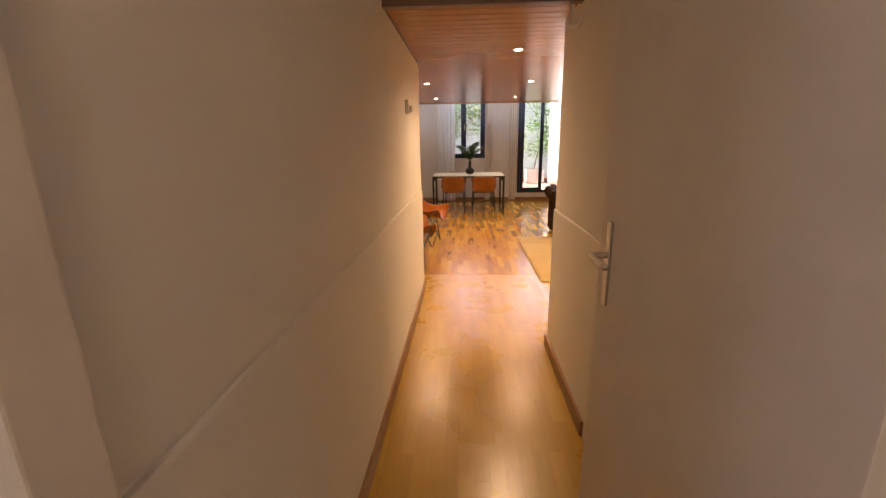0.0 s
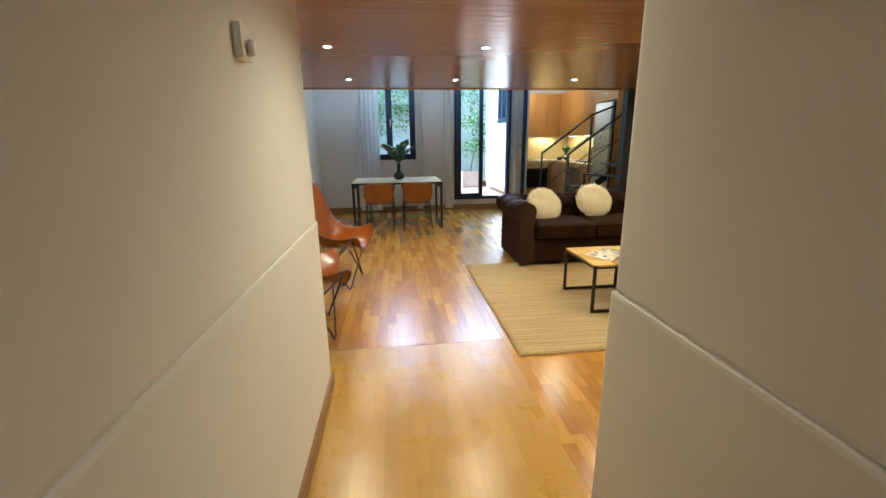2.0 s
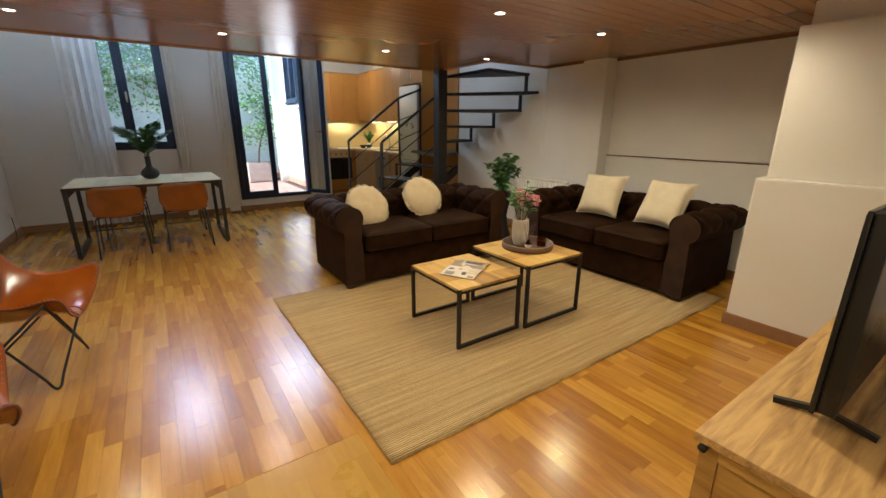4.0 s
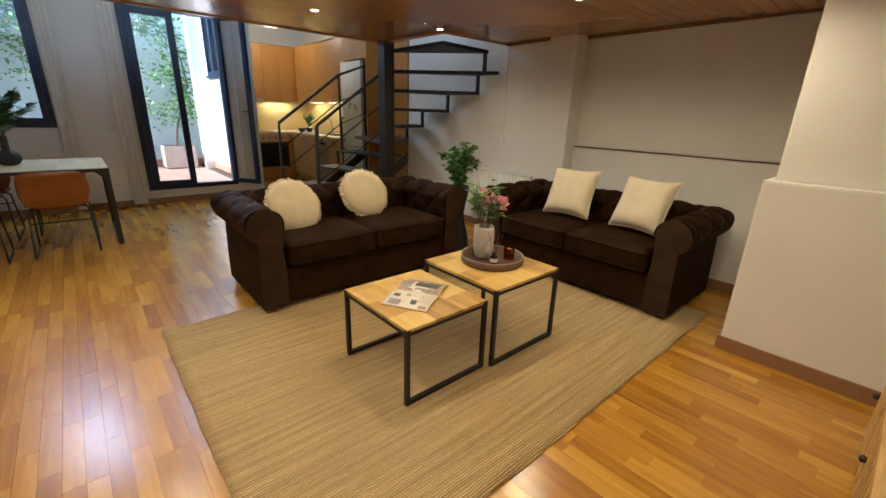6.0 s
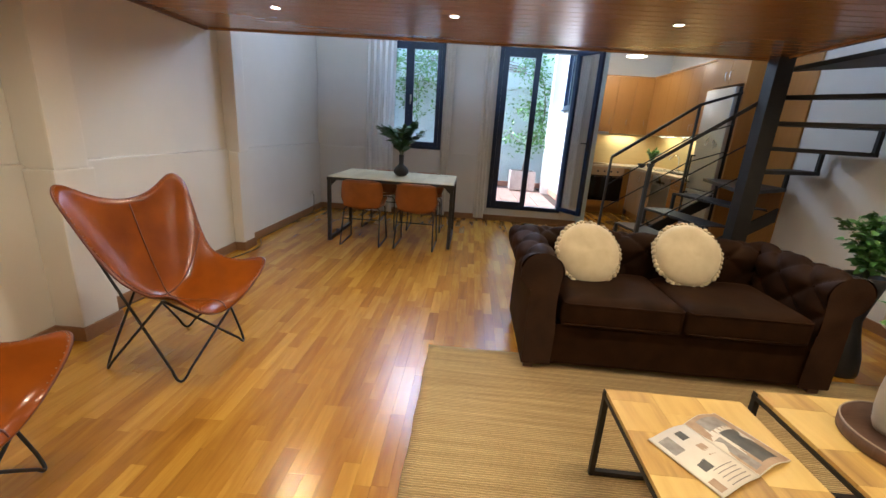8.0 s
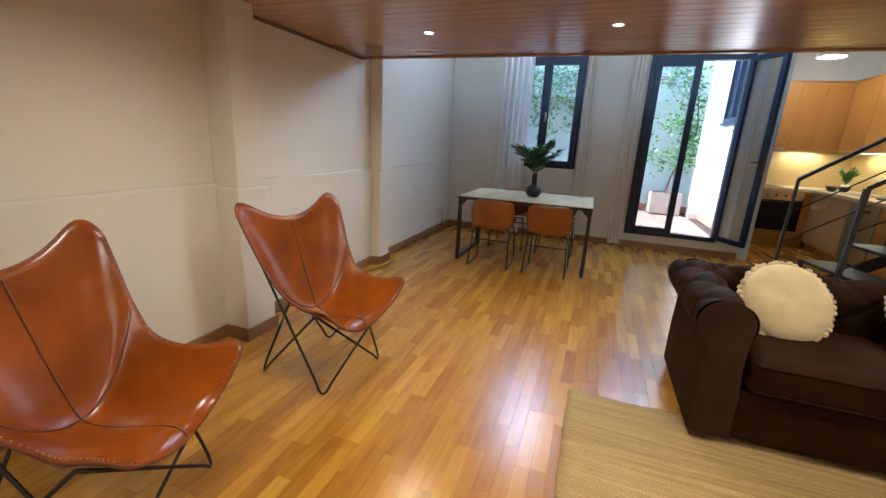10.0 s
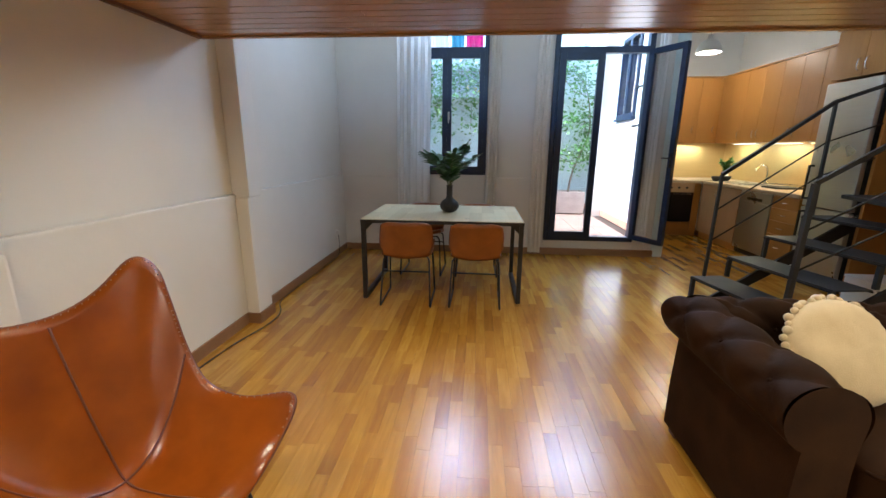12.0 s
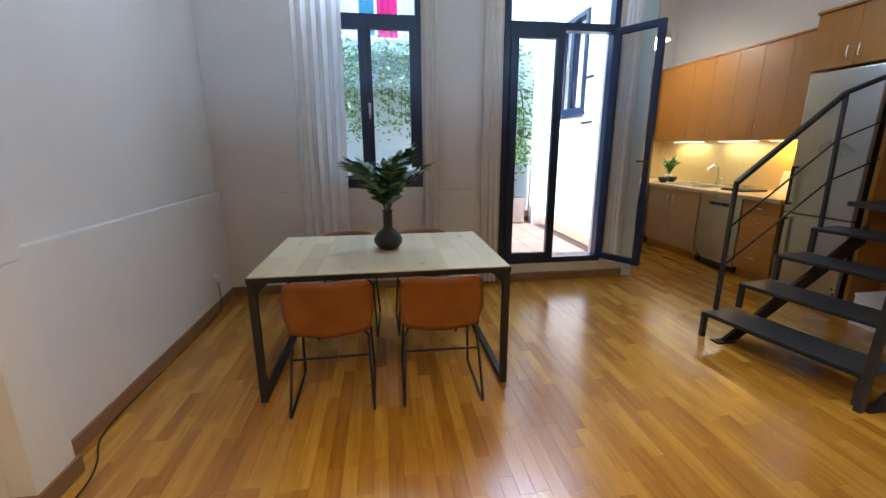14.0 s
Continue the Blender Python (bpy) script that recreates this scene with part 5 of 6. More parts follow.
# ---- plants ----
def zz_leaves(bm_list, base, rnd, n, height, spread, leaf, width, thing_, mat, stem_r=0.004, samples=6):
    for k in range(n):
        a = k * 2.399 + rnd.uniform(-0.3, 0.3)
        lean = spread * (0.35 + 0.65 * rnd.random())
        h = height * rnd.uniform(0.75, 1.05) * (1 - 0.25 * lean / spread)
        p0 = Vector(base)
        p1 = p0 + Vector((lean * 0.35 * math.cos(a), lean * 0.35 * math.sin(a), h * 0.6))
        p2 = p0 + Vector((lean * math.cos(a), lean * math.sin(a), h))
        pts = curve([p0, p1, p2], samples)
        part("stem", tube(bmesh.new(), pts, stem_r, 6, radii=[stem_r * (1 - 0.6 * i / len(pts)) for i in range(len(pts))]), STEM, thing_, "green stem")
        b = bmesh.new()
        m = len(pts)
        for i in range(samples // 2, m):
            d = (pts[i] - pts[i - 1]).normalized()
            side = d.cross(Vector((0, 0, 1)))
            side = side.normalized() if side.length > 0.05 else Vector((math.sin(a), -math.cos(a), 0))
            for sgn in (-1, 1):
                w = side * sgn + d * 0.75 + Vector((0, 0, rnd.uniform(-0.1, 0.35)))
                leaf_blade(b, pts[i], w, leaf * rnd.uniform(0.8, 1.15), width, rnd.uniform(0.1, 0.5), rnd.uniform(-0.5, 0.5))
        leaf_blade(b, pts[-1], pts[-1] - pts[-2], leaf, width, 0.2)
        part("frond", b, mat, thing_, "dark green frond of pointed leaves", smooth=True, kind="stuff")


def branch_leaves(base, rnd, n, height, spread, owner, mat):
    """Thin forking branches with loose oval leaves."""
    for k in range(n):
        a = k * 2.399 + rnd.uniform(-0.4, 0.4)
        lean = spread * (0.25 + 0.75 * rnd.random())
        h = height * rnd.uniform(0.6, 1.05) * (1 - 0.3 * lean / spread)
        p0 = Vector(base)
        tip = p0 + Vector((lean * math.cos(a), lean * math.sin(a), h))
        mid = p0 + Vector((lean * 0.3 * math.cos(a), lean * 0.3 * math.sin(a), h * 0.55))
        pts = curve([p0, mid, tip], 7)
        part("stem", tube(bmesh.new(), pts, 0.003, 6, radii=[0.0035 * (1 - 0.6 * i / len(pts)) for i in range(len(pts))]), STEM, owner, "green stem")
        b = bmesh.new()
        for i in range(4, len(pts)):
            for _ in range(4):
                way = Vector((rnd.gauss(0, 1), rnd.gauss(0, 1), rnd.uniform(-0.2, 0.9)))
                q = pts[i] + Vector((rnd.gauss(0, 0.022), rnd.gauss(0, 0.022), rnd.gauss(0, 0.015)))
                leaf_blade(b, q, way, rnd.uniform(0.045, 0.075), rnd.uniform(0.030, 0.046), rnd.uniform(0.2, 0.7), rnd.uniform(-0.9, 0.9))
        part("frond", b, mat, owner, "sprig of oval green leaves", smooth=True, kind="stuff")


v = thing("table_vase", "matt black long-necked vase of green fronds on the dining table", "vase", at=(0.74, 9.80, 0.75))
b = bmesh.new()
prof = [(0.040, 0.0), (0.068, 0.012), (0.091, 0.045), (0.092, 0.075), (0.074, 0.108), (0.040, 0.135), (0.030, 0.15), (0.030, 0.25), (0.036, 0.262), (0.031, 0.262), (0.025, 0.24)]
lathe(b, prof, 36)
for q in b.verts:
    a = math.atan2(q.co.y, q.co.x)
    if q.co.z < 0.12:
        k = 1 + 0.03 * math.cos(12 * a) * math.sin(q.co.z / 0.12 * math.pi)
        q.co.x *= k
        q.co.y *= k
part("vase_body", b, MATT_BLACK, v, "ribbed matt black body", smooth=True)
zz_leaves(None, (0, 0, 0.22), random.Random(3), 15, 0.43, 0.34, 0.105, 0.046, v, LEAF, samples=8)

v = thing("floor_vase", "tall hourglass-shaped matt black floor vase with leafy branches, between the sofas", "vase", at=(4.06, 7.22, 0))
b = bmesh.new()
lathe(b, [(0.12, 0.0), (0.125, 0.02), (0.115, 0.12), (0.075, 0.27), (0.060, 0.36), (0.075, 0.46), (0.10, 0.58), (0.105, 0.65), (0.095, 0.65), (0.08, 0.55)], 36)
part("vase_body", b, MATT_BLACK, v, "hourglass-shaped matt black body", smooth=True)
branch_leaves((0, 0, 0.6), random.Random(9), 13, 0.50, 0.27, v, LEAF_MID)

# ---- tv stand and television ----
def join_boxes(bs):
    b = bmesh.new()
    for q in bs:
        box(b, *q, 0.002)
    return b


def tv_stand():
    t = thing("tv_stand", "low mango wood television cabinet against the wall", "tv cabinet", at=(2.0, 3.73, 0))
    W, D, H = 1.55, 0.37, 0.50
    b = boxed(-0.02, -0.01, H - 0.028, W + 0.02, D + 0.015, H, 0.004)
    part("top", b, MANGO_X, t, "wavy-grained mango wood top")
    sp = part("side_panel", boxed(0.010, 0.05, 0.13, 0.028, D - 0.05, H - 0.075, 0.002), MANGO, t, "recessed wooden side boards")
    part("side_frame", join_boxes([(0.0, 0.0, 0.0, 0.035, 0.05, H - 0.028), (0.0, D - 0.05, 0.0, 0.035, D, H - 0.028), (0.0, 0.05, H - 0.075, 0.035, D - 0.05, H - 0.028), (0.0, 0.05, 0.08, 0.035, D - 0.05, 0.13)]), MANGO, sp, "wooden side frame")
    part("hinge_knob", lathe(bmesh.new(), [(0.012, 0), (0.012, 0.02), (0.001, 0.022)], 12), STEEL_BLACK, t, "small dark knob").matrix_basis = pose(-0.002, D - 0.012, H - 0.043, 0, -90, 0)
    part("side_panel", boxed(W - 0.03, 0.0, 0.08, W, D, H - 0.028, 0.002), MANGO_X, t)
    part("bottom_panel", boxed(0.03, 0.0, 0.08, W - 0.03, D, 0.11), MANGO_X, t)
    part("back_panel", boxed(0.03, 0.0, 0.11, W - 0.03, 0.012, H - 0.028), MANGO_X, t)
    for i in range(3):
        x0 = 0.03 + (W - 0.06) * i / 3
        x1 = 0.03 + (W - 0.06) * (i + 1) / 3
        d = part("cabinet_door", boxed(x0 + 0.003, D - 0.022, 0.112, x1 - 0.003, D, H - 0.031, 0.002), MANGO_X, t, "slatted wooden door")
        for k in range(6):
            xa = x0 + 0.04 + (x1 - x0 - 0.08) * k / 6
            part("slat", boxed(xa, D, 0.15, xa + 0.05, D + 0.008, H - 0.07, 0.001), MANGO_X, d)
        part("knob", lathe(bmesh.new(), [(0.010, 0), (0.014, 0.012), (0.001, 0.02)], 12), STEEL_BLACK, d, "dark round knob").matrix_basis = pose(x1 - 0.04, D + 0.008, 0.30, -90, 0, 0)
    for x, y in ((0.03, 0.03), (W - 0.03, 0.03), (0.03, D - 0.03), (W - 0.03, D - 0.03)):
        part("leg", tube(bmesh.new(), [(x, y, 0.08), (x, y, 0.0)], 0.02, square=True), STEEL_BLACK, t, "short black leg")


tv_stand()


def television():
    t = thing("television", "black flat television on two splayed feet, on the cabinet", "television", at=(2.755, 3.94, 0.50))
    part("casing", boxed(-0.49, -0.055, 0.06, 0.49, -0.012, 0.645, 0.008), BLACK_PLASTIC, t, "black plastic casing")
    part("bezel", boxed(-0.50, -0.012, 0.055, 0.50, 0.0, 0.65, 0.004), BLACK_PLASTIC, t, "thin black bezel")
    part("screen", boxed(-0.488, 0.0005, 0.075, 0.488, 0.0025, 0.64), SCREEN, t, "dark glossy screen")
    for sx in (-1, 1):
        b = bmesh.new()
        tube(b, [(sx * 0.36, -0.02, 0.07), (sx * 0.39, -0.02, 0.02)], 0.011, square=True)
        tube(b, [(sx * 0.42, 0.10, 0.009), (sx * 0.39, -0.02, 0.025), (sx * 0.40, -0.14, 0.009)], 0.009, square=True)
        part("stand_foot", b, BLACK_PLASTIC, t, "splayed black foot")


television()
w = thing("wall_control", "white rounded wall control on the end of the corridor wall", "thermostat", at=(1.36, CYR - 0.10, 1.02))
part("casing", boxed(-0.04, 0.0, -0.05, 0.045, 0.050, 0.075, 0.012), WHITE_PAINT, w, "white plastic casing")
part("knob", lathe(bmesh.new(), [(0.016, 0), (0.016, 0.012), (0.012, 0.017), (0.001, 0.018)], 18), WHITE_PAINT, w, "round white knob", smooth=True).matrix_basis = pose(-0.04, 0.018, 0.045, 0, -90, 0)

# ---- staircase ----
def staircase():
    s = thing("staircase", "dark steel winding staircase with open treads and thin rails", "staircase", at=(3.1, 9.2, 0))
    O = Vector((-3.1, -9.2, 0))

    def mesh_at(b):
        b.transform(Matrix.Translation(O))
        return b
    RISE = 0.196
    ZS = [0.195, 0.39, 0.59, 0.785, 0.98, 1.18, 1.38, 1.585, 1.79, 2.0]
    u = Vector((0.20, -0.96, 0))
    g = Vector((0.325, 0.045, 0))
    L0 = Vector((3.085, 9.69, 0))
    L = [L0 + g * k for k in range(4)]
    dep = g * 0.93
    for k in range(4):
        a, z = L[k], ZS[k]
        p = [a, a + u, a + u + dep, a + dep]
        tr = part("tread", mesh_at(prism([(q.x, q.y) for q in p], z - 0.012, z, 0.002)), STEEL_GREY, s, "grey checker steel tread")
        # down-turned edges
        b = bmesh.new()
        for q0, q1 in ((p[0], p[1]), (p[3], p[2])):
            tube(b, [(q0.x, q0.y, z - 0.018), (q1.x, q1.y, z - 0.018)], 0.006, square=True)
        part("tread_edge", mesh_at(b), STEEL_BLACK, tr)
    C = Vector((4.10, 8.50, 0))
    B = [(4.38, 9.87), (4.88, 9.17), (4.88, 8.82), (4.88, 8.31), (4.88, 7.80), (4.88, 7.52)]
    polys = [[(C.x, C.y + 0.22), (4.40, 9.87), (4.88, 9.87), B[1], (C.x + 0.05, C.y + 0.1)]]
    for k in range(1, 5):
        polys.append([(C.x, C.y + 0.05), B[k], (B[k + 1][0], B[k + 1][1]), (C.x + 0.02, C.y - 0.04)])
    polys.append([(4.10, 8.46), (4.80, 7.62), (4.09, 7.56)])
    for k, pl in enumerate(polys):
        z = ZS[4 + k]
        part("tread", mesh_at(prism(pl, z - 0.035, z, 0.002)), STEEL_BLACK if k else STEEL_GREY, s, "dark steel winder tread" if k else "grey steel winder tread")
    # upright plates between the treads at the outer end
    for k in range(1, 6):
        x, y = (4.86, B[k][1] + 0.02) if k < 5 else (4.77, 7.64)
        part("riser_post", mesh_at(tube(bmesh.new(), [(x, y, ZS[3 + k] - 0.02), (x, y, ZS[4 + k] - 0.02)], 0.016, square=True)), STEEL_BLACK, s, "dark steel upright")
    # riser struts at the straight steps' ends
    for k in range(4):
        for w_ in (0.02, 0.98):
            q = L[k] + u * w_ + g * 0.04
            z0 = 0.0 if k == 0 else ZS[k - 1]
            part("riser_post", mesh_at(tube(bmesh.new(), [(q.x, q.y, z0), (q.x, q.y, ZS[k] - 0.012)], 0.016, square=True)), STEEL_GREY, s, "grey steel upright")
    # stringers
    for w_ in (0.14, 1.02):
        a = L[0] + u * w_ + g * 0.15
        e = L[3] + u * w_ + g * 1.2
        b = bmesh.new()
        v0, v1 = Vector((a.x, a.y, 0.0)), Vector((e.x, e.y, ZS[3] + 0.02))
        d = (v1 - v0)
        n = Vector((-d.y, d.x, 0)).normalized() * 0.012
        pts = [v0, v0 + Vector((0.16, 0.02, 0)), v1 + Vector((0, 0, -0.14)), v1]
        lo = [b.verts.new(p - n) for p in pts]
        hi = [b.verts.new(p + n) for p in pts]
        b.faces.new(lo)
        b.faces.new(hi[::-1])
        for i in range(4):
            b.faces.new((lo[i], hi[i], hi[(i + 1) % 4], lo[(i + 1) % 4]))
        bmesh.ops.recalc_face_normals(b, faces=b.faces[:])
        part("stringer", mesh_at(b), STEEL_BLACK, s, "black steel stringer")
        part("foot_plate", mesh_at(boxed(a.x - 0.05, a.y - 0.04, 0, a.x + 0.10, a.y + 0.04, 0.006)), STEEL_BLACK, s, "black foot plate")
    # column
    part("column", mesh_at(boxed(3.95, 8.37, 0, 4.08, 8.50, 2.6, 0.004)), STEEL_BLACK, s, "square black steel column")
    # rails
    P1, P1t = (3.21, 9.70, ZS[0]), (3.24, 9.735, 1.155)
    P2, P2t = (4.16, 9.84, ZS[3]), (4.18, 9.88, 1.80)
    P3t = (4.87, 9.90, 2.05)
    for p, q in ((P1, P1t), (P2, P2t)):
        part("rail_post", mesh_at(tube(bmesh.new(), [p, q], 0.012, square=True)), STEEL_GREY, s, "grey steel rail post")
    part("handrail", mesh_at(tube(bmesh.new(), [P1t, P2t, P3t], 0.015, square=True)), STEEL_BLACK, s, "dark steel handrail")
    for f in (0.36, 0.66):
        mk = lambda p, q: tuple(Vector(p) + (Vector(q) - Vector(p)) * f)
        a, c_ = mk(P1, P1t), mk(P2, P2t)
        e = (4.87, 9.90, c_[2] + 0.25)
        part("mid_rail", mesh_at(tube(bmesh.new(), [a, c_, e], 0.007, 6)), STEEL_BLACK, s, "thin dark mid rail")
    Q1, Q1t = (3.26, 8.705, ZS[0]), (3.27, 8.70, 1.16)
    Qc = (3.97, 8.50, 1.73)
    part("rail_post", mesh_at(tube(bmesh.new(), [(3.25, 8.705, 0.0), Q1t], 0.017, square=True)), STEEL_GREY, s, "grey steel rail post")
    part("handrail", mesh_at(tube(bmesh.new(), [Q1t, Qc], 0.015, square=True)), STEEL_BLACK, s, "dark steel handrail")
    for f in (0.36, 0.66):
        a = Vector(Q1) + (Vector(Q1t) - Vector(Q1)) * f
        e = (Qc[0], Qc[1], a.z + 0.56)
        part("mid_rail", mesh_at(tube(bmesh.new(), [a, e], 0.007, 6)), STEEL_BLACK, s, "thin dark mid rail")


staircase()

# ---- kitchen ----
KX = 4.56     # front of the east units
KN = 12.62    # front of the north units


def handle(parent, p, q, mat=CHROME, r=0.005):
    p, q = Vector(p), Vector(q)
    mid = (p + q) / 2
    n = Vector((-0.028, 0, 0)) if abs(p.x - q.x) < 1e-6 else Vector((0, -0.028, 0))
    pts = curve([p, p + n * 0.8 + (q - p) * 0.12, mid + n, q + n * 0.8 + (p - q) * 0.12, q], 3)
    return part("handle", tube(bmesh.new(), pts, r, 6), mat, parent, "chrome bow handle", smooth=True)


def base_unit(y0, y1, doors, mat, name, label, front=KX):
    c = thing(name, label, "kitchen cabinet", "base cabinets", (front, y0, 0))
    W = y1 - y0
    part("carcass", boxed(0.02, 0.0, 0.10, 5.24 - front, W, 0.86), mat, c, "wooden carcass")
    part("plinth", boxed(0.05, 0.0, 0.0, 0.07, W, 0.10), KITCHEN_WOOD, c, "wooden plinth")
    if doors == "drawers":
        zs = [0.11, 0.40, 0.56, 0.71, 0.85]
        for a, e in zip(zs, zs[1:]):
            d = part("drawer_front", boxed(0.0, 0.003, a + 0.002, 0.02, W - 0.003, e - 0.002, 0.0015), mat, c)
            handle(d, (0, W / 2 - 0.05, (a + e) / 2), (0, W / 2 + 0.05, (a + e) / 2))
    else:
        for i in range(doors):
            a, e = W * i / doors, W * (i + 1) / doors
            d = part("cabinet_door", boxed(0.0, a + 0.002, 0.11, 0.02, e - 0.002, 0.85, 0.0015), mat, c)
            hy = e - 0.05 if i == 0 and doors > 1 else a + 0.05
            handle(d, (0, hy, 0.66), (0, hy, 0.78))
    return c


base_unit(10.56, 10.99, "drawers", KITCHEN_WOOD, "drawer_unit", "reddish veneered drawer unit beside the dishwasher")
base_unit(11.62, 12.60, 2, KITCHEN_PALE, "base_cabinet", "pale veneered base cabinet with two doors beside the dishwasher")
# dishwasher
d = thing("dishwasher", "brushed steel dishwasher between the base cabinets", "dishwasher", at=(KX, 11.0, 0))
part("body", boxed(0.03, 0.005, 0.02, 0.58, 0.60, 0.855), BLACK_PLASTIC, d, "dark body")
part("door", boxed(-0.005, 0.005, 0.09, 0.03, 0.60, 0.72, 0.004), INOX, d, "brushed steel door")
part("control_panel", boxed(-0.005, 0.005, 0.725, 0.03, 0.60, 0.852, 0.004), INOX, d, "brushed steel control panel")
part("grip", boxed(-0.0095, 0.16, 0.745, -0.003, 0.45, 0.78, 0.003), BLACK_PLASTIC, d, "dark recessed grip")
# north units with oven
c = thing("oven_unit", "reddish veneered base units holding the oven along the north wall", "kitchen cabinet", "base cabinets", (3.46, KN, 0))
part("carcass", boxed(0.0, 0.02, 0.10, 1.08, 0.78, 0.86), KITCHEN_WOOD, c)
part("plinth", boxed(0.0, 0.05, 0.0, 1.12, 0.07, 0.10), KITCHEN_WOOD, c)
part("front_panel", boxed(0.0, 0.0, 0.11, 0.385, 0.02, 0.85, 0.0015), KITCHEN_WOOD, c)
part("front_panel", boxed(0.995, 0.0, 0.11, 1.10, 0.02, 0.85, 0.0015), KITCHEN_WOOD, c)
part("front_panel", boxed(0.39, 0.0, 0.11, 0.99, 0.02, 0.235, 0.0015), KITCHEN_WOOD, c)
o = thing("oven", "built-in oven with a dark glass door under the hob", "oven", at=(3.85, KN, 0))
part("door_glass", boxed(0.003, -0.012, 0.24, 0.597, 0.02, 0.71, 0.004), SCREEN, o, "dark glass door")
part("control_panel", boxed(0.003, -0.012, 0.715, 0.597, 0.02, 0.85, 0.003), KITCHEN_PALE, o, "pale control panel")
part("oven_handle", tube(bmesh.new(), [(0.05, -0.012, 0.69), (0.05, -0.045, 0.69), (0.55, -0.045, 0.69), (0.55, -0.012, 0.69)], 0.008), CHROME, o, "chrome bar handle")
for k in range(4):
    part("knob", lathe(bmesh.new(), [(0.018, 0), (0.016, 0.02)], 14), BLACK_PLASTIC, o, "dark knob").matrix_basis = pose(0.12 + 0.12 * k, -0.012, 0.785, 90, 0, 0)
# worktop
b = bmesh.new()
box(b, KX - 0.02, 10.56, 0.86, 5.24, 13.38, 0.90, 0.003)
box(b, 3.46, KN - 0.02, 0.86, KX - 0.02, 13.38, 0.90, 0.003)
wt = tagged(link_mesh("worktop", b, WORKTOP), "speckled beige worktop running round the corner", "worktop")
h = thing("hob", "black glass hob set on the worktop", "hob", at=(3.66, 12.75, 0.90))
part("hob_glass", boxed(0, 0, 0, 0.56, 0.48, 0.006, 0.002), SCREEN, h, "black glass plate")
for x, y in ((0.15, 0.13), (0.41, 0.13), (0.15, 0.36), (0.41, 0.36)):
    part("hob_ring", lathe(bmesh.new(), [(0.075, 0.0065), (0.08, 0.0075), (0.085, 0.0065)], 24, at=(x, y, 0), caps=False), STEEL_GREY, h, "grey ring")
# sink and tap
k_ = thing("sink", "stainless steel sink with draining board in the worktop", "sink", at=(4.70, 11.75, 0.90))
b = bmesh.new()
for q in ((0, 0, 0.42, 0.02), (0, 0.68, 0.42, 0.70), (0, 0.02, 0.02, 0.68), (0.36, 0.02, 0.42, 0.68), (0.02, 0.32, 0.36, 0.345)):
    box(b, q[0], q[1], 0.0, q[2], q[3], 0.008, 0.002)
part("sink_rim", b, INOX, k_, "steel rim")
# no hollow: a flat plate whose dark colour gives the basin's shade
part("basin", boxed(0.02, 0.02, 0.001, 0.36, 0.32, 0.003), STEEL_GREY, k_, "flat plate, dark in place of the basin's inner shade")
b = bmesh.new()
for i in range(9):
    box(b, 0.03, 0.36 + i * 0.035, 0.001, 0.35, 0.375 + i * 0.035, 0.006)
part("draining_board", b, INOX, k_, "grooved draining board")
t = thing("tap", "chrome mixer tap with a high curved spout behind the sink", "tap", at=(5.10, 12.0, 0.90))
part("spout", tube(bmesh.new(), curve([(0, 0, 0), (0, 0, 0.16), (-0.02, 0, 0.24), (-0.08, 0, 0.27), (-0.15, 0, 0.22), (-0.155, 0, 0.19)], 5), 0.011, 10), CHROME, t, "curved chrome spout", smooth=True)
part("lever", tube(bmesh.new(), [(0, 0.0, 0.07), (0, -0.09, 0.10)], 0.007, 8), CHROME, t, "chrome lever")
part("tap_base", lathe(bmesh.new(), [(0.025, 0), (0.024, 0.05), (0.012, 0.06)], 16), CHROME, t, "chrome base", smooth=True)
# splashback
b = bmesh.new()
box(b, 5.238, 10.56, 0.901, 5.25, 13.388, 1.48)
tagged(link_mesh("splashback", b, SPLASH), "yellowish wood laminate splashback", "splashback", "", "structure")
b = bmesh.new()
box(b, 3.46, 13.388, 0.901, 5.238, 13.40, 1.48)
tagged(link_mesh("splashback_north", b, SPLASH), "yellowish wood laminate splashback", "splashback", "", "structure")


# wall cabinets
def wall_unit(y0, y1, z0, z1, x, doors, label, hz=None, depth=None):
    c = thing("wall_cabinet", label, "kitchen cabinet", "wall cabinets", (x, y0, z0))
    W, H = y1 - y0, z1 - z0
    part("carcass", boxed(0.02, 0, 0, 5.24 - x, W, H), KITCHEN_WOOD, c)
    for i in range(doors):
        a, e = W * i / doors, W * (i + 1) / doors
        d = part("cabinet_door", boxed(0.0, a + 0.002, 0.002, 0.02, e - 0.002, H - 0.002, 0.0015), KITCHEN_WOOD, c)
        hy = e - 0.045 if (i % 2 == 0 and doors > 1) else a + 0.045
        handle(d, (0, hy, 0.06), (0, hy, 0.17))
    return c


UX = 4.86
wall_unit(10.65, 11.02, 1.48, 2.48, UX, 1, "reddish veneered wall cabinet with one door over the worktop")
wall_unit(11.02, 11.68, 1.48, 2.48, UX, 2, "reddish veneered wall cabinet with two doors over the dishwasher")
wall_unit(11.68, 12.38, 1.48, 2.48, UX, 2, "reddish veneered wall cabinet with two doors over the sink")
wall_unit(12.38, 13.02, 1.48, 2.48, UX, 1, "reddish veneered corner wall cabinet")
c = thing("wall_cabinet", "reddish veneered wall cabinets along the north wall beside the extractor", "kitchen cabinet", "wall cabinets", (4.2, 13.02, 1.48))
part("carcass", boxed(-0.74, 0.02, 0.0, 1.03, 0.36, 1.0), KITCHEN_WOOD, c)
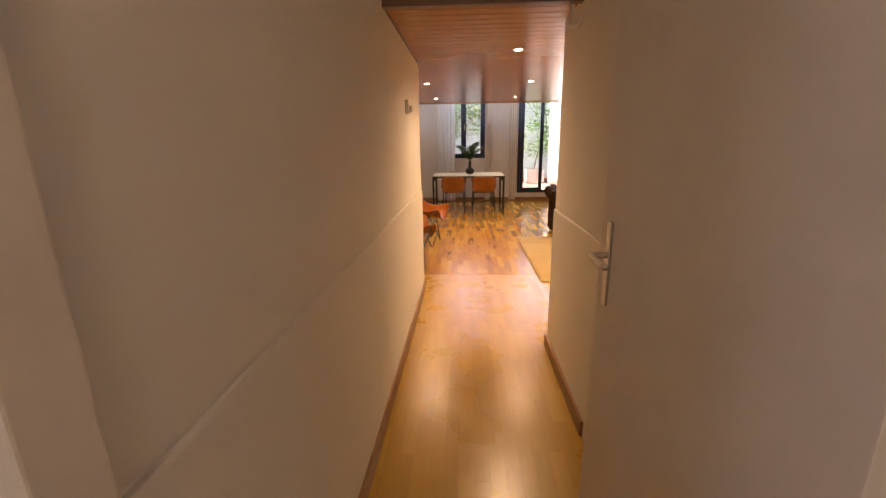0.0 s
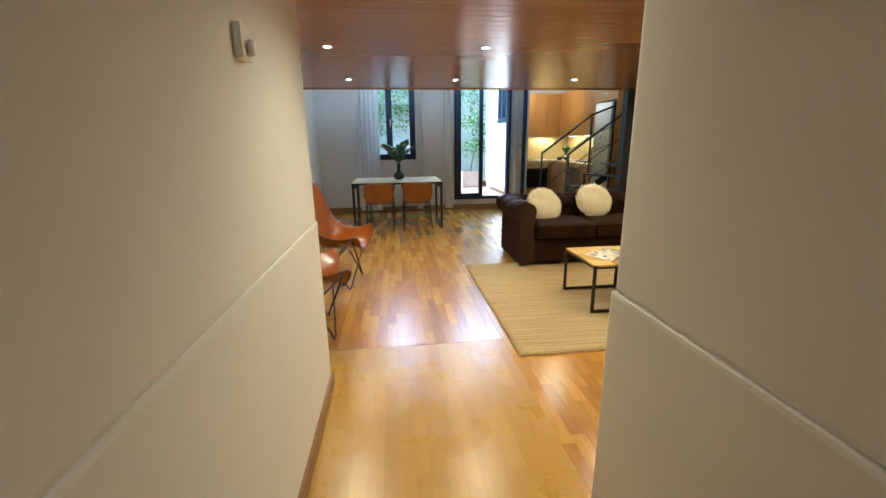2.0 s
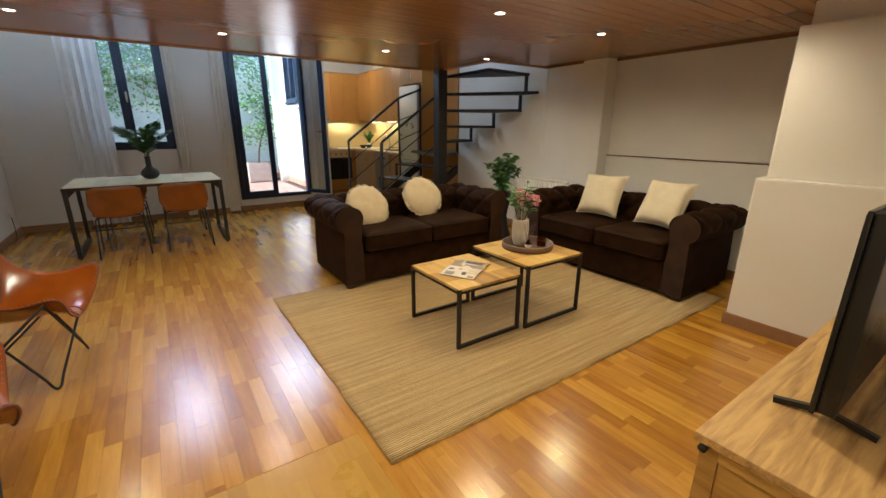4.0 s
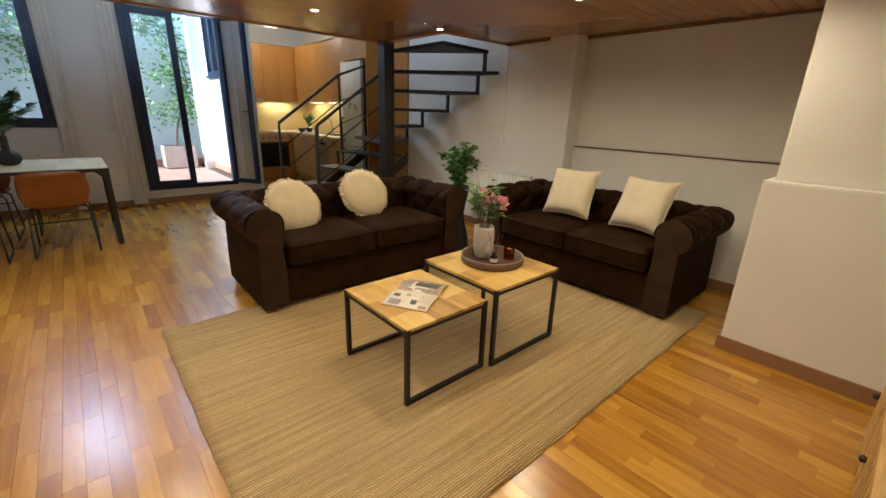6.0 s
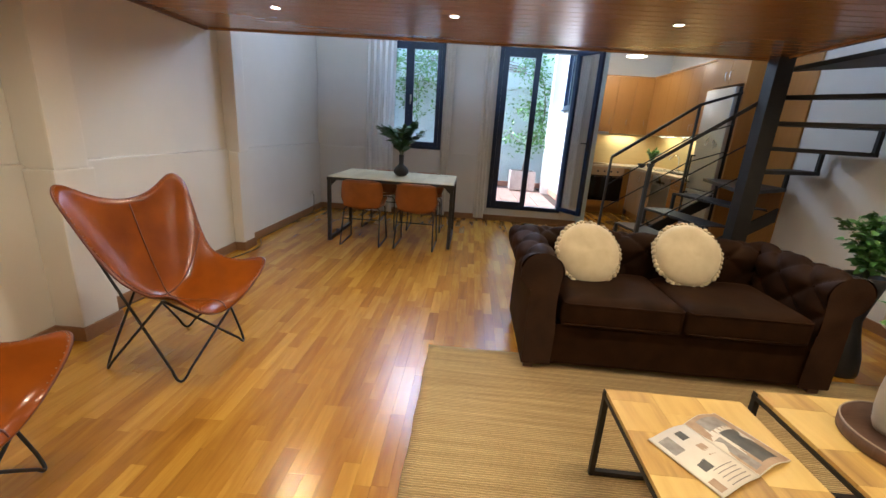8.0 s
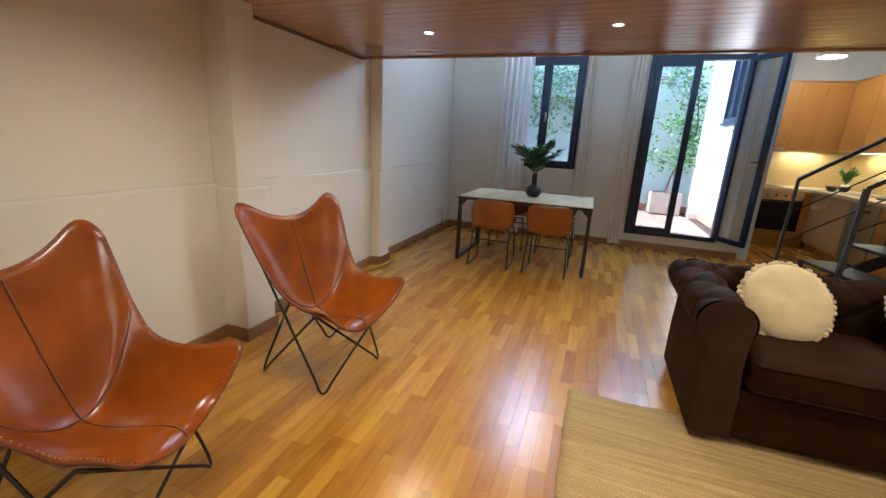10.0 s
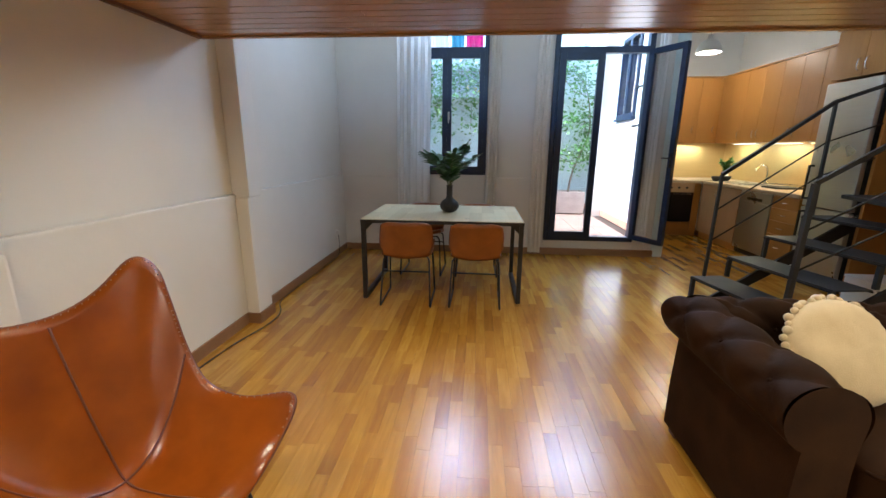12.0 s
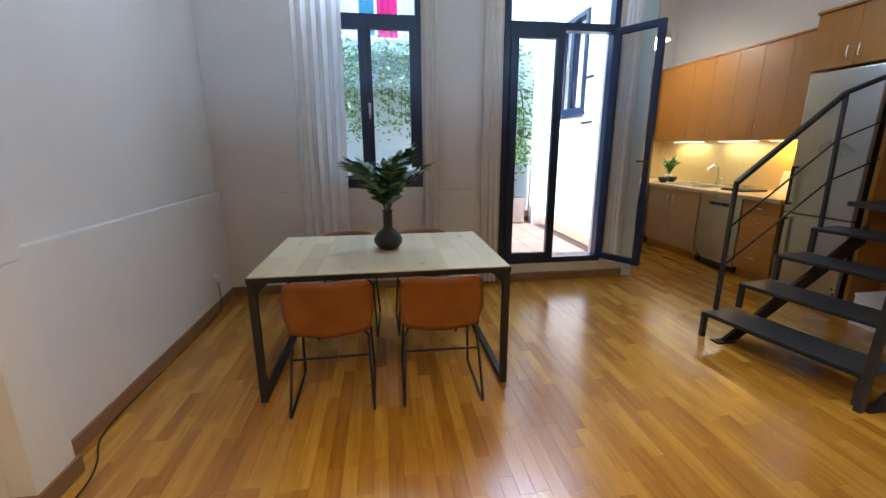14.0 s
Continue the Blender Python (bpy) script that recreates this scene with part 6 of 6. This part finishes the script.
for a, e in ((-0.74, -0.36), (-0.36, 0.02), (0.02, 0.34), (0.34, 0.66)):
    dd = part("cabinet_door", boxed(a + 0.002, 0.0, 0.002 if a >= 0 else 0.10, e - 0.002, 0.02, 0.998, 0.0015), KITCHEN_WOOD, c)
    handle(dd, (e - 0.05, 0.0, 0.16), (e - 0.05, 0.0, 0.26))
part("extractor", boxed(-0.62, -0.06, -0.03, -0.04, 0.30, 0.02, 0.004), INOX, c, "slim steel extractor hood")
# cornice strip
b = bmesh.new()
box(b, UX - 0.02, 10.65, 2.481, 5.24, 13.02, 2.50, 0.002)
box(b, 3.46, 13.0, 2.481, UX - 0.02, 13.39, 2.50, 0.002)
box(b, 4.61, 9.865, 2.541, 5.24, 10.62, 2.562, 0.002)
tagged(link_mesh("trim_cornice", b, KITCHEN_WOOD), "reddish wooden cornice strip on the wall cabinets", "trim", "", "structure")
# fridge with its surround
f = thing("fridge", "tall brushed steel fridge freezer with bar handles", "fridge", at=(4.55, 9.92, 0))
part("body", boxed(0.05, 0.0, 0.03, 0.66, 0.60, 2.03, 0.004), STEEL_GREY, f, "grey body")
part("upper_door", boxed(0.0, 0.0, 0.80, 0.048, 0.60, 2.03, 0.012), INOX, f, "brushed steel upper door")
part("lower_door", boxed(0.0, 0.0, 0.05, 0.048, 0.60, 0.79, 0.012), INOX, f, "brushed steel lower door")
for z0, z1 in ((0.88, 1.22), (0.38, 0.74)):
    part("bar_handle", tube(bmesh.new(), [(0.0, 0.545, z0), (-0.045, 0.545, z0), (-0.045, 0.545, z1), (0.0, 0.545, z1)], 0.010, square=True), STEEL_BLACK, f, "grey bar handle")
c = wall_unit(9.90, 10.62, 2.07, 2.54, 4.64, 2, "reddish veneered cabinet over the fridge")
p_ = tagged(link_mesh("tall_panel", boxed(4.62, 9.865, 0.0, 5.24, 9.898, 2.54, 0.002), KITCHEN_WOOD), "reddish veneered tall side panel beside the fridge", "panel")
p_ = tagged(link_mesh("wall_panel", boxed(EXN - 0.02, 9.25, 0.0, EXN, 9.855, TOP - 0.9, 0.002), KITCHEN_WOOD), "dark reddish wooden wall panel behind the staircase", "panel")
# strip lights under the wall cabinets
for y0, y1, mt, col, pw in ((12.35, 12.95, STRIP_GLOW, (1.0, 0.93, 0.55), 0.75), (11.5, 12.1, STRIP_GLOW, (0.95, 1.0, 0.72), 0.65), (10.75, 11.35, STRIP_WARM, (1.0, 0.55, 0.08), 1.5)):
    st = thing("strip_light", "slim lit strip light under the wall cabinets", "strip light", "strip lights", (5.12, y0, 1.48))
    part("casing", boxed(-0.03, 0, -0.014, 0.03, y1 - y0, 0.0, 0.003), WHITE_PAINT, st, "white casing")
    part("tube_light", boxed(-0.02, 0.02, -0.019, 0.02, y1 - y0 - 0.02, -0.0145), mt, st, "glowing tube")
    ld = bpy.data.lights.new("strip", "AREA")
    ld.shape, ld.size, ld.size_y, ld.energy, ld.color = "RECTANGLE", 0.05, y1 - y0, pw, col
    lo = new("strip", ld)
    lo.matrix_basis = pose(5.12, (y0 + y1) / 2, 1.455)
ld = bpy.data.lights.new("strip", "AREA")
ld.shape, ld.size, ld.size_y, ld.energy, ld.color = "RECTANGLE", 0.5, 0.05, 1.0, (1.0, 0.93, 0.62)
new("strip", ld).matrix_basis = pose(4.55, 13.28, 1.455)
# pendant
pl = thing("pendant_lamp", "grey enamel dome pendant lamp hanging in the kitchen, lit", "pendant lamp", at=(4.20, 12.30, 2.70))
b = bmesh.new()
lathe(b, [(0.165, 0.0), (0.155, 0.06), (0.125, 0.12), (0.08, 0.16), (0.04, 0.18), (0.03, 0.23), (0.001, 0.235)], 32, caps=False)
thicken(b, 0.003)
bmesh.ops.recalc_face_normals(b, faces=b.faces[:])
part("dome", b, material("grey_enamel", (0.62, 0.60, 0.56), 0.4), pl, "grey enamel dome", smooth=True)
part("cord", tube(bmesh.new(), [(0, 0, 0.23), (0, 0, TOP - 2.70)], 0.003, 6), STEEL_BLACK, pl, "thin dark cord")
part("bulb", lathe(bmesh.new(), [(0.12, 0.03), (0.001, 0.032)], 24, caps=False), PEND_GLOW, pl, "glowing diffuser")
ld = bpy.data.lights.new("pendant", "POINT")
ld.energy, ld.color, ld.shadow_soft_size = 3.0, (1.0, 0.80, 0.55), 0.06
new("pendant", ld).matrix_basis = pose(4.20, 12.30, 2.66)
# small things on the worktop
for k, (x, y) in enumerate(((4.72, 12.55), (4.90, 12.62))):
    bw = thing("bowl", "small dark bowl on the worktop", "bowl", "bowls on the worktop", (x, y, 0.90))
    bb = bmesh.new()
    lathe(bb, [(0.03, 0.0), (0.06, 0.03), (0.075, 0.075), (0.070, 0.075), (0.05, 0.03), (0.0, 0.012)], 20, caps=False)
    part("bowl_body", bb, MATT_BLACK, bw, "dark glazed bowl", smooth=True)
v = thing("kitchen_plant", "small green potted plant on the worktop", "potted plant", at=(4.98, 12.80, 0.90))
part("pot", lathe(bmesh.new(), [(0.04, 0), (0.05, 0.10), (0.045, 0.10), (0.04, 0.085)], 18), WHITE_PAINT, v, "white pot", smooth=True)
zz_leaves(None, (0, 0, 0.08), random.Random(4), 9, 0.26, 0.13, 0.06, 0.035, v, LEAF_LIGHT, 0.003)
v = thing("dish_rack", "low dish rack with a cloth beside the sink", "dish rack", at=(4.78, 11.25, 0.90))
b = bmesh.new()
for i in range(10):
    tube(b, [(0.0, 0.03 * i, 0.02), (0.0, 0.03 * i, 0.055), (0.28, 0.03 * i, 0.055), (0.28, 0.03 * i, 0.02)], 0.0025, 5)
part("rack", b, CHROME, v, "thin chrome wire rack")
part("rack_base", boxed(-0.02, -0.02, 0.0, 0.30, 0.30, 0.02, 0.004), MATT_BLACK, v, "dark drip tray")
v = thing("cutting_board", "pale glass cutting board leaning on the splashback", "cutting board", at=(5.17, 10.88, 0.90))
part("board", boxed(0, 0, 0, 0.012, 0.32, 0.24, 0.004), WHITE_PAINT, v, "pale board").matrix_basis = pose(0, 0, 0, 0, 10, 0)
v = thing("bottle", "clear bottle standing on the worktop", "bottle", at=(4.95, 10.74, 0.90))
part("bottle_body", lathe(bmesh.new(), [(0.03, 0), (0.032, 0.14), (0.012, 0.19), (0.012, 0.23)], 16), PAPER, v, "pale bottle", smooth=True)

# ---- radiator ----
r = thing("radiator", "white column radiator under the ledge on the east wall", "radiator", at=(4.84, 6.95, 0.10))
for k in range(19):
    b = bmesh.new()
    y = k * 0.045
    for dx in (0.0, 0.05):
        tube(b, [(dx, y, 0.03), (dx, y, 0.60)], 0.016, 8)
    tube(b, [(0.0, y, 0.60), (0.025, y, 0.625), (0.05, y, 0.60)], 0.017, 8)
    tube(b, [(0.0, y, 0.03), (0.025, y, 0.008), (0.05, y, 0.03)], 0.017, 8)
    part("radiator_section", b, WHITE_PAINT, r, "white radiator section", smooth=True)
part("pipe", tube(bmesh.new(), [(0.025, -0.03, 0.03), (0.025, -0.03, -0.10)], 0.009, 8), WHITE_PAINT, r, "white pipe")
part("wall_bracket", boxed(0.066, 0.2, 0.25, 0.092, 0.6, 0.29), WHITE_PAINT, r, "white bracket")
part("valve", lathe(bmesh.new(), [(0.02, 0), (0.022, 0.05), (0.012, 0.06)], 14), WHITE_PAINT, r, "white radiator valve").matrix_basis = pose(0.025, -0.03, 0.60, 90, 0, 0)

# ---- small wall things ----
th = thing("thermostat", "small white thermostat box on the corridor wall", "thermostat", at=(CX0 - 0.006, 3.92, 1.63))
part("casing", boxed(0, -0.04, -0.045, 0.025, 0.04, 0.045, 0.005), WHITE_PAINT, th, "white plastic casing")
part("dial", lathe(bmesh.new(), [(0.022, 0), (0.020, 0.012), (0.001, 0.013)], 20), WHITE_PAINT, th, "round white dial").matrix_basis = pose(0.03, 0.008, -0.012, 0, 90, 0)
so = thing("socket", "white wall socket low on the west wall", "socket", at=(WX, 10.75, 0.30))
part("plate", boxed(0, -0.04, -0.04, 0.01, 0.04, 0.04, 0.003), WHITE_PAINT, so, "white plate")
part("plug", boxed(0.01, -0.02, -0.02, 0.045, 0.02, 0.03, 0.004), WHITE_PAINT, so, "white plug")
so = thing("socket", "small white socket with a cable duct on the east wall", "socket", at=(EXN, 7.45, 1.07))
part("plate", boxed(-0.012, -0.03, -0.05, 0, 0.03, 0.05, 0.003), WHITE_PAINT, so, "white plate")
part("cable_duct", boxed(-0.008, -0.008, 0.05, 0, 0.008, CZ - 1.09, 0.002), WHITE_PAINT, so, "thin white cable duct")
b = bmesh.new()
tube(b, curve([(-0.757, 7.05, 0.006), (-0.72, 7.6, 0.006), (-0.68, 8.2, 0.006), (-0.61, 8.55, 0.006), (-0.60, 8.75, 0.006), (-0.64, 8.90, 0.006), (-0.745, 9.15, 0.006), (-0.745, 9.8, 0.006), (-0.745, 10.5, 0.006), (-0.745, 10.74, 0.05), (-0.745, 10.75, 0.28)], 8), 0.004, 6)
tagged(link_mesh("cable", b, BLACK_PLASTIC), "black cable lying along the skirting", "cable")
b = bmesh.new()
tube(b, [(CX1 - 0.03, 3.28, 1.98), (CX1 - 0.03, 3.28, 2.45)], 0.012, 8)
tube(b, curve([(CX1 - 0.03, 3.28, 2.0), (CX1 - 0.05, 3.26, 1.95), (CX1 - 0.02, 3.22, 1.93), (CX1 + 0.01, 3.20, 1.97)], 5), 0.011, 8)
tagged(link_mesh("cord", b, WHITE_PAINT), "white cord hanging in a loop from the beam", "cord")

# white box on the floor behind the stairs
bx = thing("storage_box", "white cardboard box with dark label on the floor behind the stairs", "box", at=(4.46, 9.42, 0))
part("box_body", boxed(0, 0, 0, 0.40, 0.28, 0.24, 0.004), WHITE_PAINT, bx, "white cardboard body")
part("lid", boxed(-0.004, -0.004, 0.2405, 0.404, 0.284, 0.262, 0.003), WHITE_PAINT, bx, "white cardboard lid")
lb = part("box_label", boxed(0.05, -0.002, 0.06, 0.24, -0.0005, 0.19), PRINT_B, bx, "dark printed label")
for k in range(3):
    part("print_bar", boxed(0.07 + 0.05 * k, -0.0035, 0.10, 0.10 + 0.05 * k, -0.0021, 0.15), PAPER, lb, "pale printed bar")
# hooks on the patio wall
for y, z in ((12.02, 1.70), (12.10, 2.24)):
    hr = thing("hook_rail", "small grey hook rail fixed to the white patio wall", "hooks", "hook rails on the patio wall", (3.28 if z < 1.8 else 3.30, y, z))
    part("rail", boxed(-0.014, 0, 0, 0.0, 0.28, 0.02, 0.003), STEEL_GREY, hr, "grey rail")
    for k in range(4):
        part("hook", tube(bmesh.new(), [(-0.012, 0.03 + 0.073 * k, 0.005), (-0.045, 0.03 + 0.073 * k, -0.012), (-0.055, 0.03 + 0.073 * k, 0.015)], 0.005, 6), STEEL_GREY, hr, "grey hook")

# corridor door, folded back against the wall
d = thing("door_2", "plain off-white door folded open against the corridor wall", "door", at=(1.178, 1.40, 0))
d["kind"] = "structure"
d.rotation_euler = (0, 0, math.atan2(0.068, 0.82))
part("door_leaf", boxed(-0.038, 0.0, 0.006, 0.0, 0.82, 2.06, 0.003), DOOR_PAINT, d, "plain off-white leaf")
hd = part("handle_plate", boxed(-0.046, 0.735, 0.905, -0.0382, 0.765, 1.16, 0.006), INOX, d, "long satin steel handle plate")
part("lever", tube(bmesh.new(), curve([(-0.046, 0.75, 1.06), (-0.085, 0.75, 1.06), (-0.095, 0.735, 1.06), (-0.095, 0.64, 1.056)], 4), 0.009, 8), INOX, hd, "satin steel lever", smooth=True)
# doorway casing at the start of the corridor
b = bmesh.new()
box(b, CX0 - 0.02, 1.24, 0, CX0 + 0.018, 1.32, 2.08, 0.004)
box(b, CX0 - 0.02, 0.27, 0, CX0 + 0.018, 0.35, 2.08, 0.004)
box(b, CX0 - 0.02, 0.35, 2.0, CX0 + 0.018, 1.24, 2.08, 0.004)
tagged(link_mesh("trim_doorway", b, DOOR_PAINT), "off-white doorway casing", "trim", "", "structure")
kb = thing("coat_knob", "small reddish wooden knob on the doorway casing", "knob", at=(CX0 + 0.018, 1.28, 0.62))
part("knob", lathe(bmesh.new(), [(0.010, 0), (0.012, 0.02), (0.020, 0.035), (0.012, 0.048), (0.001, 0.05)], 16), TRIM_WOOD, kb, "turned wooden knob", smooth=True).matrix_basis = pose(0, 0, 0, 0, 90, 0)

# ---- patio ----
pt = thing("planter", "square pale weathered stone planter in the patio corner", "planter", at=(2.45, 13.45, 0.18))
b = bmesh.new()
for q in ((0, 0, 0.52, 0.03), (0, 0.42, 0.52, 0.45), (0, 0.03, 0.03, 0.42), (0.49, 0.03, 0.52, 0.42)):
    box(b, q[0], q[1], 0.03, q[2], q[3], 0.42, 0.004)
box(b, 0.03, 0.03, 0.03, 0.49, 0.42, 0.06)
part("planter_body", b, PLANTER_STONE, pt, "pale weathered sides")
part("soil", boxed(0.03, 0.03, 0.06, 0.49, 0.42, 0.38), SOIL, pt, "dark soil")
for x, y in ((0.03, 0.03), (0.43, 0.03), (0.03, 0.36), (0.43, 0.36)):
    part("planter_foot", boxed(x, y, 0, x + 0.06, y + y + 0.06, 0.03), PLANTER_STONE, pt)


def climber():
    rnd = random.Random(21)
    t = thing("climbing_plant", "leafy climbing shrub trained up the patio wall from the planter", "plant", at=(2.7, 13.65, 0.56))
    O = Vector((2.7, 13.65, 0.56))
    trunk = curve([(0, 0, 0), (0.08, 0.1, 0.4), (0.26, 0.25, 0.8), (0.38, 0.32, 1.2), (0.30, 0.36, 1.8), (0.1, 0.36, 2.2)], 6)
    part("trunk", tube(bmesh.new(), trunk, 0.018, 8, radii=[0.02 - 0.013 * i / len(trunk) for i in range(len(trunk))]), BARK, t, "thin bent trunk", smooth=True)
    limbs = []
    for k in range(12):
        i = min(8 + k * 2, len(trunk) - 1 - k % 3)
        p = trunk[i]
        sgn = rnd.uniform(-1.2, 0.5)
        L_ = rnd.uniform(0.3, 0.7)
        pts = curve([p, p + Vector((L_ * 0.5 * sgn, rnd.uniform(-0.12, 0.0), 0.2 * rnd.random())), p + Vector((L_ * sgn, rnd.uniform(-0.2, 0.03), rnd.uniform(-0.2, 0.4)))], 5)
        part("limb", tube(bmesh.new(), pts, 0.006, 6), BARK, t, "thin limb", smooth=True)
        limbs.append(pts)
    # shoots that run along the wall behind the window
    for k in range(16):
        x = -3.3 + 0.14 * k + rnd.uniform(-0.1, 0.1)
        pts = curve([Vector((-0.1, 0.42, 2.0 + 0.01 * k)), Vector((x * 0.6, 0.44, 2.15 + 0.1 * rnd.random())), Vector((x, 0.36, 1.9 + 0.2 * rnd.random())), Vector((x - 0.1, 0.28, 1.0 + 0.7 * rnd.random()))], 7)
        part("limb", tube(bmesh.new(), pts, 0.005, 6), BARK, t, "thin limb", smooth=True)
        limbs.append(pts[6:])
    b = bmesh.new()
    for pts in limbs:
        for p in pts[2:]:
            for _ in range(13):
                q = p + Vector((rnd.gauss(0, 0.14), -abs(rnd.gauss(0, 0.10)), rnd.gauss(0, 0.13)))
                q.y = min(q.y, 0.50)
                leaf_blade(b, q, (rnd.uniform(-1, 1), rnd.uniform(-1, 0.1), rnd.uniform(-0.6, 0.6)), rnd.uniform(0.05, 0.10), rnd.uniform(0.03, 0.06), 0.3, rnd.uniform(-1, 1), 2)
    part("crown", b, LEAF_LIGHT, t, "many small light green leaves", smooth=True, kind="stuff")
    b = bmesh.new()
    for _ in range(9):
        c = Vector((rnd.uniform(-2.2, -0.2), 0.22, rnd.uniform(1.8, 2.1)))
        for j in range(9):
            dv = Vector((rnd.gauss(0, 1), rnd.gauss(-0.6, 0.5), rnd.gauss(0, 1))).normalized()
            leaf_blade(b, c, dv, 0.045, 0.03, 0.1, 0, 2)
    part("blossoms", b, YELLOW, t, "a few yellow blossoms", smooth=True, kind="stuff")


climber()
# railing with washing above the patio wall
rl = thing("patio_railing", "white metal railing on top of the patio wall", "railing", at=(-1.0, 14.3, 3.05))
part("top_rail", tube(bmesh.new(), [(-1.5, 0, 0.95), (4.2, 0, 0.95)], 0.02, square=True), WHITE_PAINT, rl, "white top rail")
b = bmesh.new()
for k in range(48):
    tube(b, [(-1.45 + k * 0.118, 0, 0.0), (-1.45 + k * 0.118, 0, 0.94)], 0.008, 5)
part("balusters", b, WHITE_PAINT, rl, "thin white balusters", kind="stuff")


def washing(x0, x1, z0, z1, mat, label, seed):
    rows = []
    for i in range(13):
        v = i / 12
        rows.append([(x0 + (x1 - x0) * j / 16, 14.268 + 0.02 * math.sin(j * 1.3 + seed) * v, z1 + (z0 - z1) * v) for j in range(17)])
    b = bmesh.new()
    grid(b, rows)
    tagged(link_mesh("hanging_cloth", b, mat, smooth=True), label, "washing", "washing on the railing")


washing(0.72, 1.04, 3.09, 4.02, DRYING_PINK, "bright pink cloth hanging over the patio railing", 1)
washing(0.44, 0.68, 3.12, 4.02, DRYING_BLUE, "blue cloth hanging over the patio railing", 2)
washing(0.05, 0.38, 3.10, 4.02, CURTAIN, "white cloth hanging over the patio railing", 3)
washing(1.08, 1.36, 3.14, 4.02, CURTAIN, "white cloth hanging over the patio railing", 4)

# ---- pieces of the floors, last ----
STRIP_W, STRIP_L = 0.068, 0.42
PARTS = (0.02, 5.36, 1.36, 9.00)     # the stretch whose strips are single pieces
strip_mesh = None


def strip_box(bm, x0, y0, x1, y1, z, g=0.0004):
    a = [bm.verts.new(p) for p in ((x0 + g, y0 + g, z), (x1 - g, y0 + g, z), (x1 - g, y1 - g, z), (x0 + g, y1 - g, z))]
    c = [bm.verts.new((v.co.x, v.co.y, -0.010)) for v in a]
    bm.faces.new(a)
    for i in range(4):
        bm.faces.new((a[i], c[i], c[(i + 1) % 4], a[(i + 1) % 4]))


rnd = random.Random(11)
rest, pale = bmesh.new(), bmesh.new()
floor_ob = bpy.data.objects["floor"]
single = 0
col = 0
x = WX - 0.02
while x < 5.25:
    x1 = x + STRIP_W
    y = -0.8 - rnd.random() * STRIP_L
    while y < 13.4:
        e = y + STRIP_L
        mid = (x + x1) / 2
        z = -0.0002 * rnd.random()
        a, c2 = max(y, -0.8), min(e, 13.4)
        if mid < CX0 and c2 < CYL:
            y = e
            continue
        if mid < CX1 + 0.17 and a < 5.22 and (mid > CX0 - 0.8):
            if c2 > 5.22:
                strip_box(pale, x, a, x1, 5.22, z * 0.3, 0.00015)
                strip_box(rest, x, 5.222, x1, c2, z)
            else:
                strip_box(pale, x, a, x1, c2, z * 0.3, 0.00015)
        elif c2 <= 3.6:
            pass
        elif PARTS[0] < mid < PARTS[2] and a > PARTS[1] and c2 < PARTS[3] and single < 300 and c2 - a > STRIP_L - 0.001:
            if strip_mesh is None:
                bm = bmesh.new()
                strip_box(bm, 0, 0, STRIP_W, STRIP_L, 0.0)
                strip_mesh = bpy.data.meshes.new("floor_strip")
                bm.to_mesh(strip_mesh)
                bm.free()
                strip_mesh.materials.append(FLOOR_OAK)
            ob = new("floor_strip", strip_mesh)
            ob.parent = floor_ob
            ob.location = (x, y, z)
            single += 1
        else:
            strip_box(rest, x, a, x1, c2, z)
        y = e
    x = x1
part("floor_strips", rest, FLOOR_OAK, floor_ob, kind="stuff")
part("floor_strips_pale", pale, FLOOR_PALE, floor_ob, kind="stuff")
# patio tiles
pav = bpy.data.objects["pavement"]
tile_mesh = None
for i in range(17):
    for j in range(9):
        x0, y0 = -1.7 + i * 0.30, NY + 0.27 + j * 0.30
        if x0 > 3.0 + 0.01:
            continue
        if tile_mesh is None:
            bm = boxed(0.002, 0.002, 0.0, 0.296, 0.296, 0.012, 0.002)
            tile_mesh = bpy.data.meshes.new("floor_tile")
            bm.to_mesh(tile_mesh)
            bm.free()
            tile_mesh.materials.append(TILE)
        ob = new("floor_tile", tile_mesh)
        ob.parent = pav
        ob.location = (x0, y0, 0.176)
b = bmesh.new()
box(b, 3.258, NY + 0.26, 0.188, 3.28, 14.2, 0.30, 0.002)
box(b, -1.7, 14.178, 0.188, 3.258, 14.2, 0.30, 0.002)
tagged(link_mesh("baseboard_patio", b, TERRACOTTA), "terracotta tile skirting of the patio", "baseboard", "", "structure")
